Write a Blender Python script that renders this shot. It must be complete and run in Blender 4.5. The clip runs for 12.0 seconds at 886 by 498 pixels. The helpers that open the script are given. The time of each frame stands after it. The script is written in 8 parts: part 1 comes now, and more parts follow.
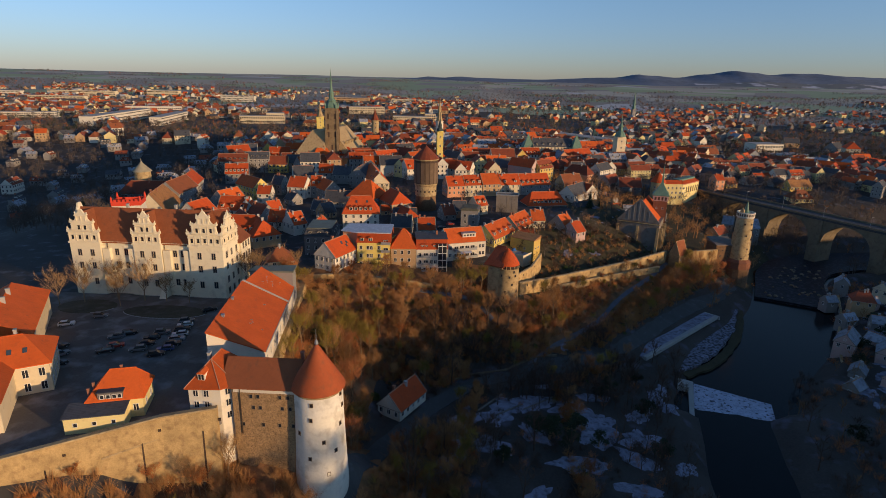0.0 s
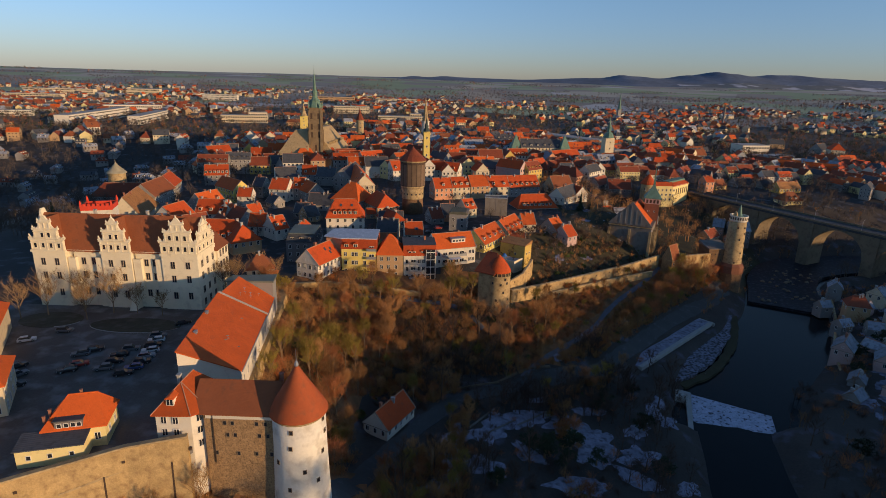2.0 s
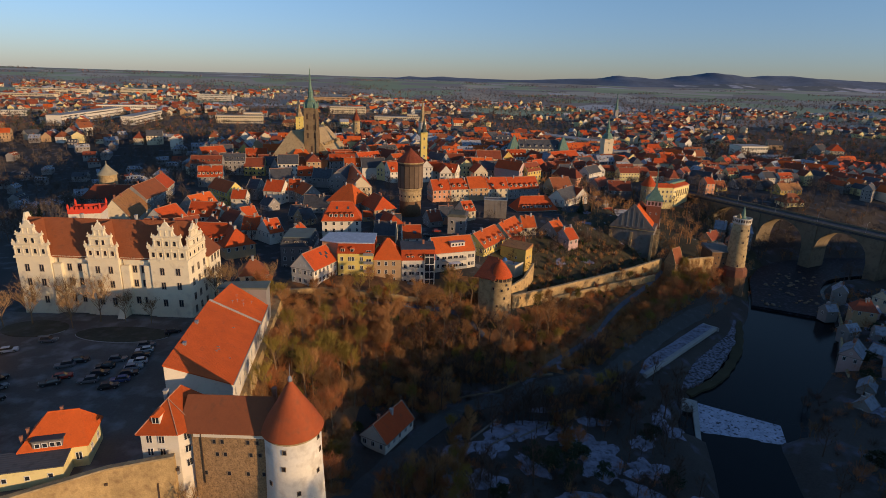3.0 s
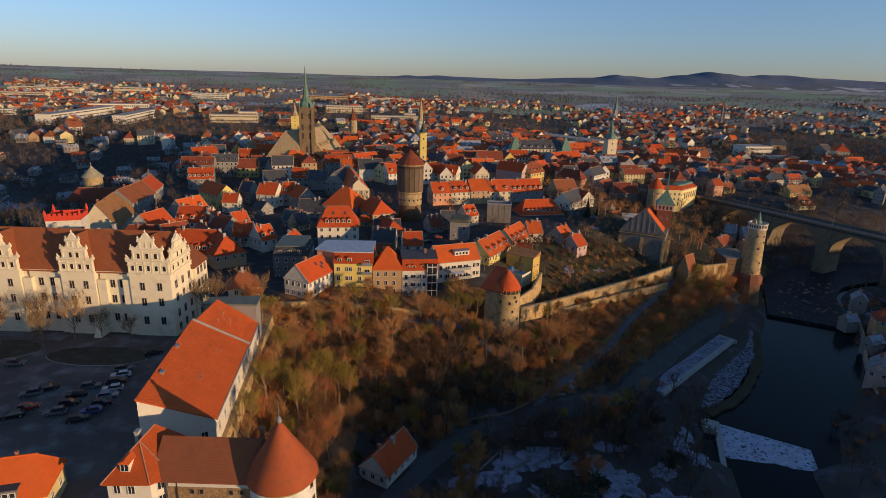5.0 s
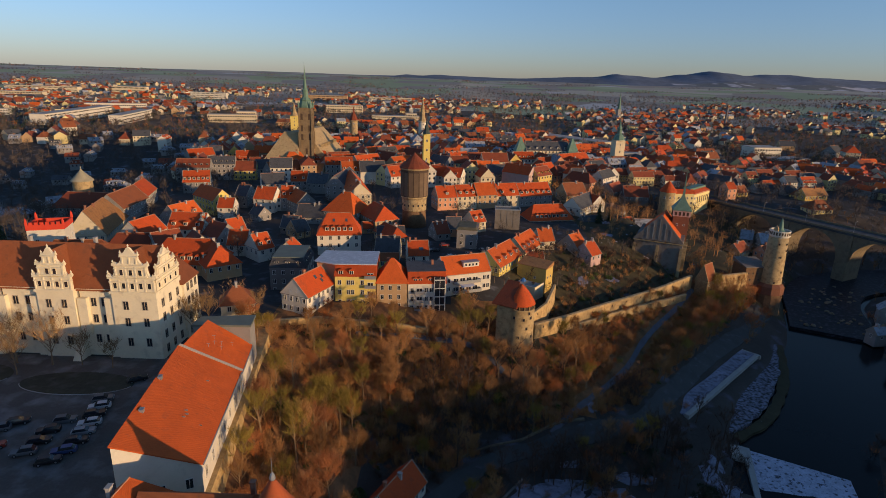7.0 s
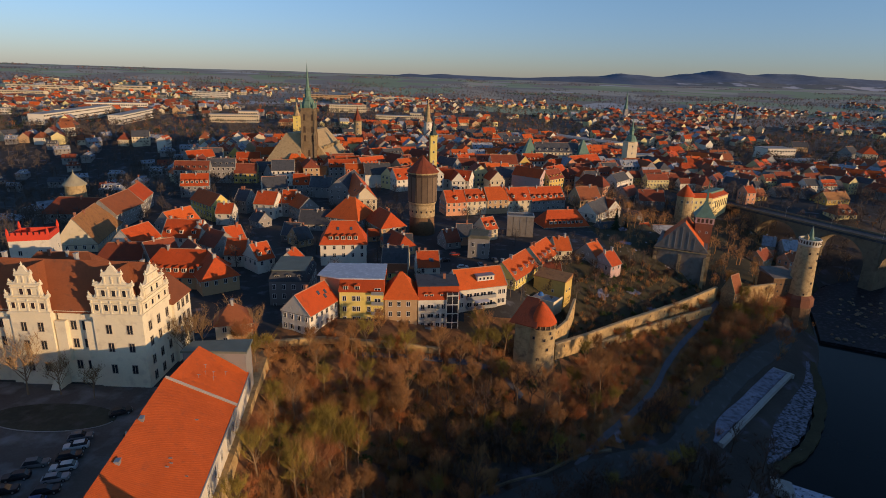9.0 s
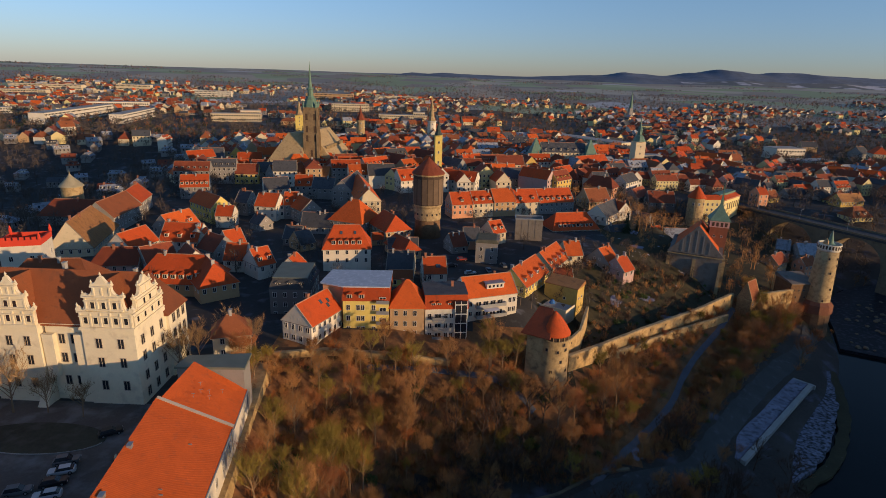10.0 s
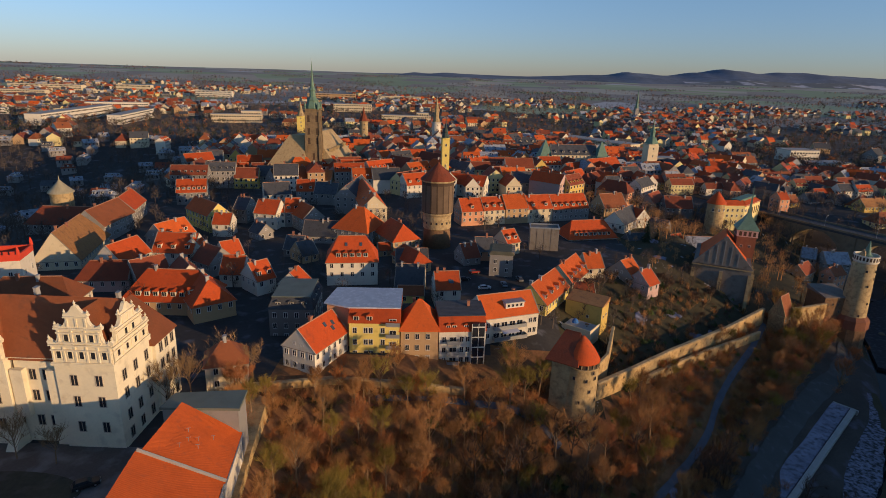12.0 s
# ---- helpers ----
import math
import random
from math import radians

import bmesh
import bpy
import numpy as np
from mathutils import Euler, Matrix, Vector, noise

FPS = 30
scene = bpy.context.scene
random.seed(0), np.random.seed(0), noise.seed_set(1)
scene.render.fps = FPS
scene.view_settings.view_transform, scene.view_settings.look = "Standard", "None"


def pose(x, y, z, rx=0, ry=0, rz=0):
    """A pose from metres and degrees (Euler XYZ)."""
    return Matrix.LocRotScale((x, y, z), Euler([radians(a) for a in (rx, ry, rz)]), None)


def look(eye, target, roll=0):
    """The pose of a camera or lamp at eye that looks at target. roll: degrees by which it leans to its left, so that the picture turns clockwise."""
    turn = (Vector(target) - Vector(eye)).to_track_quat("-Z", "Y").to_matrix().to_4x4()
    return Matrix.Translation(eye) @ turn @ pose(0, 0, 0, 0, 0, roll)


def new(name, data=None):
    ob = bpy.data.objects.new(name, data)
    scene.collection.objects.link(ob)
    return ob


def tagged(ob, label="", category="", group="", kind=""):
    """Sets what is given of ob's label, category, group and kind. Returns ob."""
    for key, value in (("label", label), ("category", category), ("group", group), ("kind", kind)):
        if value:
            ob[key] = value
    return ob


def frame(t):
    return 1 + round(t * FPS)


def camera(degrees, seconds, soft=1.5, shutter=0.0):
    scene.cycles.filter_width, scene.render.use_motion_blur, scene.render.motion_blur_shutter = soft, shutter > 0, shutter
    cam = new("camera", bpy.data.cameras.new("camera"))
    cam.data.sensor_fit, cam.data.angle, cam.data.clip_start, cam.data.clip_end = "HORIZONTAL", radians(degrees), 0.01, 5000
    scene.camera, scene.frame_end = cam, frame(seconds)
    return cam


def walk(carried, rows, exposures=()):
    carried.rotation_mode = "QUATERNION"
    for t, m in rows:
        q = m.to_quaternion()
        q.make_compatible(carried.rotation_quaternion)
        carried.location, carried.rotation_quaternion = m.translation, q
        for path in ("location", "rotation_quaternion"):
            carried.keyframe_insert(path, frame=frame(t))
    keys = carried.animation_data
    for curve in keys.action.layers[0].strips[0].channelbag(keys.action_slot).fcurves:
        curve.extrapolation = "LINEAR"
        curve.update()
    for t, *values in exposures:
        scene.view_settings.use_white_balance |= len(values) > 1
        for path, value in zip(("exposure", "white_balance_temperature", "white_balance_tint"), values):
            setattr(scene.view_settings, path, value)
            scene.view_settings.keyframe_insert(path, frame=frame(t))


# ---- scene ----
cam = camera(76, 12.0, soft=0.6)
walk(cam, [
    (0, look((0.00, 0.00, 105.21), (-3.94, 95.60, 76.12), 1.27)),
    (0.5, look((-0.16, 1.88, 105.13), (-3.66, 97.49, 76.04), 1.35)),
    (1, look((-0.49, 4.05, 105.10), (-3.39, 99.69, 76.01), 1.41)),
    (1.5, look((-0.96, 6.56, 105.08), (-3.07, 102.20, 75.96), 1.48)),
    (2, look((-1.51, 9.33, 105.00), (-2.89, 105.00, 75.91), 1.58)),
    (2.5, look((-2.11, 12.22, 104.85), (-3.08, 107.91, 75.81), 1.62)),
    (3, look((-2.69, 15.35, 104.69), (-3.42, 111.05, 75.68), 1.64)),
    (5, look((-5.31, 29.05, 104.25), (-5.43, 124.70, 75.09), 1.71)),
    (5.5, look((-6.10, 32.47, 104.10), (-6.10, 128.12, 74.93), 1.75)),
    (6, look((-6.83, 35.93, 104.10), (-6.82, 131.57, 74.89), 1.75)),
    (6.5, look((-7.52, 39.20, 104.26), (-7.59, 134.82, 74.96), 1.72)),
    (7, look((-8.27, 42.53, 104.27), (-8.36, 138.15, 75.00), 1.76)),
    (9, look((-11.55, 56.84, 104.17), (-12.10, 152.42, 74.77), 1.76)),
    (9.5, look((-12.50, 60.66, 104.10), (-13.25, 156.22, 74.62), 1.77)),
    (10, look((-13.36, 64.69, 104.04), (-14.32, 160.21, 74.45), 1.78)),
    (10.5, look((-14.29, 68.45, 103.98), (-15.42, 163.96, 74.37), 1.76)),
    (11, look((-15.27, 72.11, 104.04), (-16.46, 167.61, 74.40), 1.79)),
    (11.5, look((-16.32, 75.87, 104.06), (-17.52, 171.36, 74.41), 1.77)),
    (12, look((-17.41, 79.55, 104.00), (-18.60, 175.06, 74.38), 1.76)),
])

# ---- light ----
SUN_AZ, SUN_EL = radians(-30.6), radians(7.2)
world = bpy.data.worlds.new("world")
scene.world = world
world.use_nodes = True
wn = world.node_tree.nodes
sky = wn.new("ShaderNodeTexSky")
sky.sky_type = "NISHITA"
sky.sun_disc = False
sky.sun_elevation = SUN_EL
sky.sun_rotation = math.pi / 2 - SUN_AZ
sky.air_density, sky.dust_density, sky.ozone_density = 1.0, 0.15, 2.2
cool = wn.new("ShaderNodeMixRGB")
cool.blend_type = "MULTIPLY"
cool.inputs[0].default_value = 1.0
# a blue winter haze near the horizon, clearer above
coord, split, rise, tint = wn.new("ShaderNodeTexCoord"), wn.new("ShaderNodeSeparateXYZ"), wn.new("ShaderNodeMapRange"), wn.new("ShaderNodeMixRGB")
world.node_tree.links.new(coord.outputs["Generated"], split.inputs[0])
world.node_tree.links.new(split.outputs["Z"], rise.inputs["Value"])
rise.inputs["From Min"].default_value, rise.inputs["From Max"].default_value = 0.0, 0.2
tint.inputs[1].default_value = (0.58, 0.73, 1.47, 1)
tint.inputs[2].default_value = (0.87, 0.99, 1.22, 1)
world.node_tree.links.new(rise.outputs[0], tint.inputs[0])
world.node_tree.links.new(tint.outputs[0], cool.inputs[2])
world.node_tree.links.new(sky.outputs[0], cool.inputs[1])
world.node_tree.links.new(cool.outputs[0], wn["Background"].inputs[0])
wn["Background"].inputs[1].default_value = 0.15
sun = new("sun", bpy.data.lights.new("sun", "SUN"))
sun.data.energy, sun.data.angle, sun.data.color = 4.3, radians(0.55), (1.0, 0.66, 0.36)
sun_dir = Vector((math.cos(SUN_EL) * math.cos(SUN_AZ), math.cos(SUN_EL) * math.sin(SUN_AZ), math.sin(SUN_EL)))
sun.matrix_world = look(sun_dir * 500, (0, 0, 0))
scene.view_settings.exposure = 0.0


# ---- materials ----
def material(name, base, rough=0.85, spread=0.25, scale=0.35, fine=6.0, bump=0.25, metal=0.0, alt=None, alt_amount=0.0, rows=0.0, spec=0.3, island=0.0, per_object=0.0, edge=1.0):
    """A surface with a coarse and a fine variation of its colour and a fine relief; alt: colour of stains; rows: courses per metre of height."""
    m = bpy.data.materials.new(name)
    m.use_nodes = True
    n, l = m.node_tree.nodes, m.node_tree.links
    b = n["Principled BSDF"]
    b.inputs["Roughness"].default_value = rough
    b.inputs["Metallic"].default_value = metal
    b.inputs["Specular IOR Level"].default_value = spec
    geo = n.new("ShaderNodeNewGeometry")

    def tex(s, detail=4.0):
        t = n.new("ShaderNodeTexNoise")
        t.inputs["Scale"].default_value, t.inputs["Detail"].default_value = s, detail
        l.new(geo.outputs["Position"], t.inputs["Vector"])
        return t.outputs["Fac"]

    def maths(op, a, c):
        k = n.new("ShaderNodeMath")
        k.operation = op
        for i, v in enumerate((a, c)):
            if isinstance(v, (int, float)):
                k.inputs[i].default_value = v
            else:
                l.new(v, k.inputs[i])
        return k.outputs[0]

    coarse, small = tex(scale), tex(fine)
    total = maths("ADD", maths("MULTIPLY", maths("SUBTRACT", coarse, 0.5), 2 * spread), maths("MULTIPLY", maths("SUBTRACT", small, 0.5), 1.2 * spread))
    if per_object:
        info = n.new("ShaderNodeObjectInfo")
        total = maths("ADD", total, maths("MULTIPLY", maths("SUBTRACT", info.outputs["Random"], 0.5), 2 * per_object))
    if island:
        total = maths("ADD", total, maths("MULTIPLY", maths("SUBTRACT", geo.outputs["Random Per Island"], 0.5), 2 * island))
    height = small
    if rows:
        w = n.new("ShaderNodeTexWave")
        w.bands_direction = "Z"
        w.inputs["Scale"].default_value, w.inputs["Distortion"].default_value = rows, 0.6
        l.new(geo.outputs["Position"], w.inputs["Vector"])
        total = maths("ADD", total, maths("MULTIPLY", maths("SUBTRACT", w.outputs["Fac"], 0.5), 0.12))
        height = maths("ADD", w.outputs["Fac"], small)
    value = maths("ADD", total, 1.0)
    hue = n.new("ShaderNodeMixRGB")
    hue.blend_type = "MULTIPLY"
    hue.inputs[0].default_value = 1.0
    hue.inputs[1].default_value = (*base, 1)
    l.new(value, hue.inputs[2])
    out = hue.outputs[0]
    if alt:
        ramp = n.new("ShaderNodeMapRange")
        ramp.inputs["From Min"].default_value, ramp.inputs["From Max"].default_value = 0.6 - 0.3 * alt_amount + 0.16 * (1 - edge), 0.92 - 0.36 * alt_amount - 0.14 * (1 - edge)
        l.new(tex(scale * 2.3, 7.0), ramp.inputs["Value"])
        mix = n.new("ShaderNodeMixRGB")
        mix.inputs[2].default_value = (*alt, 1)
        l.new(ramp.outputs[0], mix.inputs[0])
        l.new(out, mix.inputs[1])
        out = mix.outputs[0]
    l.new(out, b.inputs["Base Color"])
    if bump:
        k = n.new("ShaderNodeBump")
        k.inputs["Strength"].default_value, k.inputs["Distance"].default_value = bump, 0.08
        l.new(height, k.inputs["Height"])
        l.new(k.outputs[0], b.inputs["Normal"])
    return m


TILE = dict(rough=0.8, spread=0.2, scale=0.3, fine=1.7, bump=0.35, rows=4.2, per_object=0.2)
ROOF = {
    "red": material("tile_red", (0.46, 0.07, 0.014), alt=(0.22, 0.06, 0.03), alt_amount=0.12, **TILE),
    "orange": material("tile_orange", (0.55, 0.1, 0.017), alt=(0.3, 0.08, 0.035), alt_amount=0.05, **TILE),
    "dark": material("tile_dark_red", (0.24, 0.058, 0.026), alt=(0.1, 0.045, 0.03), alt_amount=0.15, **TILE),
    "brown": material("tile_brown", (0.26, 0.082, 0.032), alt=(0.14, 0.07, 0.04), alt_amount=0.1, **TILE),
    "ochre": material("tile_ochre", (0.36, 0.17, 0.06), alt=(0.2, 0.1, 0.05), alt_amount=0.3, **TILE),
    "rust": material("tile_rust", (0.37, 0.085, 0.028), alt=(0.2, 0.08, 0.04), alt_amount=0.22, **TILE),
    "slate": material("slate", (0.075, 0.078, 0.085), alt=(0.04, 0.04, 0.045), alt_amount=0.3, **TILE),
    "snow": material("snowy_roof", (0.3, 0.32, 0.36), alt=(0.1, 0.1, 0.11), alt_amount=0.4, **TILE),
}
FASCIA = material("pale_gutter_board", (0.27, 0.23, 0.18), rough=0.7, spread=0.2, per_object=0.3)
RIDGE = material("mortared_ridge_tiles", (0.4, 0.2, 0.12), rough=0.9, spread=0.4, scale=0.8)
COPPER = material("copper_patina", (0.13, 0.22, 0.16), rough=0.6, spread=0.3, scale=0.5, fine=4, alt=(0.07, 0.12, 0.1), alt_amount=0.25)
PLASTER = dict(rough=0.9, spread=0.1, scale=0.25, fine=3.0, bump=0.15, per_object=0.06)


def plaster(name, c):
    return material("plaster_" + name, c, alt=tuple(v * 0.68 for v in c), alt_amount=0.12, **PLASTER)


WALL = {
    "white": plaster("white", (0.66, 0.6, 0.49)),
    "cream": plaster("cream", (0.62, 0.52, 0.35)),
    "yellow": plaster("yellow", (0.68, 0.53, 0.15)),
    "salmon": plaster("salmon", (0.62, 0.3, 0.17)),
    "tan": plaster("tan", (0.46, 0.3, 0.16)),
    "grey": plaster("grey", (0.27, 0.25, 0.23)),
    "dark": plaster("dark", (0.19, 0.17, 0.16)),
    "pink": plaster("pink", (0.5, 0.34, 0.3)),
    "ochre": plaster("ochre", (0.58, 0.4, 0.11)),
    "pale": plaster("pale_yellow", (0.7, 0.58, 0.27)),
}
CASTLE_WALL = material("castle_plaster", (0.75, 0.66, 0.47), alt=(0.5, 0.42, 0.3), alt_amount=0.12, rough=0.9, spread=0.12, scale=0.22, fine=2.5, bump=0.25)
TOWER_WALL = material("limewashed_wall", (0.72, 0.67, 0.56), alt=(0.36, 0.3, 0.22), alt_amount=0.3, rough=0.9, spread=0.2, scale=0.16, fine=1.6, bump=0.5)
RUBBLE = material("rubble_stone", (0.33, 0.21, 0.105), alt=(0.13, 0.08, 0.045), alt_amount=0.4, rough=0.95, spread=0.5, scale=1.1, fine=3.6, bump=1.0)
RAMPART = material("rampart_stone", (0.45, 0.31, 0.14), alt=(0.25, 0.155, 0.075), alt_amount=0.38, rough=0.95, spread=0.45, scale=0.34, fine=3.2, bump=0.8)
STONE = material("sandstone", (0.41, 0.3, 0.155), alt=(0.19, 0.135, 0.08), alt_amount=0.42, rough=0.95, spread=0.35, scale=0.3, fine=2.4, bump=0.7)
CATHEDRAL = material("cathedral_stone", (0.21, 0.15, 0.085), alt=(0.14, 0.1, 0.07), alt_amount=0.4, rough=0.95, spread=0.4, scale=0.25, fine=1.5, bump=0.7)
CATHEDRAL_ROOF = material("cathedral_tile", (0.4, 0.29, 0.15), alt=(0.25, 0.17, 0.09), alt_amount=0.25, **TILE)
BRIDGE_STONE = material("bridge_stone", (0.2, 0.155, 0.1), alt=(0.1, 0.08, 0.06), alt_amount=0.3, rough=0.95, spread=0.3, scale=0.2, fine=2, bump=0.6)
CHURCH_WALL = material("church_plaster", (0.2, 0.175, 0.15), alt=(0.12, 0.1, 0.085), alt_amount=0.3, rough=0.95, spread=0.25, scale=0.2, fine=2, bump=0.4)
BRICK = material("dark_brick", (0.2, 0.115, 0.06), alt=(0.1, 0.065, 0.045), alt_amount=0.35, rough=0.95, spread=0.35, scale=0.5, fine=3, bump=0.6)
REDBRICK = material("red_brick", (0.2, 0.085, 0.05), alt=(0.16, 0.07, 0.05), alt_amount=0.3, rough=0.95, spread=0.3, scale=0.5, fine=3, bump=0.6)
CHIMNEY = material("chimney_brick", (0.3, 0.13, 0.08), rough=0.95, spread=0.3, scale=1.5, fine=6)
TIMBER = material("dark_timber", (0.07, 0.045, 0.03), rough=0.8, spread=0.3)
GLASS = material("window_glass", (0.025, 0.028, 0.035), rough=0.12, spread=0.3, scale=0.6, bump=0.0, spec=0.6)
FRAME = material("white_window_frame", (0.62, 0.6, 0.55), rough=0.6, spread=0.08, bump=0.0)
METAL = material("grey_sheet_metal", (0.3, 0.31, 0.32), rough=0.45, spread=0.15, metal=0.4)
GREENTIN = material("grey_green_tin", (0.15, 0.165, 0.13), rough=0.7, spread=0.25)
ZINC = material("pale_flat_roof", (0.42, 0.45, 0.5), rough=0.6, spread=0.2, alt=(0.62, 0.64, 0.68), alt_amount=0.35)
CONCRETE = material("concrete", (0.36, 0.34, 0.31), rough=0.9, spread=0.2)
ASPHALT = material("asphalt", (0.055, 0.055, 0.058), rough=0.9, spread=0.25, scale=0.2, fine=3, alt=(0.12, 0.12, 0.125), alt_amount=0.3)
COURT = material("court_gravel", (0.11, 0.096, 0.083), rough=0.95, spread=0.4, scale=0.1, fine=2.5, alt=(0.24, 0.23, 0.23), alt_amount=0.36)
COBBLE = material("town_ground", (0.05, 0.046, 0.043), rough=0.95, spread=0.4, scale=0.08, fine=0.9, alt=(0.2, 0.2, 0.22), alt_amount=0.12)
LITTER = material("leaf_litter", (0.24, 0.115, 0.05), rough=1.0, spread=0.55, scale=0.12, fine=1.7, bump=1.0, alt=(0.055, 0.045, 0.02), alt_amount=0.4)
MEADOW = material("frosted_meadow", (0.06, 0.05, 0.042), rough=1.0, spread=0.6, scale=0.06, fine=1.6, bump=1.0, alt=(0.13, 0.125, 0.16), alt_amount=0.28, edge=0.7)
LANE = material("dark_lane", (0.07, 0.07, 0.066), rough=0.9, spread=0.25, scale=0.2, fine=1.8, bump=0.4, alt=(0.13, 0.13, 0.15), alt_amount=0.15, edge=0.8)
# frost and snow, blued and dimmed to carry the valley's shade
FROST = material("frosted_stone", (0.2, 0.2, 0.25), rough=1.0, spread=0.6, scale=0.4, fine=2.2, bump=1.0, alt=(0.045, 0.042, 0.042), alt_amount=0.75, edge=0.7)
SHADE_BLUE_SNOW = material("shade_blued_old_snow", (0.24, 0.24, 0.3), rough=1.0, spread=0.6, scale=0.28, fine=4.0, bump=1.0, alt=(0.06, 0.055, 0.06), alt_amount=0.42, edge=0.9)
ICE = material("weir_ice", (0.4, 0.41, 0.5), rough=0.8, spread=0.5, scale=0.4, fine=1.6, bump=1.0, alt=(0.06, 0.06, 0.07), alt_amount=0.5, edge=0.4)
PATH = material("grey_footpath", (0.12, 0.12, 0.135), rough=0.95, spread=0.3, scale=0.4, fine=2.5, bump=0.3)
# darkened copy of the bare twigs, with the valley's shade in its colour
SHADE_TWIG = material("shade_dark_twigs", (0.095, 0.06, 0.042), rough=1.0, spread=0.4, scale=0.3, fine=3, bump=0.0)
RAPIDS = material("shallow_water", (0.012, 0.013, 0.017), rough=0.5, spread=0.6, scale=0.25, fine=0.9, bump=0.3, alt=(0.08, 0.08, 0.1), alt_amount=0.3, spec=0.12)
GARDEN = material("garden_ground", (0.06, 0.05, 0.025), rough=1.0, spread=0.5, scale=0.14, fine=1.3, bump=0.8, alt=(0.4, 0.41, 0.45), alt_amount=0.2, edge=0.2)

LAWN = material("winter_lawn", (0.06, 0.056, 0.036), rough=1.0, spread=0.5, scale=0.14, fine=1.3, bump=0.8, alt=(0.11, 0.1, 0.085), alt_amount=0.3)


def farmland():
    """Winter fields, each parcel of its own colour, lightened and cooled to carry haze."""
    m = material("hazy_far_fields", (0.34, 0.3, 0.23), rough=1.0, spread=0.3, scale=0.004, fine=0.02, bump=0.0)
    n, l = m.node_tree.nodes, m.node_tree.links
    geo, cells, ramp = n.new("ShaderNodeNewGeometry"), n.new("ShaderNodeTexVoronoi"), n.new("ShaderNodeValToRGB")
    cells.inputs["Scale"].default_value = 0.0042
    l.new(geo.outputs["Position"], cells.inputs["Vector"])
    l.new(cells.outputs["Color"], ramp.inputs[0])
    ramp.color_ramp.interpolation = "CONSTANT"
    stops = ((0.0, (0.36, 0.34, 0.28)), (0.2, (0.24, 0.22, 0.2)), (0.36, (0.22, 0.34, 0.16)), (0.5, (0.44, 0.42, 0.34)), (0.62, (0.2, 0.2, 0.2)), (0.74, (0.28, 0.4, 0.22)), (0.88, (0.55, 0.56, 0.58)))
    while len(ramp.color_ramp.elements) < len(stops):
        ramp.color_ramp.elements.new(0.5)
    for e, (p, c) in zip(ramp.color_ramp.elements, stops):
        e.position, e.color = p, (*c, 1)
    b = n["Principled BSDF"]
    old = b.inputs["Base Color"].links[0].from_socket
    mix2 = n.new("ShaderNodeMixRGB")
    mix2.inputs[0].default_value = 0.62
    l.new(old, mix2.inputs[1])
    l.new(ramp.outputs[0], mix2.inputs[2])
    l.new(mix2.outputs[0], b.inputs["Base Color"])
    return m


HAZY_FIELD = farmland()
# blue-grey base colour carries the distance haze over the wooded slopes
HAZY_HILLSIDE = material("hazy_wooded_hill", (0.11, 0.14, 0.19), rough=1.0, spread=0.6, scale=0.004, fine=0.025, bump=0.0)
# brown ground cooled towards blue, with haze put into its colour
SUBURB = material("suburb_ground", (0.07, 0.062, 0.055), rough=1.0, spread=0.5, scale=0.02, fine=0.2, bump=0.0, alt=(0.2, 0.2, 0.2), alt_amount=0.2)
SNOWFIELD = material("far_snow_field", (0.13, 0.15, 0.16), rough=1.0, spread=0.35, scale=0.0035, fine=0.03, bump=0.0, alt=(0.42, 0.43, 0.48), alt_amount=0.6, edge=0.3)
SNOW = material("thin_snow", (0.36, 0.37, 0.4), rough=0.9, spread=0.2, scale=0.4, fine=3, alt=(0.1, 0.09, 0.07), alt_amount=0.28)
PALE_TWIG = material("pale_bare_twigs", (0.3, 0.19, 0.092), rough=1.0, spread=0.3, scale=0.3, fine=3, bump=0.0, per_object=0.35)
TWIG = material("bare_twigs", (0.36, 0.185, 0.072), rough=1.0, spread=0.3, scale=0.3, fine=3, bump=0.0, per_object=0.35)
RUST = material("rusty_leaves", (0.42, 0.15, 0.045), rough=1.0, spread=0.4, scale=0.3, fine=3, bump=0.0, per_object=0.3)
MOSS = material("mossy_twigs", (0.26, 0.19, 0.04), rough=1.0, spread=0.4, scale=0.3, fine=3, bump=0.0, per_object=0.3)
REDTWIG = material("reddish_twigs", (0.38, 0.15, 0.06), rough=1.0, spread=0.3, scale=0.3, fine=3, bump=0.0, per_object=0.3)
# brown twigs greyed and cooled for the haze over the outer town
FAR_TWIG = material("distant_bare_twigs", (0.11, 0.086, 0.07), rough=1.0, spread=0.4, scale=0.05, fine=0.5, bump=0.0)
IVY = material("ivy_leaves", (0.06, 0.085, 0.02), rough=0.8, spread=0.5, scale=0.5, fine=3, bump=0.0, per_object=0.3)
# bark colour lightened so that trunks and limbs read as sunlit
BARK = material("bark", (0.26, 0.17, 0.095), rough=1.0, spread=0.35, scale=1.0, fine=8)
CONIFER = material("conifer_needles", (0.03, 0.042, 0.018), rough=0.9, spread=0.5, scale=0.6, fine=4, bump=0.0)
RUBBER = material("tyre_rubber", (0.02, 0.02, 0.02), rough=0.9, spread=0.1, bump=0.0)
WATER = material("river_water", (0.009, 0.011, 0.012), rough=0.16, spread=0.2, scale=0.1, fine=1.2, bump=0.05, spec=0.07)
SKYLIGHT = material("roof_window", (0.06, 0.08, 0.1), rough=0.1, spread=0.1, bump=0.0, spec=0.7)


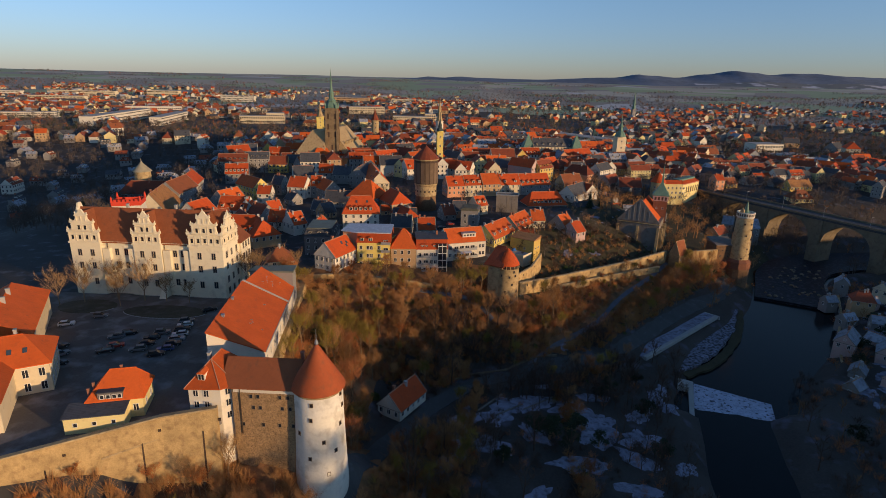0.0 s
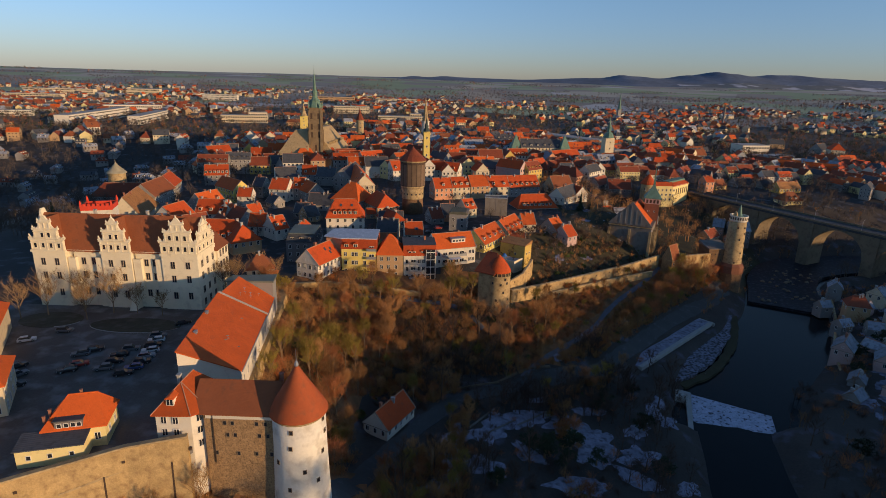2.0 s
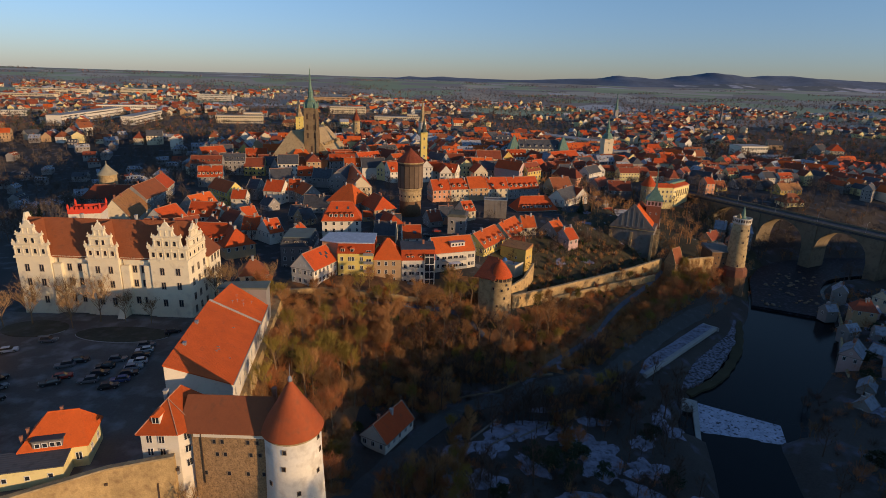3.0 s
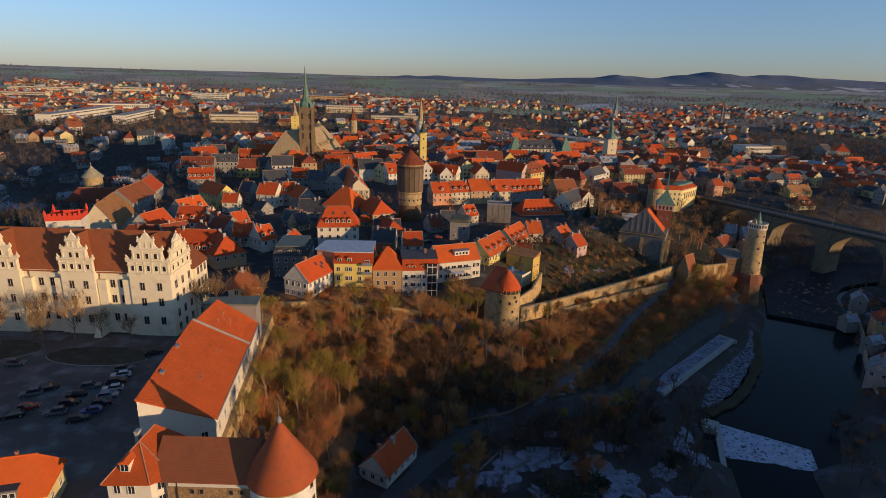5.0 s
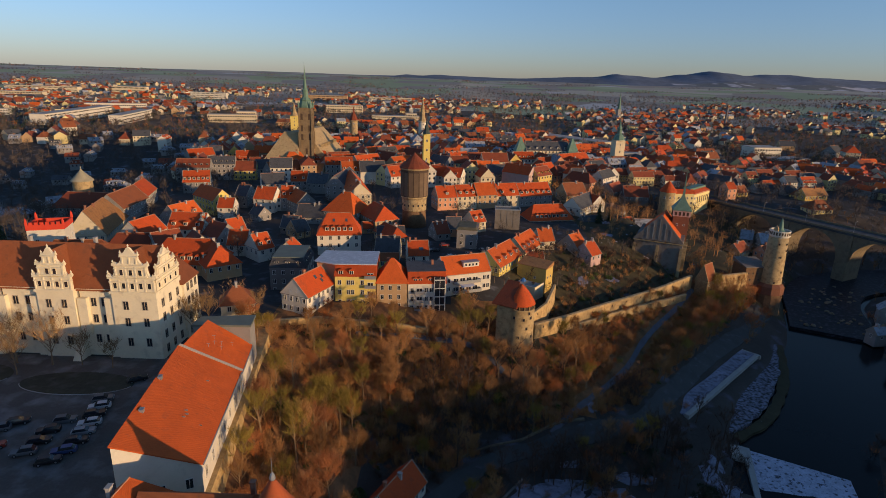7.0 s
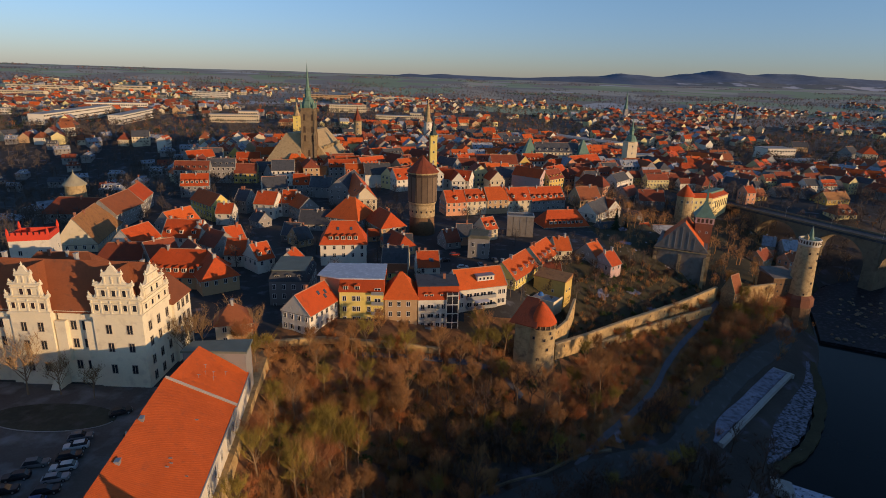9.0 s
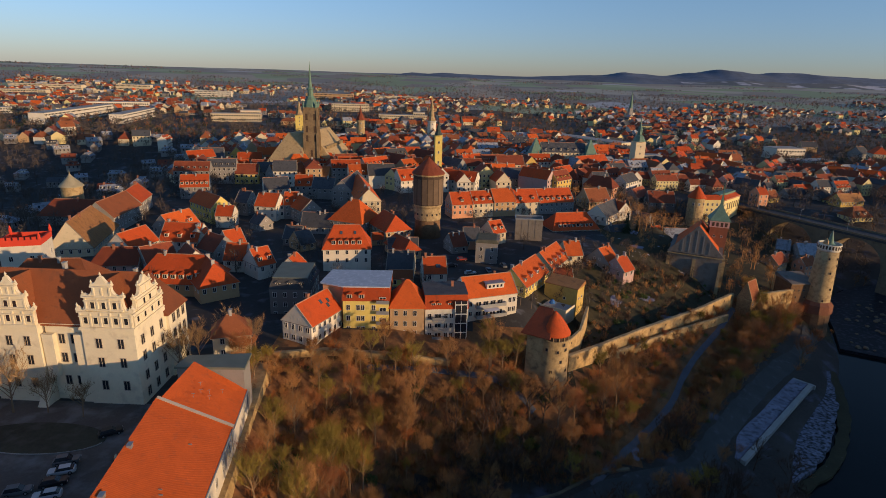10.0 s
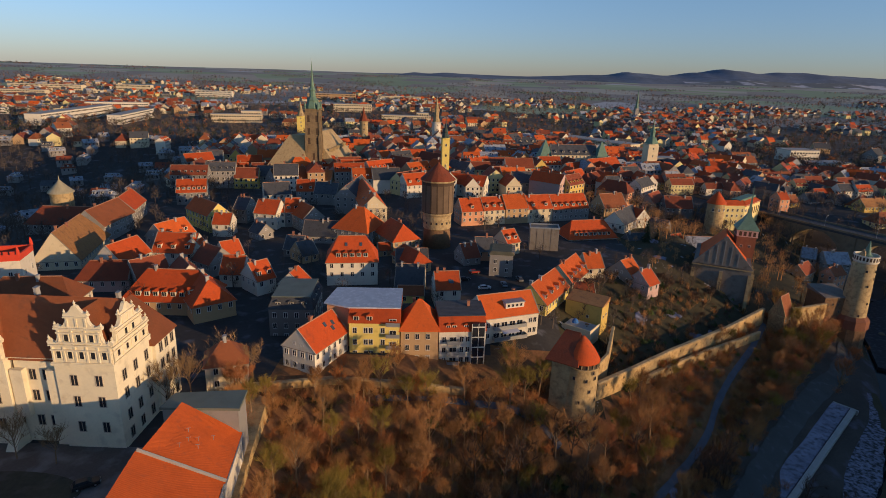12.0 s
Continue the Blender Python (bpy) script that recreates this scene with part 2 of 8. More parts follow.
# ---- building blocks ----
class Shape:
    """Collects faces for one mesh."""

    def __init__(self):
        self.v, self.f, self.mi = [], [], []

    def face(self, pts, mi=0):
        k = len(self.v)
        self.v.extend(tuple(p) for p in pts)
        self.f.append(tuple(range(k, k + len(pts))))
        self.mi.append(mi)

    def solid(self, bottom, top, mi=0, caps=True):
        """A closed body between two rings of equal count, counterclockwise seen from above."""
        k, n = len(self.v), len(bottom)
        self.v.extend(tuple(p) for p in bottom)
        self.v.extend(tuple(p) for p in top)
        for i in range(n):
            j = (i + 1) % n
            self.f.append((k + i, k + j, k + n + j, k + n + i))
            self.mi.append(mi)
        if caps:
            self.f.append(tuple(k + i for i in reversed(range(n))))
            self.f.append(tuple(k + n + i for i in range(n)))
            self.mi += [mi, mi]
        return self

    def box(self, x0, y0, z0, x1, y1, z1, mi=0):
        return self.solid([(x0, y0, z0), (x1, y0, z0), (x1, y1, z0), (x0, y1, z0)], [(x0, y0, z1), (x1, y0, z1), (x1, y1, z1), (x0, y1, z1)], mi)

    def lathe(self, profile, n=24, cx=0, cy=0, mi=0, turn=0.0):
        """Rings of (radius, z) from bottom to top, closed at both ends."""
        k = len(self.v)
        for r, z in profile:
            for i in range(n):
                a = turn + 2 * math.pi * i / n
                self.v.append((cx + r * math.cos(a), cy + r * math.sin(a), z))
        for p in range(len(profile) - 1):
            for i in range(n):
                j = (i + 1) % n
                self.f.append((k + p * n + i, k + p * n + j, k + (p + 1) * n + j, k + (p + 1) * n + i))
                self.mi.append(mi)
        self.f.append(tuple(k + i for i in reversed(range(n))))
        self.f.append(tuple(k + (len(profile) - 1) * n + i for i in range(n)))
        self.mi += [mi, mi]
        return self

    def tube(self, a, b, ra, rb, n=4, mi=0):
        a, b = Vector(a), Vector(b)
        d = (b - a).normalized()
        u = d.orthogonal().normalized()
        w = d.cross(u)
        ring = [(math.cos(2 * math.pi * i / n), math.sin(2 * math.pi * i / n)) for i in range(n)]
        return self.solid([a + (u * c + w * s) * ra for c, s in ring], [b + (u * c + w * s) * rb for c, s in ring], mi)

    def moved(self, m):
        self.v = [tuple(m @ Vector(p)) for p in self.v]
        return self

    def mesh(self, name, *mats):
        me = bpy.data.meshes.new(name)
        me.from_pydata(self.v, [], self.f)
        for m in mats:
            me.materials.append(m)
        if len(mats) > 1:
            me.polygons.foreach_set("material_index", self.mi)
        me.update()
        return me


def thing(name, label, category, m=None, group="", kind=""):
    ob = new(name)
    if m is not None:
        ob.matrix_world = m
    return tagged(ob, label, category, group, kind)


def part(name, shape, mats, parent, label="", m=None):
    """One mesh under a thing or under a part; shape may be a mesh that is shared."""
    mats = mats if isinstance(mats, (list, tuple)) else [mats]
    data = shape.mesh(name, *mats) if isinstance(shape, Shape) else shape
    ob = new(name, data)
    ob.parent = parent
    if m is not None:
        ob.matrix_local = m
    return tagged(ob, label)


def window_mesh(w, h, bars=True, frame_mat=None):
    """A casement standing proud of its wall, facing -y, its foot's middle at the origin: one body with sunk panes."""
    t, d = 0.1, 0.1
    xs = [-w / 2 - t, -w / 2, -0.04, 0.04, w / 2, w / 2 + t] if bars else [-w / 2 - t, -w / 2, w / 2, w / 2 + t]
    zs = [-t, 0, h, h + t]
    s = Shape()
    seen = {}

    def vert(x, y, z):
        key = (round(x, 3), round(y, 3), round(z, 3))
        if key not in seen:
            seen[key] = len(s.v)
            s.v.append((x, y, z))
        return seen[key]

    def quad(pts, mi=0):
        s.f.append(tuple(vert(*p) for p in pts))
        s.mi.append(mi)

    for i in range(len(xs) - 1):
        x0, x1 = xs[i], xs[i + 1]
        for j in range(3):
            z0, z1 = zs[j], zs[j + 1]
            if j == 1 and i in ((1, 3) if bars else (1,)):
                y = -0.03
                quad([(x0, y, z0), (x1, y, z0), (x1, y, z1), (x0, y, z1)], 1)
                quad([(x0, -d, z0), (x1, -d, z0), (x1, y, z0), (x0, y, z0)])
                quad([(x1, -d, z1), (x0, -d, z1), (x0, y, z1), (x1, y, z1)])
                quad([(x0, -d, z1), (x0, -d, z0), (x0, y, z0), (x0, y, z1)])
                quad([(x1, -d, z0), (x1, -d, z1), (x1, y, z1), (x1, y, z0)])
            else:
                quad([(x0, -d, z0), (x1, -d, z0), (x1, -d, z1), (x0, -d, z1)])
    X0, X1, Z0, Z1 = xs[0], xs[-1], zs[0], zs[-1]
    quad([(X0, 0.04, Z0), (X1, 0.04, Z0), (X1, -d, Z0), (X0, -d, Z0)])
    quad([(X0, -d, Z1), (X1, -d, Z1), (X1, 0.04, Z1), (X0, 0.04, Z1)])
    quad([(X0, 0.04, Z0), (X0, -d, Z0), (X0, -d, Z1), (X0, 0.04, Z1)])
    quad([(X1, -d, Z0), (X1, 0.04, Z0), (X1, 0.04, Z1), (X1, -d, Z1)])
    return s.mesh("window", frame_mat or FRAME, GLASS)


WIN = window_mesh(0.95, 1.45)
WIN_TALL = window_mesh(1.1, 1.9)
WIN_SMALL = window_mesh(0.7, 0.8, False)
WIN_CASTLE = window_mesh(1.2, 2.1, True, material("stone_window_frame", (0.4, 0.34, 0.26), rough=0.9))
WIN_GABLE = window_mesh(0.8, 1.4, False, CASTLE_WALL)
WIN_SLIT = window_mesh(0.6, 0.8, False, material("dark_stone_frame", (0.2, 0.15, 0.1), rough=0.9))
WIN_WIDE = window_mesh(1.7, 1.4)


def face_pose(x, y, z, deg):
    """Local pose for what faces the direction deg (0: -y, 90: +x)."""
    return pose(x, y, z, 0, 0, deg)


def roof_shape(L, W, z0, z1, hip0=0.0, hip1=0.0, over=0.45, thick=0.22, skew=0.0, trim=True):
    """A closed saddle or hipped roof over L x W, eaves at z0, ridge along x at z1."""
    a0, a1, b = L / 2 + (over if hip0 else 0.07), L / 2 + (over if hip1 else 0.07), W / 2 + over
    s = Shape()
    lo = z0 - (z1 - z0) * over / (W / 2)
    e = [(-a0, -b, lo), (a1, -b, lo), (a1, b, lo), (-a0, b, lo)]
    u = [(p[0], p[1], p[2] + thick) for p in e]
    r0, r1 = (-a0 + hip0 + (over if hip0 else 0), skew, z1 + thick), (a1 - hip1 - (over if hip1 else 0), skew, z1 + thick)
    s.face([e[3], e[2], e[1], e[0]])
    for i in range(4):
        j = (i + 1) % 4
        s.face([e[i], e[j], u[j], u[i]], 1)
    if trim:
        s.solid([(r0[0], skew - 0.16, r0[2] - 0.1), (r1[0], skew - 0.16, r1[2] - 0.1), (r1[0], skew + 0.16, r1[2] - 0.1), (r0[0], skew + 0.16, r0[2] - 0.1)], [(r0[0], skew - 0.1, r0[2] + 0.12), (r1[0], skew - 0.1, r1[2] + 0.12), (r1[0], skew + 0.1, r1[2] + 0.12), (r0[0], skew + 0.1, r0[2] + 0.12)], 2)
    s.face([u[0], u[1], r1, r0])
    s.face([u[2], u[3], r0, r1])
    s.face([u[1], u[2], r1], 0 if hip1 else 3)
    s.face([u[3], u[0], r0], 0 if hip0 else 3)
    for hip, r, p, q, x in ((hip0, r0, u[3], u[0], -1), (hip1, r1, u[1], u[2], 1)):
        if trim and not hip:
            for k in (p, q):
                s.solid([(k[0] - 0.12, k[1], k[2] - 0.1), (k[0] + 0.12, k[1], k[2] - 0.1), (r[0] + 0.12, r[1], r[2] - 0.1), (r[0] - 0.12, r[1], r[2] - 0.1)], [(k[0] - 0.12, k[1], k[2] + 0.12), (k[0] + 0.12, k[1], k[2] + 0.12), (r[0] + 0.12, r[1], r[2] + 0.12), (r[0] - 0.12, r[1], r[2] + 0.12)], 1)
    return s


def wall_shape(L, W, z, hip0=0.0, hip1=0.0, ridge=0.0):
    """Walls from 0 to z, with gable triangles where the roof has no hip."""
    s = Shape().box(-L / 2, -W / 2, -4, L / 2, W / 2, z)
    for sx, hip in ((-1, hip0), (1, hip1)):
        if not hip and ridge > z:
            x0, x1 = sorted((sx * L / 2, sx * (L / 2 - 0.3)))
            tri = [(-W / 2 + 0.05, z), (W / 2 - 0.05, z), (0, ridge - 0.1)]
            p0, p1 = [(x0, y, zz) for y, zz in tri], [(x1, y, zz) for y, zz in tri]
            s.face([p0[0], p0[2], p0[1]])
            s.face(p1)
            for i in range(3):
                j = (i + 1) % 3
                s.face([p0[i], p0[j], p1[j], p1[i]])
    return s


CHIM = Shape().box(-0.35, -0.35, -1.2, 0.35, 0.35, 1.3).box(-0.45, -0.45, 1.3, 0.45, 0.45, 1.48).mesh("chimney", CHIMNEY)
CHIM_W = Shape().box(-0.3, -0.5, -1.2, 0.3, 0.5, 1.1).box(-0.4, -0.6, 1.1, 0.4, 0.6, 1.25).mesh("chimney", CONCRETE)


def dormer_mesh(roof, wall, w=1.5, h=1.5, d=2.6):
    s = Shape().box(-w / 2, -0.02, -0.4, w / 2, d, h, 0)
    s.box(-w / 2 - 0.15, -0.25, h, w / 2 + 0.15, d + 0.6, h + 0.16, 1)
    s.face([(-w / 2 - 0.15, -0.25, h + 0.16), (w / 2 + 0.15, -0.25, h + 0.16), (0, -0.25, h + 0.62)], 1)
    s.face([(-w / 2 - 0.15, -0.25, h + 0.16), (0, -0.25, h + 0.62), (0, d + 1.2, h + 0.62), (-w / 2 - 0.15, d + 0.6, h + 0.16)], 1)
    s.face([(0, -0.25, h + 0.62), (w / 2 + 0.15, -0.25, h + 0.16), (w / 2 + 0.15, d + 0.6, h + 0.16), (0, d + 1.2, h + 0.62)], 1)
    s.box(-w / 2 + 0.2, -0.07, 0.15, w / 2 - 0.2, -0.03, h - 0.15, 2)
    s.box(-0.05, -0.1, 0.15, 0.05, -0.06, h - 0.15, 3)
    return s.mesh("dormer", wall, roof, GLASS, FRAME)


DORMERS = {}


def dormer(roof):
    if roof not in DORMERS:
        DORMERS[roof] = dormer_mesh(ROOF[roof], WALL["white"])
    return DORMERS[roof]


def windows(ob, L, W, z, floors, win=None, pitch=2.7, first=1.0, storey=3.05, faces="swen", rot=0.0, wh=1.45, skip=0.0, rng=None):
    """Rows of windows on the walls of a house of L x W."""
    win = win or WIN
    for side in faces:
        deg, run, off = {"s": (0, L, W / 2), "e": (90, W, L / 2), "n": (180, L, W / 2), "w": (-90, W, L / 2)}[side]
        if math.cos(radians(rot + deg)) < -0.35:
            continue
        n = max(1, int((run - 1.0) / pitch))
        for f in range(floors):
            for i in range(n):
                if rng and rng.random() < skip:
                    continue
                u = (i - (n - 1) / 2) * run / n
                part("window", win, None, ob, m=pose(0, 0, 0, 0, 0, deg) @ pose(u, -off, first + f * storey))


def house(x, y, rot, L, W, ridge, ground, roof="red", wall="white", hip0=0.0, hip1=0.0, drop=None, chimneys=2, dormers=0, label="", faces="swen", pitch=2.7, storey=3.05, win=None, sky=0, gable_win=True):
    """A house whose ridge runs along its own x axis; heights are above sea."""
    rng = random.Random(int(x * 13 + y * 7))
    drop = drop or W * 0.48
    eave, top = ridge - drop - ground, ridge - ground
    words = {"red": "red tiled", "orange": "bright orange tiled", "dark": "dark red tiled", "brown": "brown tiled", "ochre": "ochre tiled", "slate": "grey slate", "snow": "snow-dusted"}
    ob = thing("house", label or "%s plastered house with a %s %s roof" % (wall, words[roof], "hipped" if hip0 and hip1 else "gabled"), "house", pose(x, y, ground, 0, 0, rot), group="old town houses")
    part("wall", wall_shape(L, W, eave, hip0, hip1, top), WALL[wall], ob)
    part("roof", roof_shape(L, W, eave, top, hip0, hip1), [ROOF[roof], FASCIA, RIDGE, WALL[wall]], ob)
    floors = max(1, int((eave - 0.4) / storey))
    windows(ob, L, W, eave, floors, win, pitch, eave - floors * storey + 0.9, storey, faces, rot)
    for hip, deg in ((hip1, 90), (hip0, -90)):
        if gable_win and not hip and drop > 3.2 and math.cos(radians(rot + deg)) > -0.3:
            for u in ((-1.1, 1.1) if W > 8.5 else (0,)):
                part("window", WIN_SMALL, None, ob, m=pose(0, 0, 0, 0, 0, deg) @ pose(u, -L / 2, eave + 0.9))
    for i in range(chimneys):
        u = (rng.random() - 0.5) * max(0.5, L - hip0 - hip1 - 1.5)
        v = (rng.random() - 0.5) * 1.6
        part("chimney", rng.choice((CHIM, CHIM_W)), None, ob, m=pose(u, v, top - abs(v) * drop / (W / 2) + 0.3))
    slope = drop / (W / 2)
    for i in range(dormers):
        u = (i - (dormers - 1) / 2) * (L - hip0 * 0.7 - hip1 * 0.7) / dormers
        part("dormer", dormer(roof), None, ob, m=pose(u, -W / 2 + 1.0, eave + 1.0 * slope + 0.2))
    for i in range(sky):
        u = (rng.random() - 0.5) * (L - 3)
        v = W * (0.15 + 0.2 * rng.random())
        a = math.degrees(math.atan(slope))
        part("roof_window", ROOFWIN, None, ob, m=pose(u, -v, top - v * slope + 0.26, a))
    return ob


ROOFWIN = Shape().box(-0.45, -0.65, -0.05, 0.45, 0.65, 0.08).mesh("roof_window", SKYLIGHT)


# ---- the lie of the land ----
LIP = [(-700, -60, 33.5), (-160, 50, 27), (-88, 81, 23), (-58, 97, 20), (-36, 98, 16), (-25, 100, 11), (-24, 112, 17), (-46.5, 121, 27), (-50.5, 155, 31), (-53.5, 172, 31.5), (-56, 190, 29.5), (-30, 196, 27), (-10, 202, 24.5),
       (8, 206, 24), (21, 205, 23), (45, 234, 20), (100, 283, 19), (118, 294, 17), (140, 320, 16), (150, 385, 20), (172, 425, 26), (235, 402, 25), (330, 410, 24), (700, 520, 24), (5200, 1500, 24)]
STREAM = [(30, -260), (52, -60), (66, 60), (80, 130), (90, 168), (110, 200), (134, 224), (152, 250), (166, 275), (184, 312), (206, 336), (250, 346), (330, 344), (900, 330)]


def along(line, x, y):
    """Distance to a polyline (positive to its left), and the interpolated third value."""
    best = (1e18, 0, 0)
    for p, q in zip(line, line[1:]):
        dx, dy = q[0] - p[0], q[1] - p[1]
        t = min(1, max(0, ((x - p[0]) * dx + (y - p[1]) * dy) / (dx * dx + dy * dy)))
        ex, ey = x - p[0] - t * dx, y - p[1] - t * dy
        d = ex * ex + ey * ey
        if d < best[0]:
            side = dx * (y - p[1]) - dy * (x - p[0])
            best = (d, side, p[2] + t * (q[2] - p[2]) if len(p) > 2 else 0)
    return math.copysign(math.sqrt(best[0]), best[1]), best[2]


def smooth(a, b, v):
    t = min(1, max(0, (v - a) / (b - a)))
    return t * t * (3 - 2 * t)


def hill(x, y, cx, cy, rx, ry, h):
    return h * math.exp(-((x - cx) / rx) ** 2 - ((y - cy) / ry) ** 2)


def land(x, y):
    d, lip = along(LIP, x, y)
    far = smooth(500, 1200, y)
    # unseen hills added on the right, sized to throw the valley's shade
    floor = 3.0 + min(5.5, max(0, (62 - x) * 0.075)) + hill(x, y, 290, 110, 75, 95, 44) + hill(x, y, 240, 40, 46, 46, 16) + hill(x, y, 460, 170, 90, 80, 48) + hill(x, y, 200, -25, 70, 80, 49) + hill(x, y, 460, 270, 100, 60, 22)
    if d >= 0:
        town = 33.5 - 6 * smooth(40, 190, x) * smooth(260, 420, y) - 5 * far - 25 * (1 - smooth(-300, -185, x)) * smooth(190, 260, y) * (1 - smooth(480, 640, y))
        rise = 1.5 + (0.42 - 1.5) * smooth(-78, -60, x)
        h = min(town, lip + rise * d)
        if x > 95 and y > 280:
            h = min(h, lip + 0.1 * d)
    else:
        h = max(floor, lip + (0.8 - 0.38 * smooth(-20, 70, x)) * d)
        if x > 60 and y > 300:
            h = max(5 + hill(x, y, 460, 270, 100, 60, 22), lip + (0.35 if x < 180 else 0.6) * d)
    if y < 700:
        s = abs(along(STREAM, x, y)[0])
        width = 15 if y > 168 else 8
        h = min(h, -1.6 + max(0, s - width) * 0.55) if s < width + 14 else h
    dist = math.hypot(x, y)
    h += smooth(1400, 4700, dist) * 62 + (noise.noise(Vector((x * 0.0011, y * 0.0011, 0))) * 9 * smooth(900, 2200, dist))
    h += noise.noise(Vector((x * 0.05, y * 0.05, 3))) * 0.5 * (1 - far) * (0.15 if d > 6 else 1)
    return h


# ---- ground, river, roads ----
def steps(*spans):
    out = []
    for a, b, s in spans:
        n = max(1, round((b - a) / s))
        out += [a + (b - a) * i / n for i in range(n)]
    return out + [spans[-1][1]]


XS = steps((-4900, -1500, 340), (-1500, -500, 60), (-500, -200, 14), (-200, 240, 3.6), (240, 520, 12), (520, 1500, 60), (1500, 4900, 200))
YS = steps((-400, 40, 22), (40, 330, 3.6), (330, 620, 9), (620, 1500, 40), (1500, 4800, 165))


def zone(x, y):
    d = along(LIP, x, y)[0]
    dist = math.hypot(x, y)
    if dist > 1350:
        return 4
    if y > 640 or dist > 800:
        return 5
    if y < 128 and -62 < x < -14:
        return 1
    if 60 < x < 190 and 285 < y < 400:
        return 3
    if -58 < x < 110 and 185 < y < 300 and 0 <= d < (17 if x < 15 else 34):
        return 3 if x > 15 else 1
    if d > 2:
        return 0 if y < 900 else (0 if noise.noise(Vector((x * 0.01, y * 0.01, 2))) > 0 else 3)
    s = along(STREAM, x, y)[0]
    if s < 0:
        return 2
    return 1 if land(x, y) > 10.5 and x < 130 else 2


def build_ground():
    s = Shape()
    nx, ny = len(XS), len(YS)
    s.v = [(x, y, land(x, y)) for y in YS for x in XS]
    for j in range(ny - 1):
        for i in range(nx - 1):
            k = j * nx + i
            s.f.append((k, k + 1, k + nx + 1, k + nx))
            s.mi.append(zone((XS[i] + XS[i + 1]) / 2, (YS[j] + YS[j + 1]) / 2))
    me = s.mesh("ground", COBBLE, LITTER, MEADOW, GARDEN, HAZY_FIELD, SUBURB)
    me.polygons.foreach_set("use_smooth", [True] * len(s.f))
    tagged(new("ground", me), "town plateau, wooded slope, frosted valley floor and far fields", "ground", kind="structure")


build_ground()


def build_hills():
    """The wooded range on the horizon."""
    crest = [(-3900, 0), (-2100, 4), (-830, 2), (-420, 8), (-330, 20), (-220, 14), (-90, 24), (60, 18), (450, 14), (1066, 40), (1258, 68), (1320, 62), (1374, 60), (1527, 50), (1748, 78), (1947, 106), (2080, 98), (2243, 84), (2380, 97), (2532, 98), (2776, 84), (3258, 72), (4800, 40)]

    def height(x):
        for p, q in zip(crest, crest[1:]):
            if x <= q[0]:
                return p[1] + (q[1] - p[1]) * smooth(p[0], q[0], x)
        return 40

    s = Shape()
    xs, rows = [-3900 + 43 * i for i in range(202)], 17
    for j in range(rows):
        u = j / (rows - 1)
        for x in xs:
            h = height(x + 260 * (1 - u) * noise.noise(Vector((x * 0.002, u * 2, 5)))) * (1 + 0.5 * (1 - u) * noise.noise(Vector((x * 0.004, u * 3, 6))))
            h *= 1 + 0.06 * noise.noise(Vector((x * 0.008, j * 0.25, 0)))
            s.v.append((x, 3700 + 820 * u, 66 + 18 * u + h * math.sin(u * math.pi / 2) ** 2 - 14 * (1 - u)))
    n = len(xs)
    for j in range(rows - 1):
        for i in range(n - 1):
            k = j * n + i
            s.f.append((k, k + 1, k + n + 1, k + n))
            x = xs[i]
            white = 1500 < x < 3400 and j < 8
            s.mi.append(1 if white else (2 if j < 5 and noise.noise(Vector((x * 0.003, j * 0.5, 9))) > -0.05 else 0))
    me = s.mesh("backdrop", HAZY_HILLSIDE, SNOWFIELD, HAZY_FIELD)
    me.polygons.foreach_set("use_smooth", [True] * len(s.f))
    tagged(new("backdrop", me), "dark haze-tinted wooded range of hills with snowy clearings on the horizon", "hills", kind="structure")


build_hills()

water = Shape()
water.face([(-20, -300, 0), (1200, -300, 0), (1200, 560, 0), (-20, 560, 0)])
tagged(new("water", water.mesh("water", WATER)), "dark still river water", "river", kind="structure")


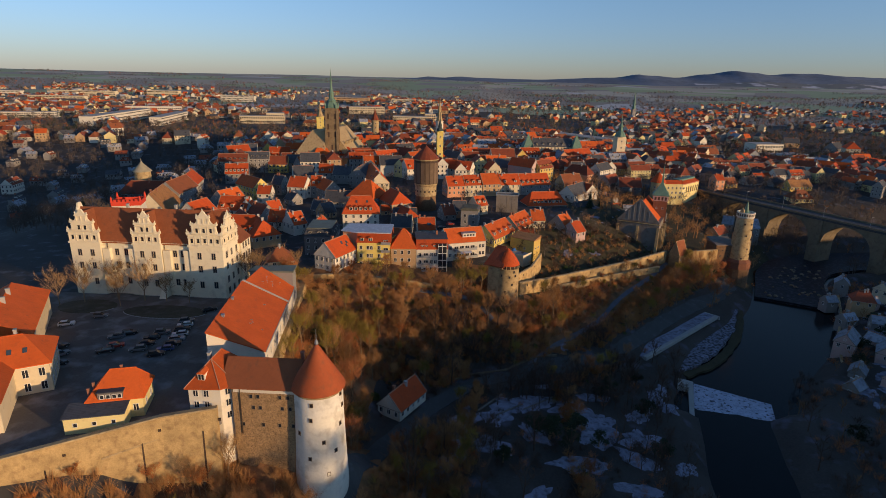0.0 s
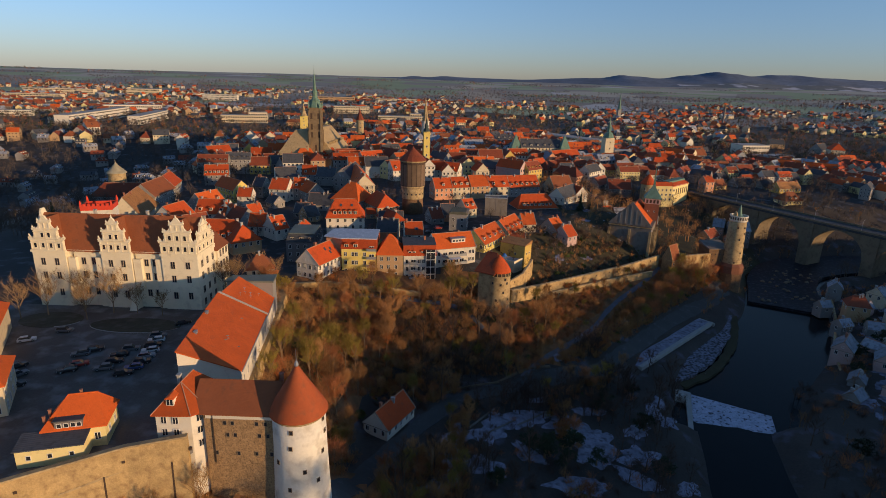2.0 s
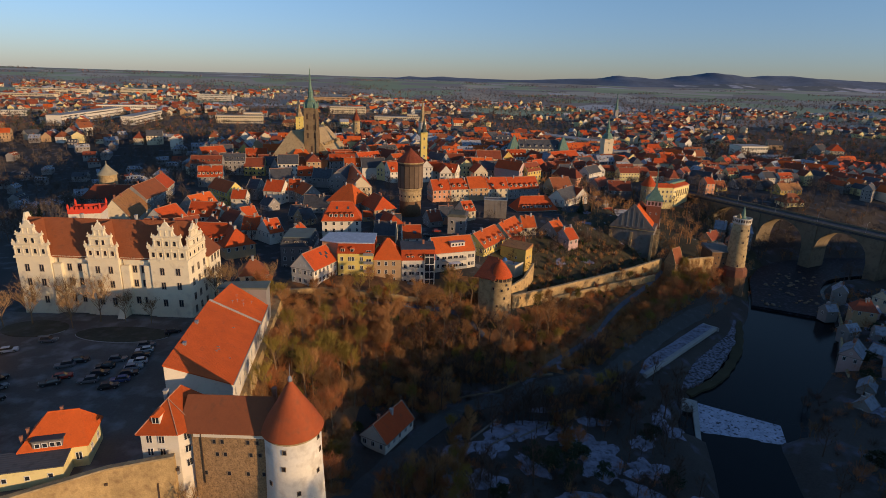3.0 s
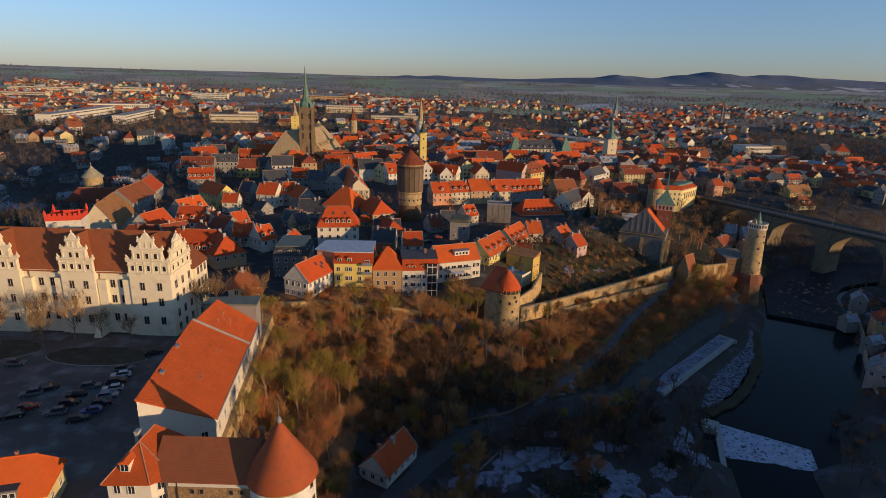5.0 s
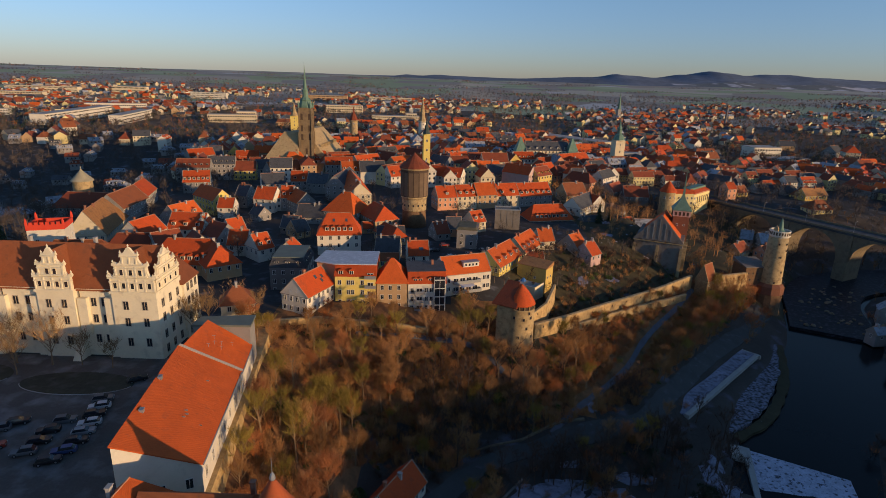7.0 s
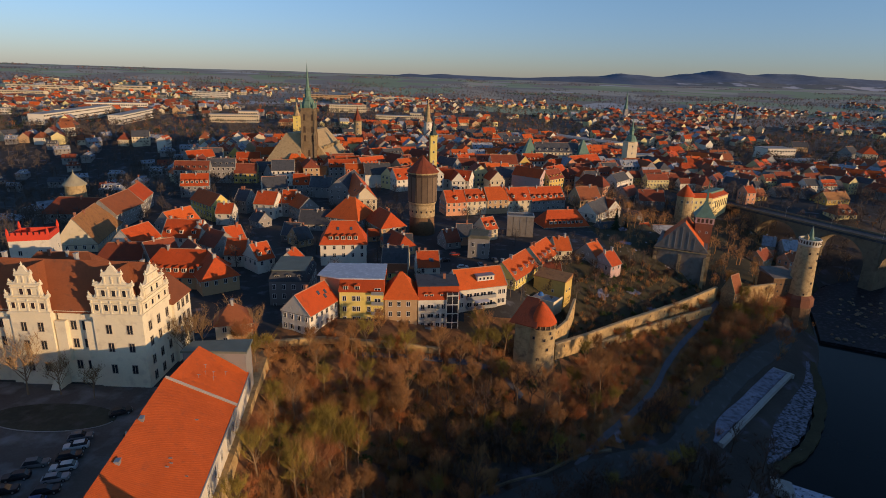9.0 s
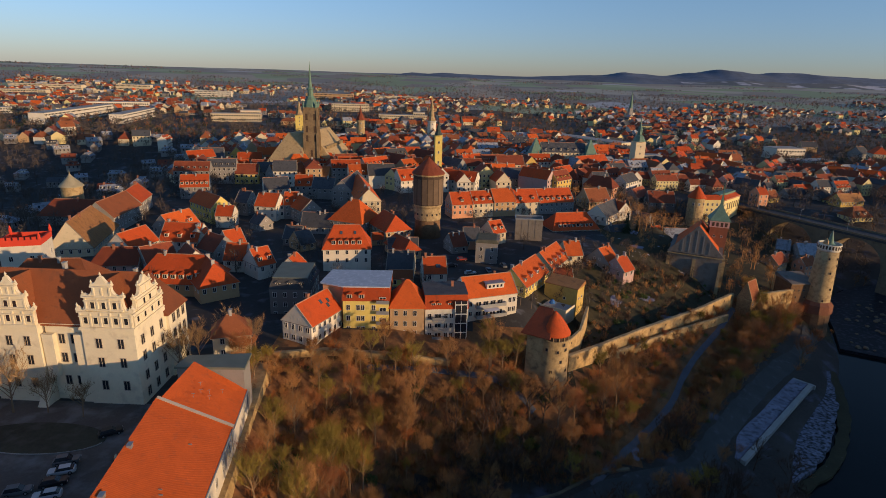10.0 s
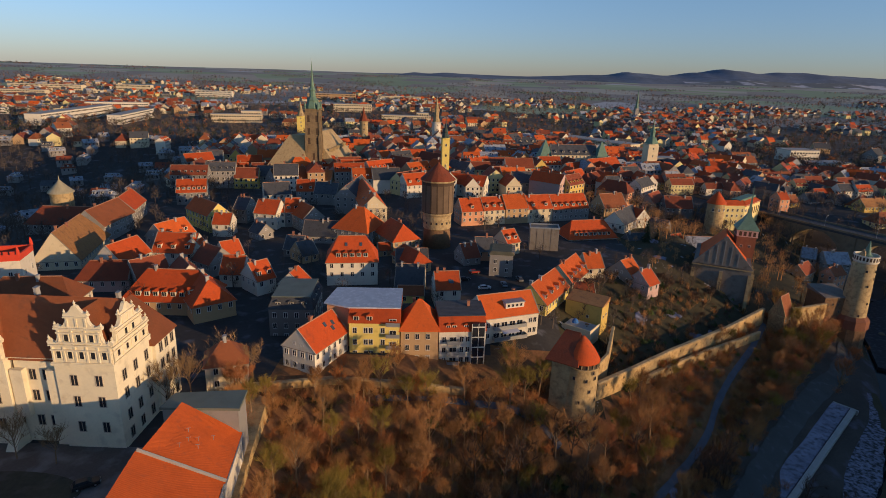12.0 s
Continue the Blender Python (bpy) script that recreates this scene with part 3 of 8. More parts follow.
def ribbon(name, pts, width, mat, lift, label, category, drape=True, close=0.0, worn=0.0):
    """A strip of paving along a line, a slab with real edges."""
    s = Shape()
    fine = []
    ends = [pts[0]] + list(pts) + [pts[-1]]
    for k in range(len(pts) - 1):
        a, b, c, d = ends[k:k + 4]
        n = max(2, int(math.hypot(c[0] - b[0], c[1] - b[1]) / 2.5))
        for i in range(n):
            f = i / n
            w = ((-f + 2 * f * f - f ** 3) / 2, (2 - 5 * f * f + 3 * f ** 3) / 2, (f + 4 * f * f - 3 * f ** 3) / 2, (f ** 3 - f * f) / 2)
            fine.append([sum(v * p[q] for v, p in zip(w, (a, b, c, d))) for q in range(len(b))])
    fine.append(list(pts[-1]))
    rings = []
    for i, p in enumerate(fine):
        a, b = fine[max(0, i - 1)], fine[min(len(fine) - 1, i + 1)]
        d = Vector((b[0] - a[0], b[1] - a[1])).normalized()
        wide = width / 2 * (1 + worn * noise.noise(Vector((p[0] * 0.21, p[1] * 0.21, 3))))
        nx, ny = -d.y * wide, d.x * wide
        if len(p) > 2:
            z0, z1, z2 = p[2], p[2], p[2]
        else:
            z0, z1, z2 = land(p[0] - nx, p[1] - ny), land(p[0], p[1]), land(p[0] + nx, p[1] + ny)
            z1 = max(z1, (z0 + z2) / 2)
        rings.append([(p[0] - nx, p[1] - ny, z0 - 1.5), (p[0] - nx, p[1] - ny, z0 + lift), (p[0], p[1], z1 + lift + 0.03), (p[0] + nx, p[1] + ny, z2 + lift), (p[0] + nx, p[1] + ny, z2 - 1.5)])
    for a, b in zip(rings, rings[1:]):
        for i in range(4):
            s.face([a[i], b[i], b[i + 1], a[i + 1]])
    s.face(rings[0])
    s.face(list(reversed(rings[-1])))
    return tagged(new(name, s.mesh(name, mat)), label, category, kind="structure")


ribbon("road", [(-31, 50), (-27, 95), (-24, 118), (-20.7, 130.5), (-13.1, 143.6), (-6.2, 155.1), (1.6, 164.6), (14.3, 174.8), (34.1, 181.6), (52, 190), (66, 206), (84, 226), (104, 246), (122, 262), (138, 282)], 5.6, LANE, 0.24, "narrow asphalt road along the valley floor", "road", worn=0.25)
ribbon("path", [(24, 181), (34, 190), (46, 203), (55.2, 214.9), (62.6, 227.1), (67.9, 234.5), (77.2, 246.5), (88.8, 260.4), (102.6, 278.6)], 1.7, PATH, 0.2, "frosted footpath climbing the slope below the town wall", "path", worn=0.3)
ribbon("slope_path", [(-34, 199), (-24, 201.5), (-15.9, 203), (-3.1, 204), (6, 202), (11, 197.5)], 1.4, PATH, 0.25, "frosted footpath along the upper slope", "path", worn=0.4)
ribbon("embankment", [(67, 200.8, 4.4), (71.2, 204.8, 4.4), (81, 214.3, 4.5), (91, 224, 4.6), (111.4, 243.8, 4.6)], 5.4, SHADE_BLUE_SNOW, 0.0, "snow-covered stone embankment beside the river", "embankment")
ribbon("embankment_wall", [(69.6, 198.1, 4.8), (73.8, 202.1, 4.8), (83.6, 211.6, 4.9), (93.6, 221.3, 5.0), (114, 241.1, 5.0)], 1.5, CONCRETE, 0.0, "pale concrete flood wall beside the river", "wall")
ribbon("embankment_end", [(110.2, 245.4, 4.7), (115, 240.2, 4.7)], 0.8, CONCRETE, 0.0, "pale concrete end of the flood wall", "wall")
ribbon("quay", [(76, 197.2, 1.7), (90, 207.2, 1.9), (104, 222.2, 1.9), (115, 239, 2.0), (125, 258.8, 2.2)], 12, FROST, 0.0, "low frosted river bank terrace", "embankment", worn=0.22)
ribbon("river_shallows", [(163, 270, 1.25), (172, 288, 1.3), (184, 312, 1.4), (206, 334, 1.5), (250, 346, 1.6), (330, 344, 1.6)], 33, RAPIDS, 0.0, "shallow rippled river above the upper weir", "river")
ribbon("road_kerb_wall", [(-2.5, 169), (6, 175.5), (14, 179.4), (24, 183.0), (34, 185.6)], 0.5, BRIDGE_STONE, 0.5, "low dark stone wall along the valley road", "wall")
ribbon("quay_edge", [(83, 192.5, 0.9), (97, 202, 1.0), (110.5, 217.5, 1.1), (122, 236, 1.2), (132, 258, 1.3)], 3.4, GARDEN, 0.0, "dark green river margin below the terrace", "embankment", worn=0.5)
court = Shape()
ring = [(-150, 56), (-122, 70.6), (-88, 87.1), (-73, 95.6), (-62, 100), (-52, 102.8), (-50, 108), (-54, 112), (-58, 121), (-62, 168), (-70, 171), (-140, 171), (-190, 150)]
court.solid([(x, y, 32.2) for x, y in ring], [(x, y, 33.72) for x, y in ring])
tagged(new("pavement", court.mesh("pavement", COURT)), "dark gravelled castle courtyard", "courtyard", kind="structure")


def oval(name, cx, cy, rx, ry, z, mat, label, category):
    s = Shape()
    ring = [(cx + rx * math.cos(2 * math.pi * i / 40), cy + ry * math.sin(2 * math.pi * i / 40)) for i in range(40)]
    s.solid([(x, y, z - 0.5) for x, y in ring], [(x, y, z) for x, y in ring])
    return tagged(new(name, s.mesh(name, mat)), label, category, kind="structure")


oval("lawn", -92, 158, 13, 5.0, 33.82, LAWN, "dark oval winter lawn in the courtyard", "lawn")
oval("lawn", -118, 160, 9, 5.5, 33.82, LAWN, "dark oval winter lawn under the courtyard trees", "lawn")
kerb = Shape()
for cx, cy, rx, ry, first in ((-92, 158, 13, 5.0, 21), (-118, 160, 9, 5.5, 33)):
    pts = [(cx + rx * math.cos(2 * math.pi * i / 40), cy + ry * math.sin(2 * math.pi * i / 40)) for i in range(first, 40)]
    for p, q in zip(pts, pts[1:]):
        kerb.tube((*p, 33.8), (*q, 33.8), 0.1, 0.1, 4)
tagged(new("kerb", kerb.mesh("kerb", CONCRETE)), "pale stone kerbs round the lawns", "kerb", kind="structure")

def snow_patch(cx, cy, rx, ry, turn, seed):
    """A thin draped patch of old snow with a ragged edge."""
    s = Shape()
    n, rings = 48, 6
    c, d = math.cos(radians(turn)), math.sin(radians(turn))
    for k in range(rings + 1):
        for i in range(n):
            a = 2 * math.pi * i / n
            f = k / rings * (0.78 + 0.5 * noise.noise(Vector((math.cos(a) * 1.7, math.sin(a) * 1.7, seed))) + 0.1 * noise.noise(Vector((math.cos(a) * 6, math.sin(a) * 6, seed + 9))))
            u, v = rx * f * math.cos(a), ry * f * math.sin(a)
            x, y = cx + u * c - v * d, cy + u * d + v * c
            s.v.append((x, y, land(x, y) + (0.16 if k < rings else -0.1)))
    for k in range(rings):
        for i in range(n):
            j = (i + 1) % n
            s.f.append((k * n + i, (k + 1) * n + i, (k + 1) * n + j, k * n + j))
            s.mi.append(0)
    tagged(new("snow_patch", s.mesh("snow_patch", SHADE_BLUE_SNOW)), "thin old snow on the valley floor, blued and dimmed for shade", "snow", kind="structure")


for i, (cx, cy, rx, ry, turn) in enumerate(((1.2, 147.9, 7.5, 4.6, 70), (-1, 128.8, 5.5, 3.4, 60), (14.9, 157, 9.4, 5.4, 65), (25, 163, 9, 3.6, 15), (40.2, 150, 14.5, 8, 75), (34, 131.7, 11, 5, 10), (53, 147, 8, 6, 30), (57, 160, 7, 4, 40), (44, 168, 8, 3, 10), (30, 172, 8, 2.2, 15), (66, 171, 3, 7, 10), (63, 135, 6, 3, 40), (70, 178, 3, 6, -15), (20, 118, 7, 3, 40), (48, 124, 8, 4, 0), (37, 191, 2.2, 3.2, 20))):
    snow_patch(cx, cy, rx, ry, turn, 11 + 3 * i)
for i, (x, y) in enumerate(((21.8, 158.6), (33.9, 160), (12, 151), (44, 153), (66.9, 169), (22, 144), (50, 137), (9, 136))):
    snow_patch(x, y, 8.5, 5, 25 + 20 * i, 310 + 5 * i)
for i, (x, y) in enumerate(((92, 318), (76, 331), (84, 300), (70, 306), (98, 338)), 1):
    snow_patch(x, y, 4.5, 2.6, 30 * i, 250 + 4 * i)
for i, (x, y) in enumerate(((63, 266), (68, 258), (74, 260), (48, 258))):
    snow_patch(x, y, 4.5, 2.4, 30 + 15 * i, 150 + 4 * i)
bank_rng = random.Random(17)
for i in range(60):
    f = bank_rng.random()
    x, y = 128 + 66 * f + bank_rng.uniform(4, 40), 172 + 112 * f + bank_rng.uniform(-14, 8)
    if -75 < along(STREAM, x, y)[0] < -19:
        snow_patch(x, y, bank_rng.uniform(3, 6.5), bank_rng.uniform(2, 3.6), bank_rng.uniform(20, 80), 70 + 2 * i)
ribbon("snow_track", [(-12, 104), (-9, 114), (-5, 124), (-1, 134), (1, 142), (4, 148), (10, 151)], 3.4, SHADE_BLUE_SNOW, 0.14, "snowy track winding over the valley floor", "path", worn=0.9)
for pts in (((5.5, 152), (13.5, 163)), ((11, 150.5), (19.5, 158.5)), ((20, 156), (30, 165)), ((-4, 137), (6, 141))):
    ribbon("terrace_wall", [(x, y) for x, y in pts], 0.45, CHURCH_WALL, 0.4, "low dark garden terrace wall on the valley floor", "wall")

# the weir, a sloping apron rimed with ice
weir = thing("weir", "sloping stone weir rimed with white ice across the river", "weir")
s = Shape()
n = 9
for i in range(n):
    for j in range(6):
        def spot(u, v):
            a, b = (84 + 21.5 * u, 186 - 12 * u), (77 + 25 * u, 165.5 - 3.5 * u)
            return (a[0] + (b[0] - a[0]) * v, a[1] + (b[1] - a[1]) * v, 1.1 - 1.5 * v + 0.22 * noise.noise(Vector((u * 9, v * 7, 3))))
        s.face([spot(i / n, (j + 1) / 6), spot((i + 1) / n, (j + 1) / 6), spot((i + 1) / n, j / 6), spot(i / n, j / 6)])
s.solid([(84, 186, -2), (77, 165.5, -2), (102, 162, -2), (105.5, 174, -2)], [(84, 186, 0.7), (77, 165.5, -0.7), (102, 162, -0.7), (105.5, 174, 0.7)])
part("apron", s, ICE, weir)
s = Shape().solid([(82.2, 187, -2), (75.4, 166, -2), (76.8, 165.4, -2), (83.8, 186.2, -2)], [(82.2, 187, 1.7), (75.4, 166, 0.6), (76.8, 165.4, 0.6), (83.8, 186.2, 1.7)])
part("side_wall", s, CONCRETE, weir, "grey stone side wall")
s = Shape().solid([(79, 188, -2), (77, 183, -2), (80.6, 181.5, -2), (82.4, 186.4, -2)], [(79, 188, 2.0), (77, 183, 2.0), (80.6, 181.5, 2.0), (82.4, 186.4, 2.0)])
part("sluice_pier", s, CONCRETE, weir, "grey stone sluice pier")


# ---- the castle ----
def gable_outline(b, h):
    half = [(1.0, 0), (1.0, 0.3), (1.08, 0.32), (1.1, 0.37), (1.02, 0.41), (0.94, 0.38), (0.88, 0.35), (0.8, 0.37), (0.74, 0.43), (0.72, 0.57), (0.8, 0.59), (0.8, 0.64), (0.7, 0.66), (0.56, 0.63), (0.46, 0.66), (0.38, 0.72), (0.36, 0.8), (0.42, 0.82), (0.38, 0.86), (0.24, 0.87), (0.14, 0.93), (0.08, 0.98)]
    return [(-x * b, z * h) for x, z in half] + [(0, h)] + [(x * b, z * h) for x, z in reversed(half)]


def scroll_gable(parent, m, b, h, cols):
    """A stepped gable with scrolls, cornices, pilasters, small windows and finials, facing -y at the pose m."""
    pts = gable_outline(b, h)
    s = Shape()
    s.face([(x, 0, z) for x, z in pts][::-1][::-1])
    s.face([(x, 0.7, z) for x, z in reversed(pts)])
    for i in range(len(pts)):
        j = (i + 1) % len(pts)
        s.face([(pts[j][0], 0, pts[j][1]), (pts[i][0], 0, pts[i][1]), (pts[i][0], 0.7, pts[i][1]), (pts[j][0], 0.7, pts[j][1])])
    g = part("gable", s, CASTLE_WALL, parent, "white Renaissance scroll gable", m)
    for z, k in ((0.0, 1.04), (0.225, 1.0), (0.31, 1.05), (0.36, 0.74), (0.53, 0.72), (0.6, 0.78), (0.8, 0.4)):
        part("cornice", Shape().box(-b * k, -0.28, z * h - 0.12, b * k, 0.0, z * h + 0.16), CASTLE_WALL, g)
    for z0, z1, k, n in ((0.02, 0.3, 0.95, cols + 1), (0.33, 0.57, 0.66, cols - 1), (0.64, 0.79, 0.3, 3)):
        for i in range(n):
            u = (i / (n - 1) * 2 - 1) * b * k
            part("pilaster", Shape().box(u - 0.16, -0.16, z0 * h, u + 0.16, 0.0, z1 * h), CASTLE_WALL, g)
    for z, k, n, w in ((0.08, 0.95, cols, WIN_GABLE), (0.38, 0.62, cols - 2, WIN_GABLE)):
        for i in range(n):
            u = ((i + 0.5) / n * 2 - 1) * b * k if n > 2 else (i * 2 - 1) * b * 0.2
            part("window", w, None, g, m=pose(u, 0, z * h))
    for x, z in ((-1.04, 0.39), (1.04, 0.39), (-0.76, 0.63), (0.76, 0.63), (-0.38, 0.84), (0.38, 0.84), (0, 0.99)):
        part("finial", FINIAL, None, g, m=pose(x * b, 0.3, z * h))


FINIAL = Shape().lathe([(0.24, -0.1), (0.26, 0.1), (0.14, 0.2), (0.26, 0.5), (0.1, 0.7), (0.05, 0.95)], 8).mesh("finial", CASTLE_WALL)


def castle():
    z0, ze, zr = 33.5, 51.6, 61.4
    ob = thing("castle", "white Renaissance palace with scroll gables and brown tiled roof", "castle", pose(0, 0, 0))
    part("wall", Shape().box(-127.8, 172.2, z0 - 3, -79, 183.5, ze), CASTLE_WALL, ob)
    part("roof", roof_shape(49, 11.6, ze, zr, 0, 0, 0.3, trim=False), ROOF["brown"], ob, m=pose(-103.4, 177.8, 0))
    for i, (x0, x1, cols) in enumerate(((-128.2, -118.2, 4), (-107.2, -98.2, 4), (-88.9, -77.9, 5))):
        part("projecting_bay", Shape().box(x0, 170.6, z0 - 3, x1, 172.4, ze - 0.05), CASTLE_WALL, ob)
        part("eaves_cornice", Shape().box(x0 - 0.3, 170.2, ze - 0.5, x1 + 0.3, 170.6, ze), CASTLE_WALL, ob)
        b = (x1 - x0) / 2
        scroll_gable(ob, pose((x0 + x1) / 2, 170.6, ze), b, 11.4 if i == 2 else 10.8, cols)
        s = Shape()
        s.face([(x0 + 0.5, 171.3, ze + 0.3), ((x0 + x1) / 2, 171.3, zr), ((x0 + x1) / 2, 178, zr), (x0 + 0.5, 178, ze + 0.3)][::-1])
        s.face([(x1 - 0.5, 171.3, ze + 0.3), ((x0 + x1) / 2, 171.3, zr), ((x0 + x1) / 2, 178, zr), (x1 - 0.5, 178, ze + 0.3)])
        s.face([(x0 + 0.5, 171.3, ze + 0.3), (x1 - 0.5, 171.3, ze + 0.3), (x1 - 0.5, 178, ze + 0.3), (x0 + 0.5, 178, ze + 0.3)][::-1])
        part("bay_roof", s, ROOF["brown"], ob)
        for z in (48.0, 43.6, 38.2):
            for u in (0.3, 0.72):
                part("window", WIN_CASTLE, None, ob, m=pose(x0 + (x1 - x0) * u, 170.6, z - 1.0))
    for x0, x1 in ((-118.2, -107.2), (-98.2, -88.9)):
        part("corner_oriel", Shape().box(x0 + 0.3, 171.0, z0 + 6, x0 + 2.6, 172.4, ze - 2.2), CASTLE_WALL, ob)
        part("corner_oriel", Shape().box(x1 - 2.2, 171.0, z0 - 1, x1, 172.4, ze - 2.0), CASTLE_WALL, ob)
        part("eaves_cornice", Shape().box(x0, 171.8, ze - 0.5, x1, 172.2, ze), CASTLE_WALL, ob)
        for z in (48.0, 43.6, 38.2):
            for u in (0.4, 0.68):
                part("window", WIN_CASTLE, None, ob, m=pose(x0 + (x1 - x0) * u, 172.2, z - 1.0))
    for x in (-116.6, -97.6, -78.6):
        part("downpipe", Shape().tube((x, 171.9, 34), (x, 171.9, ze - 0.6), 0.1, 0.1, 6), TIMBER, ob)
    # the end towards the valley, with its own gable, and the wing behind it
    part("end_wall", Shape().box(-79.2, 172.4, z0 - 3, -77.9, 183.6, ze - 0.03), CASTLE_WALL, ob)
    scroll_gable(ob, pose(-77.9, 177.0, ze, 0, 0, 90), 6.0, 9.8, 4)
    part("gable", Shape().solid([(-128.3, 172, ze), (-127.8, 172, ze), (-127.8, 183.5, ze), (-128.3, 183.5, ze)], [(-128.3, 177, zr + 1.6), (-127.8, 177, zr + 1.6), (-127.8, 178.4, zr + 1.6), (-128.3, 178.4, zr + 1.6)]), CASTLE_WALL, ob)
    part("rear_wing", Shape().box(-92, 183.5, z0 - 3, -77.2, 192, 49.4), CASTLE_WALL, ob)
    part("rear_wing_roof", roof_shape(9.5, 14.8, 49.4, 57, 0, 2, 0.3, trim=False), ROOF["brown"], ob, m=pose(-84.6, 187.6, 0, 0, 0, 90))
    for z in (48.0, 44.2, 39.6, 35.6):
        for y in (173.4, 177.2, 181.2):
            part("window", WIN_CASTLE, None, ob, m=pose(-77.9, y, z - 1.0, 0, 0, 90))
        for y in (185.6, 187.9, 190.3):
            part("window", WIN_CASTLE, None, ob, m=pose(-77.2, y, z - 1.4, 0, 0, 90))
    s = Shape().solid([(-99.4, 168.0, z0), (-97.2, 168.0, z0), (-97.2, 172, z0), (-99.4, 172, z0)], [(-99.0, 171.2, 38.5), (-97.6, 171.2, 38.5), (-97.6, 172, 38.5), (-99.0, 172, 38.5)])
    part("buttress", s, CASTLE_WALL, ob)
    for x, y in ((-112, 178.4), (-96, 179), (-86, 188)):
        part("chimney", CHIM_W, None, ob, m=pose(x, y, 61.6 if y < 185 else 57.4))
    return ob


castle()


# ---- the theatre hall on the edge of the court ----
def hall():
    ob = thing("hall", "white theatre hall with a large bright orange tiled single-pitch roof", "hall")
    zb = 30.5
    for a, b, c, d, hi, lo in (((-59.9, 118.3), (-48.6, 124.2), (-52.9, 155.2), (-64.5, 152.8), 47.0, 39.6), ((-64.3, 153.2), (-52.9, 155.7), (-54.9, 169.0), (-64.2, 167.4), 46.4, 39.3)):
        ring = [a, b, c, d]
        tops = [hi, lo, lo, hi]
        part("wall", Shape().solid([(x, y, zb) for x, y in ring], [(x, y, z - 0.35) for (x, y), z in zip(ring, tops)]), WALL["white"], ob)
        cx, cy = sum(p[0] for p in ring) / 4, sum(p[1] for p in ring) / 4
        big = [(cx + (x - cx) * 1.045, cy + (y - cy) * 1.012) for x, y in ring]
        part("roof", Shape().solid([(x, y, z - 0.28) for (x, y), z in zip(big, tops)], [(x, y, z) for (x, y), z in zip(big, tops)]), ROOF["orange"], ob, "bright orange tiled roof slope")
    part("fire_wall", Shape().tube((-64.7, 153.0, 47.1), (-52.4, 155.6, 39.8), 0.28, 0.28, 4), CONCRETE, ob)
    part("gutter", Shape().tube((-48.2, 124.1, 39.4), (-52.5, 155.2, 39.4), 0.14, 0.14, 6).tube((-52.5, 155.6, 39.1), (-54.6, 169.2, 39.1), 0.14, 0.14, 6), METAL, ob, "dark metal gutter")
    s = Shape()
    s.solid([(-69, 168, 44.2), (-54.6, 168.6, 44.2), (-55.4, 175, 44.2), (-68.4, 173, 44.2)], [(-69, 168, 44.7), (-54.6, 168.6, 44.7), (-55.4, 175, 44.7), (-68.4, 173, 44.7)])
    part("end_block_roof", s, GREENTIN, ob, "grey-green sheet metal flat roof")
    part("end_block", Shape().solid([(-68.6, 168.2, 31), (-55, 168.8, 31), (-55.8, 174.6, 31), (-68, 172.8, 31)], [(-68.6, 168.2, 44.2), (-55, 168.8, 44.2), (-55.8, 174.6, 44.2), (-68, 172.8, 44.2)]), WALL["grey"], ob)
    for i in range(7):
        f = (i + 0.5) / 7
        x, y = -48.6 + (-52.9 + 48.6) * f, 124.2 + 31 * f
        part("window", WIN_TALL, None, ob, m=pose(x + 0.02, y, 35.4, 0, 0, 98))
    for i in range(3):
        f = (i + 0.5) / 3
        x, y = -59.9 + 11.3 * f, 118.3 + 5.9 * f
        part("window", WIN_TALL, None, ob, m=pose(x, y, 35.2, 0, 0, 27.6))
    for f, g in ((0.28, 0.1), (0.6, 0.06)):
        x, y = -60.2 - 4.6 * f + 11.2 * g, 119 + 34 * f + 4 * g
        z = 47 - 7.4 * g
        part("vent", Shape().box(-0.32, -0.45, -0.4, 0.32, 0.45, 0.5).box(-0.4, -0.55, 0.5, 0.4, 0.55, 0.6), METAL, ob, "small metal roof vent", m=pose(x, y, z, 0, 0, 8))
    for f, g in ((0.2, 0.3), (0.35, 0.35), (0.5, 0.28), (0.42, 0.45), (0.3, 0.5), (0.55, 0.6)):
        x, y = -63.8 + 11 * g, 154.5 + 13 * f + 2 * g
        part("antenna", Shape().tube((0, 0, 0), (0, 0, 0.9), 0.05, 0.04, 4).tube((-0.35, 0, 0.8), (0.35, 0, 0.8), 0.04, 0.04, 4), METAL, ob, m=pose(x, y, 46.4 - 7.1 * g, 0, 0, 40 * f))
    for f, g in ((0.33, 0.56), (0.36, 0.58), (0.39, 0.55), (0.3, 0.8), (0.72, 0.62)):
        x, y = -59.9 - 4.6 * f + 11.4 * g, 118.8 + 34 * f + 4.6 * g
        part("snow_guard", Shape().box(-0.3, -0.05, 0, 0.3, 0.05, 0.22), METAL, ob, m=pose(x, y, 47 - 7.4 * g, 0, 0, 8))
    return ob


hall()

retaining = Shape()
ring = [(-49.4, 119), (-47.6, 124), (-51.8, 155.5), (-54.2, 171), (-57, 190), (-66, 195), (-70, 190), (-58, 168), (-60, 120)]
retaining.solid([(x + (1.4 if i < 5 else 0), y, 16) for i, (x, y) in enumerate(ring)], [(x, y, 33.4) for x, y in ring])
tagged(new("retaining_wall", retaining.mesh("retaining_wall", RAMPART)), "high tan rubble retaining wall under the hall", "wall", kind="structure")


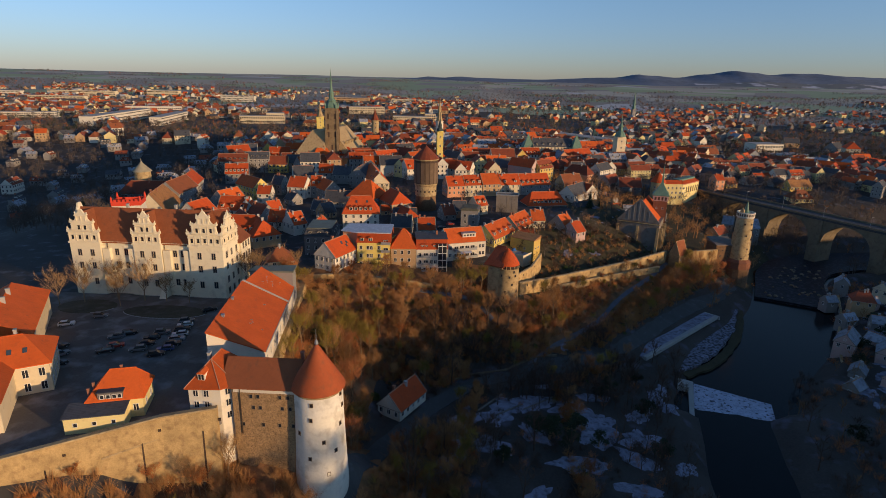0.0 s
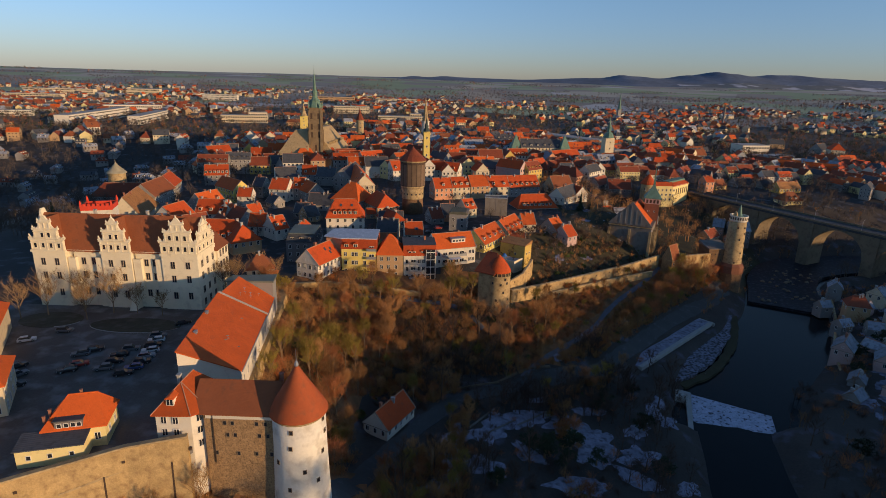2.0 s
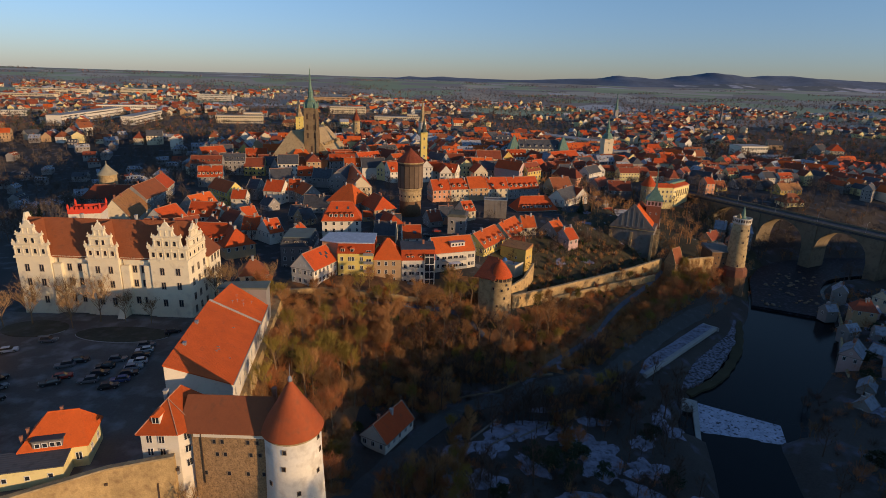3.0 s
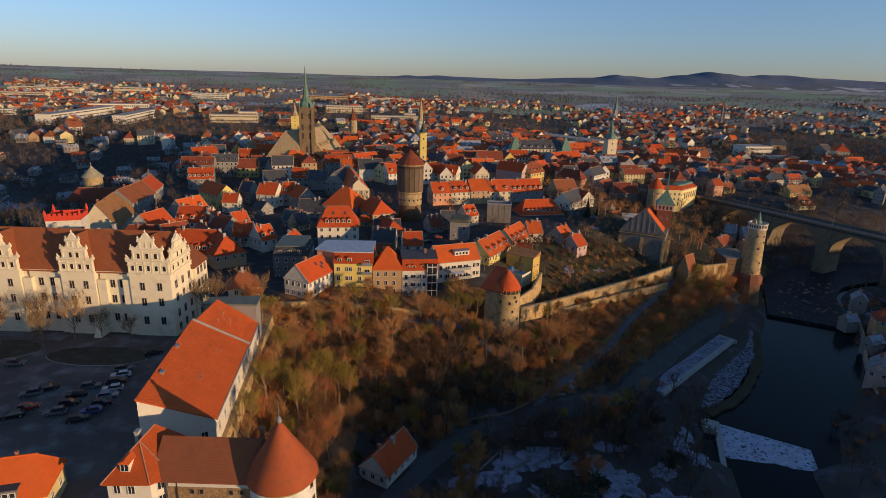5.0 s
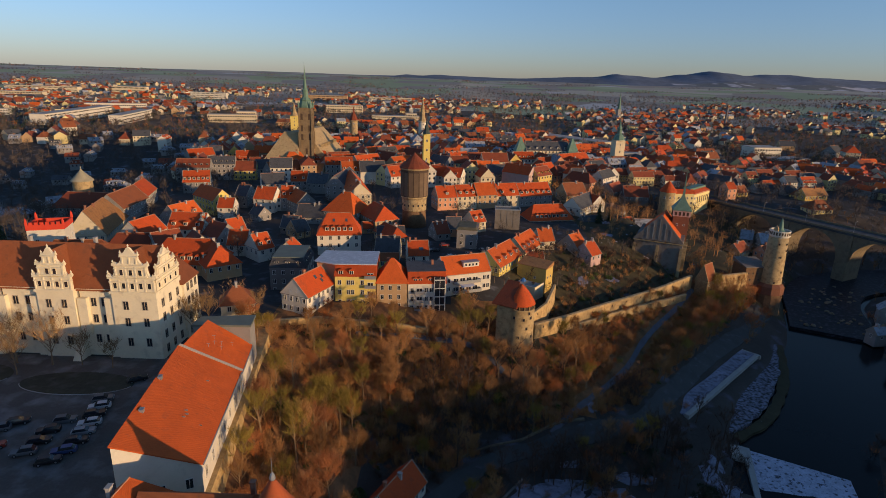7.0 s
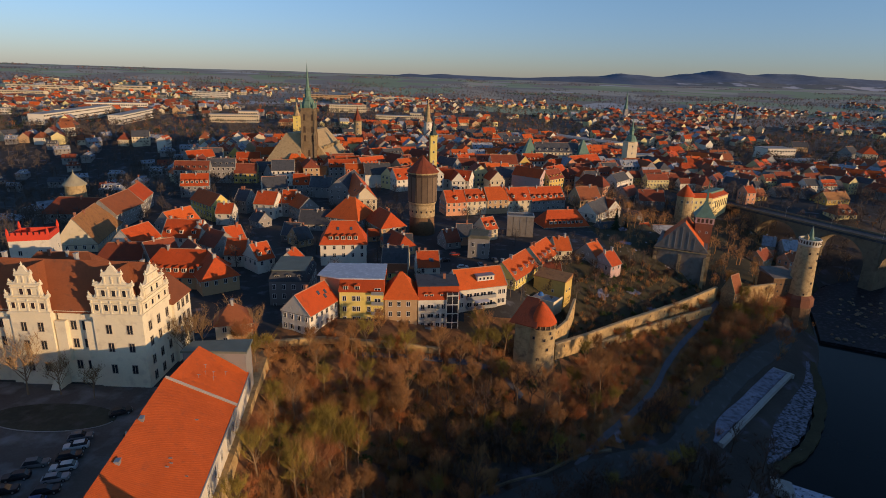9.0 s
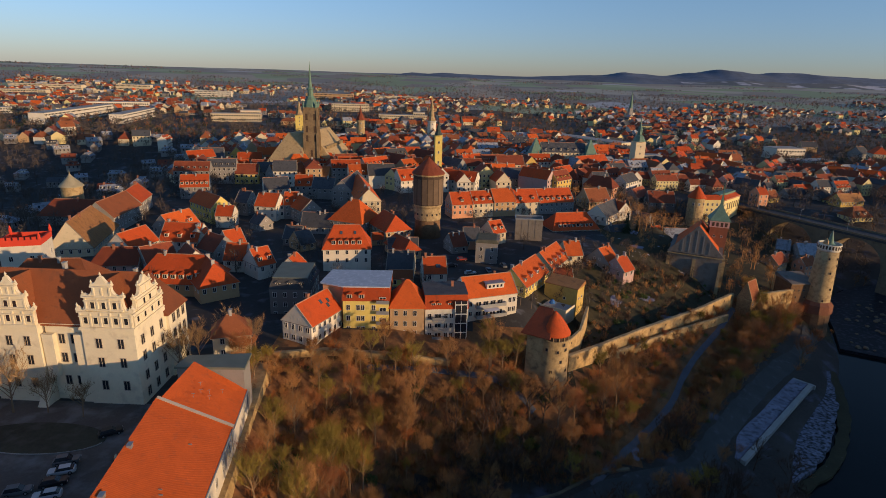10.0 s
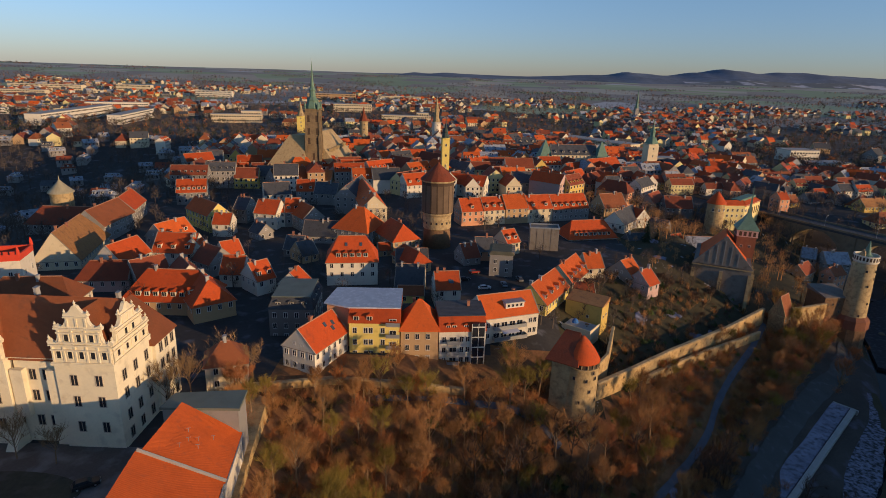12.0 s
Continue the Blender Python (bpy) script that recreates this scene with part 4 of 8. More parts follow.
# ---- round tower, gatehouse wing and ramparts ----
def round_tower():
    ob = thing("castle_tower", "whitewashed round castle tower with a red conical roof", "tower", pose(-30.8, 107.6, 0))
    body = Shape().lathe([(6.5, 5), (5.9, 18), (5.55, 26), (5.3, 34), (5.25, 40.9)], 40)
    me = body.mesh("wall", TOWER_WALL)
    me.polygons.foreach_set("use_smooth", [len(p.vertices) == 4 for p in me.polygons])
    part("wall", me, None, ob)
    part("eaves_ring", Shape().lathe([(5.25, 40.2), (5.6, 40.6), (5.6, 40.95), (5.2, 41.0)], 40), STONE, ob)
    cone = Shape().lathe([(5.8, 40.9), (5.75, 41.15), (4.4, 43.6), (2.2, 47.2), (0.5, 50.2), (0.25, 50.5)], 40)
    me = cone.mesh("roof", ROOF["rust"])
    me.polygons.foreach_set("use_smooth", [len(p.vertices) == 4 for p in me.polygons])
    part("roof", me, None, ob)
    part("finial", Shape().lathe([(0.3, 50.3), (0.45, 50.7), (0.3, 51.3), (0.06, 51.6), (0.04, 54)], 8), METAL, ob, "grey metal finial")
    for a, z in ((-12, 39), (-15, 35.4), (-48, 31.5), (12, 30), (58, 33), (70, 37), (64, 40), (-20, 26), (40, 27.2), (20, 22)):
        r = 5.3 + max(0, 34 - z) * 0.03
        t = radians(a - 90 + 10)
        part("loophole", WIN_SLIT, None, ob, m=pose(r * math.cos(t), r * math.sin(t), z - 0.5, 0, 0, a + 10))
    return ob


round_tower()


def gate_wing():
    ob = thing("castle_wing", "castle wing with white corner house and rubble stone wall", "house")
    part("wing_wall", Shape().box(-49, 105.2, 10, -34, 115.4, 40.9), RUBBLE, ob, "brown rubble stone wall")
    part("wing_roof", roof_shape(16.6, 10.4, 40.9, 45.2, 0, 0, 0.4, trim=False), ROOF["brown"], ob, "weathered dark brown tiled roof", m=pose(-43, 110.3, 0))
    part("plaster_band", Shape().box(-48.6, 105.0, 39.7, -34.2, 105.2, 40.9), WALL["white"], ob)
    for x in (-44.9, -43.4, -38.6, -36.9):
        part("window", WIN_SLIT, None, ob, m=pose(x, 105.2, 38.3))
        part("window", WIN_SLIT, None, ob, m=pose(x + 0.4, 105.2, 35.6))
    for x in (-47, -42.6, -39, -36):
        part("loophole", WIN_SLIT, None, ob, m=pose(x, 105.2, 31.4))
    part("downpipe", Shape().tube((-47.2, 105.0, 29.5), (-47.2, 105.0, 40.6), 0.1, 0.1, 6), TIMBER, ob)
    plan = [(-57.8, 103.9), (-51.1, 104.3), (-48.9, 106.5), (-48.9, 115.0), (-57.8, 115.0)]
    part("house_wall", Shape().solid([(x, y, 10) for x, y in plan], [(x, y, 41.0) for x, y in plan]), WALL["white"], ob, "white plastered corner house")
    eaves = [(-58.4, 103.3), (-50.8, 103.7), (-48.2, 106.2), (-48.2, 115.5), (-58.4, 115.5)]
    r = Shape()
    r.v = [(x, y, z) for z in (40.75, 40.95) for x, y in eaves] + [(-54.5, 108.7, 45.3), (-53.6, 112.4, 46.1)]
    r.f = [(4, 3, 2, 1, 0)] + [(i, (i + 1) % 5, 5 + (i + 1) % 5, 5 + i) for i in range(5)] + [(5, 6, 10), (6, 7, 10), (7, 8, 11, 10), (8, 9, 11), (9, 5, 10, 11)]
    r.mi = [0] * len(r.f)
    part("house_roof", r, ROOF["orange"], ob, "bright orange hipped roof")
    for p, q in (((-58.4, 103.3, 41.0), (-54.5, 108.7, 45.35)), ((-50.8, 103.7, 41.0), (-54.5, 108.7, 45.35)), ((-48.2, 106.2, 41.0), (-54.5, 108.7, 45.35)), ((-54.5, 108.7, 45.35), (-53.6, 112.4, 46.15))):
        part("hip_tile", Shape().tube(p, q, 0.11, 0.11, 6), RIDGE, ob)
    part("dormer", dormer("orange"), None, ob, m=pose(-55.2, 105.0, 42.2))
    for x in (-56.3, -54.0):
        for z in (38.9, 36.2):
            part("window", WIN, None, ob, m=pose(x, 104.0, z, 0, 0, 3))
    for z in (38.9, 36.2, 33.2):
        part("window", WIN, None, ob, m=pose(-50.0, 105.4, z, 0, 0, 45))
    part("chimney", CHIM_W, None, ob, m=pose(-55.6, 110.4, 44.9))
    part("chimney", CHIM, None, ob, m=pose(-35.4, 112.4, 44.6))
    return ob


gate_wing()


def rampart():
    """The battered curtain wall in front of the court, in stretches whose tops climb towards the gate wing."""
    pts = [(-190, 30, 34.5), (-122, 70, 34.2), (-88, 86.5, 34.0), (-73, 95.0, 34.9), (-62, 99.8, 36.3), (-51.3, 102.6, 37.2)]

    def up(v, z):
        return Vector((v.x, v.y, z))

    for i, (p, q) in enumerate(zip(pts, pts[1:])):
        d = Vector((q[0] - p[0], q[1] - p[1], 0)).normalized()
        n = Vector((d.y, -d.x, 0))
        lo, hp, hq = 8, p[2], q[2]
        P, Q = Vector((p[0], p[1], 0)), Vector((q[0], q[1], 0))
        s = Shape()
        s.solid([up(P + n * 3.0, lo), up(Q + n * 3.0, lo), up(Q - n * 1.2, lo), up(P - n * 1.2, lo)],
                [up(P + n * 0.4, hp), up(Q + n * 0.4, hq), up(Q - n * 0.6, hq), up(P - n * 0.6, hp)])
        w = tagged(new("curtain_wall", s.mesh("curtain_wall", RAMPART)), "tall tan plastered rubble castle wall in warm low sun", "wall", kind="structure")
        c = Shape().solid([up(P + n * 0.6, hp), up(Q + n * 0.6, hq), up(Q - n * 0.8, hq), up(P - n * 0.8, hp)],
                          [up(P + n * 0.5, hp + 0.3), up(Q + n * 0.5, hq + 0.3), up(Q - n * 0.6, hq + 0.3), up(P - n * 0.6, hp + 0.3)])
        part("coping", c, STONE, w)
        L = (Q - P).length
        for k in range(1, max(2, int(L / 8))):
            if k * 8 / L > 0.97:
                break
            c = P + d * (k * 8)
            top = hp + (hq - hp) * k * 8 / L - 4.5

            def face(z):
                return 0.43 + 2.57 * (1 - (z - lo) / (top + 4.5 - lo))

            part("drain_slot", Shape().solid([up(c + n * (face(20) + 0.08) - d * 0.22, 20), up(c + n * (face(20) + 0.08) + d * 0.22, 20), up(c + d * 0.22, 20), up(c - d * 0.22, 20)],
                                             [up(c + n * (face(top) + 0.08) - d * 0.13, top), up(c + n * (face(top) + 0.08) + d * 0.13, top), up(c + d * 0.13, top), up(c - d * 0.13, top)]), TIMBER, w, "dark vertical drain slot")
            if k % 2:
                c2 = c + d * 3.5
                part("loophole", SLIT_HOLE, None, w, m=Matrix.Translation(up(c2 + n * (face(top + 2) + 0.02), top + 2)) @ pose(0, 0, 0, 0, 0, math.degrees(math.atan2(d.y, d.x))))


def wall_ledge():
    """A projecting band on the curtain wall, over a lower patched stretch."""
    w = bpy.data.objects["curtain_wall.003"]
    P, Q = Vector((-73, 95.0, 0)), Vector((-62, 99.8, 0))
    d = (Q - P).normalized()
    n = Vector((d.y, -d.x, 0))
    a, b = P + d * 0.5 + n * 1.15, P + d * 11.2 + n * 0.85
    s = Shape().solid([a + Vector((0, 0, 29.4)), b + Vector((0, 0, 31.6)), b - n * 0.8 + Vector((0, 0, 31.6)), a - n * 0.8 + Vector((0, 0, 29.4))],
                      [a - n * 0.1 + Vector((0, 0, 29.75)), b - n * 0.1 + Vector((0, 0, 31.95)), b - n * 0.8 + Vector((0, 0, 31.95)), a - n * 0.8 + Vector((0, 0, 29.75))])
    part("ledge", s, STONE, w, "weathered stone ledge")


SLIT_HOLE = Shape().box(-0.28, -0.12, 0, 0.28, 0.3, 0.5).mesh("loophole", TIMBER)

rampart()
wall_ledge()


def lodge():
    """The small yellow lodge with its lean-to on the rampart."""
    m = pose(-74.2, 106.4, 33.7, 0, 0, 16)
    ob = thing("lodge", "small yellow lodge with orange hipped roof on the rampart", "house", m)
    part("wall", wall_shape(10.5, 8.4, 5.0), WALL["pale"], ob)
    part("roof", roof_shape(10.5, 8.4, 5.0, 9.4, 3.6, 1.6, 0.5), ROOF["orange"], ob)
    part("annex_wall", Shape().box(-8.6, -8.6, -3, 2.6, -4.0, 3.6), WALL["pale"], ob)
    part("annex_roof", Shape().solid([(-8.9, -8.9, 3.6), (2.9, -8.9, 3.6), (2.9, -3.9, 4.3), (-8.9, -3.9, 4.3)], [(-8.9, -8.9, 3.8), (2.9, -8.9, 3.8), (2.9, -3.9, 4.5), (-8.9, -3.9, 4.5)]), ROOF["slate"], ob, "dark flat felt roof")
    part("dormer_box", Shape().box(-3.2, -4.4, 4.4, 1.6, -2.0, 6.4, 0).box(-3.4, -4.6, 6.4, 1.8, -1.4, 6.6, 1), [WALL["dark"], ROOF["slate"]], ob)
    for x in (-2.4, -1.2, 0.0, 1.0):
        part("window", WIN_SMALL, None, ob, m=pose(x, -4.42, 5.1))
    for x in (-6.5, -3.0, 0.6):
        part("window", WIN_SMALL, None, ob, m=pose(x, -8.6, 1.6))
    for x in (3.8,):
        part("window", WIN, None, ob, m=pose(x, -4.2, 1.6))
    for y in (-1.8, 1.8):
        part("window", WIN, None, ob, m=pose(5.25, y, 1.6, 0, 0, 90))
    for x, y, z in ((-5.4, -2.6, 6.0), (-4.6, -1.6, 6.8), (0.6, 0.4, 9.4)):
        part("chimney", CHIM, None, ob, m=pose(x, y, z) @ Matrix.Scale(0.6, 4))
    return ob


lodge()


def corner_house(m, L, W, eave, top, hip0, hip1, label):
    ob = thing("house", label, "house", m, group="courtyard houses")
    part("wall", wall_shape(L, W, eave, hip0, hip1, top), WALL["cream"], ob)
    part("roof", roof_shape(L, W, eave, top, hip0, hip1, 0.6), ROOF["orange"], ob)
    part("eaves_cornice", Shape().box(-L / 2 - 0.25, -W / 2 - 0.25, eave - 0.7, L / 2 + 0.25, W / 2 + 0.25, eave - 0.25), WALL["white"], ob)
    windows(ob, L, W, eave, 2, WIN_TALL, 3.0, 0.8, 3.4, "swe")
    for u in (-4, 3):
        part("chimney", CHIM_W, None, ob, m=pose(u, 0.6, top + 0.2))
    for u in (-6, -2, 2, 5):
        part("roof_window", ROOFWIN, None, ob, m=pose(u, -W * 0.28, eave + (top - eave) * 0.44 + 0.3, math.degrees(math.atan((top - eave) / (W / 2)))))
    return ob


corner_house(pose(-106, 113.5, 33.7, 0, 0, 30), 19, 14, 7.4, 12.0, 5, 5, "cream courtyard house with a bright orange hipped roof")
corner_house(pose(-103, 99.5, 33.7, 0, 0, -60), 17, 14, 7.2, 11.6, 4, 4, "cream wing with an orange roof on the rampart")
corner_house(pose(-123.2, 135.6, 33.7, 0, 0, -60), 34, 15, 7.4, 12.2, 4, 0, "cream courtyard range with a bright orange saddle roof")


# ---- town landmarks ----
def smooth_mesh(shape, name, *mats):
    me = shape.mesh(name, *mats)
    me.polygons.foreach_set("use_smooth", [len(p.vertices) == 4 for p in me.polygons])
    return me


def cathedral():
    ob = thing("cathedral", "stone cathedral with a huge tan roof and green copper spire", "church", pose(-108.2, 452, 33))
    low = [(-14, 2), (17, -3), (20, 52), (-20, 56)]
    top = [(-8, 12), (-3.5, 11), (2, 46), (-3, 47)]
    front, crown = [(-31, -13), (-3.2, -14), (-3.2, 26), (-25, 28)], [(-16.5, 1.5), (-6.5, 1), (-5, 20), (-8, 21)]
    part("west_wall", Shape().solid([(x * 0.97 - 0.3, y * 0.97, -4) for x, y in front], [(x * 0.97 - 0.3, y * 0.97, 8.0) for x, y in front]), CATHEDRAL, ob)
    part("west_roof", Shape().solid([(x, y, 7.4) for x, y in front], [(x, y, 29.6) for x, y in crown]), CATHEDRAL_ROOF, ob, "broad tan tiled hip roof")
    part("nave_wall", Shape().solid([(x * 0.97 - 0.2, y * 0.97 + 1, -4) for x, y in low], [(x * 0.97 - 0.2, y * 0.97 + 1, 8.2) for x, y in low]), CATHEDRAL, ob)
    part("nave_roof", Shape().solid([(x, y, 7.6) for x, y in low], [(x, y, 30) for x, y in top]), CATHEDRAL_ROOF, ob, "huge tan tiled roof")
    for i in range(9):
        f = i / 8
        part("roof_dormer", Shape().box(-0.6, -0.6, -1.0, 1.6, 0.6, 1.1), STONE, ob, m=pose(15.4 + 1.6 * f, 4 + 42 * f, 12.4))
        part("roof_dormer", Shape().box(-0.6, -0.6, -1.0, 1.4, 0.6, 1.0), STONE, ob, m=pose(8.6 + 2.2 * f, 8 + 37 * f, 19.6))
    for x in (-26, -21, -16, -11):
        part("window", WIN_TALL, None, ob, m=pose(x, -12.6, 4.2))
    r = 4.3
    part("tower", Shape().box(-r, -r, -3, r, r, 46.5).box(-r - 0.25, -r - 0.25, 12, r + 0.25, r + 0.25, 12.7).box(-r - 0.25, -r - 0.25, 22, r + 0.25, r + 0.25, 22.6).box(-r - 0.4, -r - 0.4, 46, r + 0.4, r + 0.4, 46.9), CATHEDRAL, ob, m=pose(0, 0, 0, 0, 0, 6))
    for sx in (-1, 1):
        for sy in (-1, 1):
            part("corner_pier", Shape().box(sx * r - 0.9, sy * r - 0.9, -3, sx * r + 0.9, sy * r + 0.9, 30).box(sx * r - 0.55, sy * r - 0.55, 30, sx * r + 0.55, sy * r + 0.55, 45), CATHEDRAL, ob, m=pose(0, 0, 0, 0, 0, 6))
    for z in (6, 15, 25, 31, 39):
        for deg in (0, 90, -90):
            for u in ((0,) if z < 20 else (-2.6, 2.6)):
                part("belfry_window", BELFRY, None, ob, m=pose(0, 0, 0, 0, 0, 6 + deg) @ pose(u, -r, z))
    for sx in (-1, 1):
        for sy in (-1, 1):
            part("corner_turret", Shape().lathe([(0.6, 46.5), (0.6, 48), (0.8, 48.3), (0.12, 51.5)], 8, sx * 4.1, sy * 4.1), COPPER, ob)
    part("spire", Shape().lathe([(4.6, 46.5), (4.9, 47.3), (4.6, 49), (3.6, 51.4), (3.8, 52), (2.4, 53.6), (1.9, 54.4), (1.9, 58), (2.2, 58.4), (1.3, 60.2), (0.9, 64), (0.55, 68), (0.22, 73), (0.1, 75.5)], 8, turn=radians(22.5)), COPPER, ob, "green copper spire with lantern")
    part("weather_vane", Shape().tube((0, 0, 75), (0, 0, 77.5), 0.08, 0.05, 5), METAL, ob)
    return ob


BELFRY = Shape().box(-0.75, -0.05, 0, 0.75, 0.1, 3.8).box(-0.9, -0.12, -0.3, 0.9, 0.1, 0).mesh("belfry_window", TIMBER)
cathedral()


def water_tower():
    ob = thing("water_tower", "brown water tower with panelled drum and brick shaft", "tower", pose(-23.2, 312, 33))
    part("shaft", smooth_mesh(Shape().lathe([(6.2, -3), (5.6, 8), (5.4, 15)], 32), "shaft", BRICK), None, ob, "dark brick shaft")
    part("arcade_band", Shape().lathe([(5.45, 8.4), (5.9, 8.8), (5.9, 14.2), (6.4, 15), (6.4, 15.6), (5.4, 15.7)], 32), STONE, ob)
    part("drum", Shape().lathe([(6.6, 15.6), (6.7, 28.6)], 16), TIMBER, ob, "dark brown panelled tank drum")
    for i in range(16):
        a = 2 * math.pi * (i + 0.5) / 16
        part("panel", PANEL, None, ob, m=pose(6.46 * math.cos(a), 6.46 * math.sin(a), 15.9, 0, 0, math.degrees(a) + 90))
    part("eaves_ring", Shape().lathe([(6.7, 28.3), (7.2, 28.7), (7.2, 29.1), (6.6, 29.2)], 16), STONE, ob)
    part("roof", Shape().lathe([(7.3, 29.1), (7.2, 29.4), (3.4, 33), (0.5, 35.6), (0.2, 36.2)], 16), ROOF["dark"], ob)
    for i in range(16):
        a = 2 * math.pi * i / 16
        part("loophole", WIN_SLIT, None, ob, m=pose(5.9 * math.cos(a), 5.9 * math.sin(a), 11, 0, 0, math.degrees(a) + 90))
    return ob


PANEL = Shape().box(-1.02, -0.1, 0, 1.02, 0.2, 12.2).mesh("panel", material("drum_panel", (0.14, 0.095, 0.062), rough=0.8, spread=0.3, per_object=0.2))
water_tower()


def helm_tower(name, x, y, z, w, shaft, mat, profile, label, cap=COPPER, round_shaft=False):
    """A slim town tower with a curved helm; profile: (radius, height over the shaft)."""
    ob = thing(name, label, "tower", pose(x, y, z, 0, 0, 12))
    if round_shaft:
        part("shaft", Shape().lathe([(w / 2, -3), (w / 2, shaft)], 20), mat, ob)
    else:
        part("shaft", Shape().box(-w / 2, -w / 2, -3, w / 2, w / 2, shaft), mat, ob)
    part("cornice", Shape().lathe([(w * 0.5, shaft - 0.6), (w * 0.62, shaft), (w * 0.62, shaft + 0.4), (w * 0.4, shaft + 0.5)], 12), mat, ob)
    part("helm", Shape().lathe([(r, shaft + h) for r, h in profile], 8, turn=radians(22.5)), cap, ob)
    for h in (0.45, 0.65, 0.85):
        for deg in (0, 90):
            part("window", WIN, None, ob, m=pose(0, 0, 0, 0, 0, deg) @ pose(0, -w / 2, shaft * h))
    return ob


helm_tower("town_hall_tower", -22.4, 440, 33, 4.6, 32, WALL["yellow"], [(2.6, 0.3), (2.4, 1.6), (1.3, 3.4), (1.6, 3.8), (1.2, 5.6), (0.6, 7.2), (0.7, 7.8), (0.3, 9.6), (0.1, 14.5)], "bright yellow town hall tower with dark green helm", material("dark_copper", (0.06, 0.08, 0.07), spread=0.3))
helm_tower("gate_tower", 137, 530, 28, 8.5, 28, WALL["cream"], [(4.8, 0.3), (4.7, 1.5), (3.2, 4.5), (1.9, 5.5), (1.9, 9), (2.2, 9.5), (1.0, 12), (0.5, 14.5), (0.12, 20)], "cream gate tower with green copper helm")
helm_tower("white_tower", -36, 690, 32, 9.0, 22, WALL["white"], [(4.4, 0.2), (3.6, 3), (2.4, 6), (2.6, 9), (1.8, 13), (2.0, 15), (0.9, 20), (0.2, 27)], "white round tower with brown baroque crown", STONE, True)
helm_tower("slim_spire", 345, 1250, 26, 7, 22, WALL["grey"], [(4.2, 0.2), (3.0, 6), (1.2, 24), (0.15, 38)], "far slim grey church spire")
helm_tower("brick_tower", -105, 640, 33, 8, 24, STONE, [(4.9, 0.2), (4.2, 2), (1.2, 8), (0.2, 14)], "tan round tower with small pointed roof", ROOF["dark"], True)
helm_tower("yellow_spire", -190, 730, 33, 9, 20, WALL["yellow"], [(5, 0.2), (3.6, 3), (2.2, 7), (0.3, 16)], "yellow church front with small spire", STONE)
helm_tower("chimney_stack", 520, 1150, 24, 4, 38, WALL["dark"], [(1.4, 0.1), (1.2, 3), (0.9, 6)], "tall thin brick factory chimney", BRICK, True)


def bastion_tower():
    ob = thing("bastion_tower", "round stone bastion tower with timber gallery and conical tile roof", "tower", pose(16.4, 207.6, 0))
    part("wall", smooth_mesh(Shape().lathe([(5.6, 12), (5.0, 20), (4.6, 26), (4.45, 35.8), (4.65, 36.0)], 36), "wall", STONE), None, ob)
    part("gallery", Shape().lathe([(4.2, 36.0), (4.2, 37.4)], 36), TIMBER, ob, "dark open gallery under the eaves")
    for i in range(18):
        a = 2 * math.pi * i / 18
        part("gallery_post", POST, None, ob, m=pose(4.4 * math.cos(a), 4.4 * math.sin(a), 35.9, 0, 0, math.degrees(a)))
    part("roof", smooth_mesh(Shape().lathe([(4.6, 37.2), (4.55, 37.45), (3.3, 39.6), (1.8, 41.6), (0.5, 42.9), (0.2, 43.2)], 36), "roof", ROOF["red"]), None, ob)
    m = pose(0, 0, 0, 0, 0, 150)
    part("rear_wall", Shape().box(0, -4.3, 12, 6.0, 4.3, 36.2), STONE, ob, m=m)
    part("rear_roof", roof_shape(7.6, 9.4, 37.2, 43.4, 1.2, 2.5, 0.4), ROOF["dark"], ob, m=m @ pose(3.4, 0, 0))
    for a, z in ((-30, 33.5), (8, 33), (40, 33.4), (22, 30), (50, 27), (-10, 27), (20, 23), (30, 35)):
        t = radians(a - 90)
        part("loophole", WIN_SLIT, None, ob, m=pose(4.55 * math.cos(t), 4.55 * math.sin(t), z - 0.4, 0, 0, a))
    return ob


POST = Shape().box(-0.12, -0.12, 0, 0.12, 0.12, 1.5).mesh("gallery_post", STONE)
bastion_tower()


def stone_wall(pts, low, thick, mat, label, crenel=0.0):
    """A wall whose top follows (x, y, z) points; low: how far it reaches down."""
    for p, q in zip(pts, pts[1:]):
        P, Q = Vector(p), Vector(q)
        d = Vector((q[0] - p[0], q[1] - p[1], 0)).normalized()
        n = Vector((d.y, -d.x, 0)) * thick / 2
        dz = Vector((0, 0, low))
        s = Shape().solid([P + n - dz, Q + n - dz, Q - n - dz, P - n - dz], [P + n, Q + n, Q - n, P - n])
        w = tagged(new("town_wall", s.mesh("town_wall", mat)), label, "wall", kind="structure")
        k = n * 1.25
        part("coping", Shape().solid([P + k, Q + k, Q - k, P - k], [P + k * 0.7 + Vector((0, 0, 0.3)), Q + k * 0.7 + Vector((0, 0, 0.3)), Q - k * 0.7 + Vector((0, 0, 0.3)), P - k * 0.7 + Vector((0, 0, 0.3))]), STONE, w)
        for i in range(int((Q - P).length / 9)):
            c = P + (Q - P) * ((i + 0.5) * 9 / (Q - P).length)
            part("loophole", SLIT, None, w, m=Matrix.Translation(c + n * 1.0 - Vector((0, 0, 1.6))) @ pose(0, 0, 0, 0, 0, math.degrees(math.atan2(d.y, d.x))))


SLIT = Shape().box(-0.3, -0.03, 0, 0.3, 0.2, 0.7).mesh("loophole", TIMBER)
stone_wall([(21.5, 210, 28.5), (36, 224, 26.2), (52, 239, 24.5), (78, 259, 23.6), (101, 278.6, 23.2)], 8, 1.2, RAMPART, "old rubble town wall warm in the low sun")
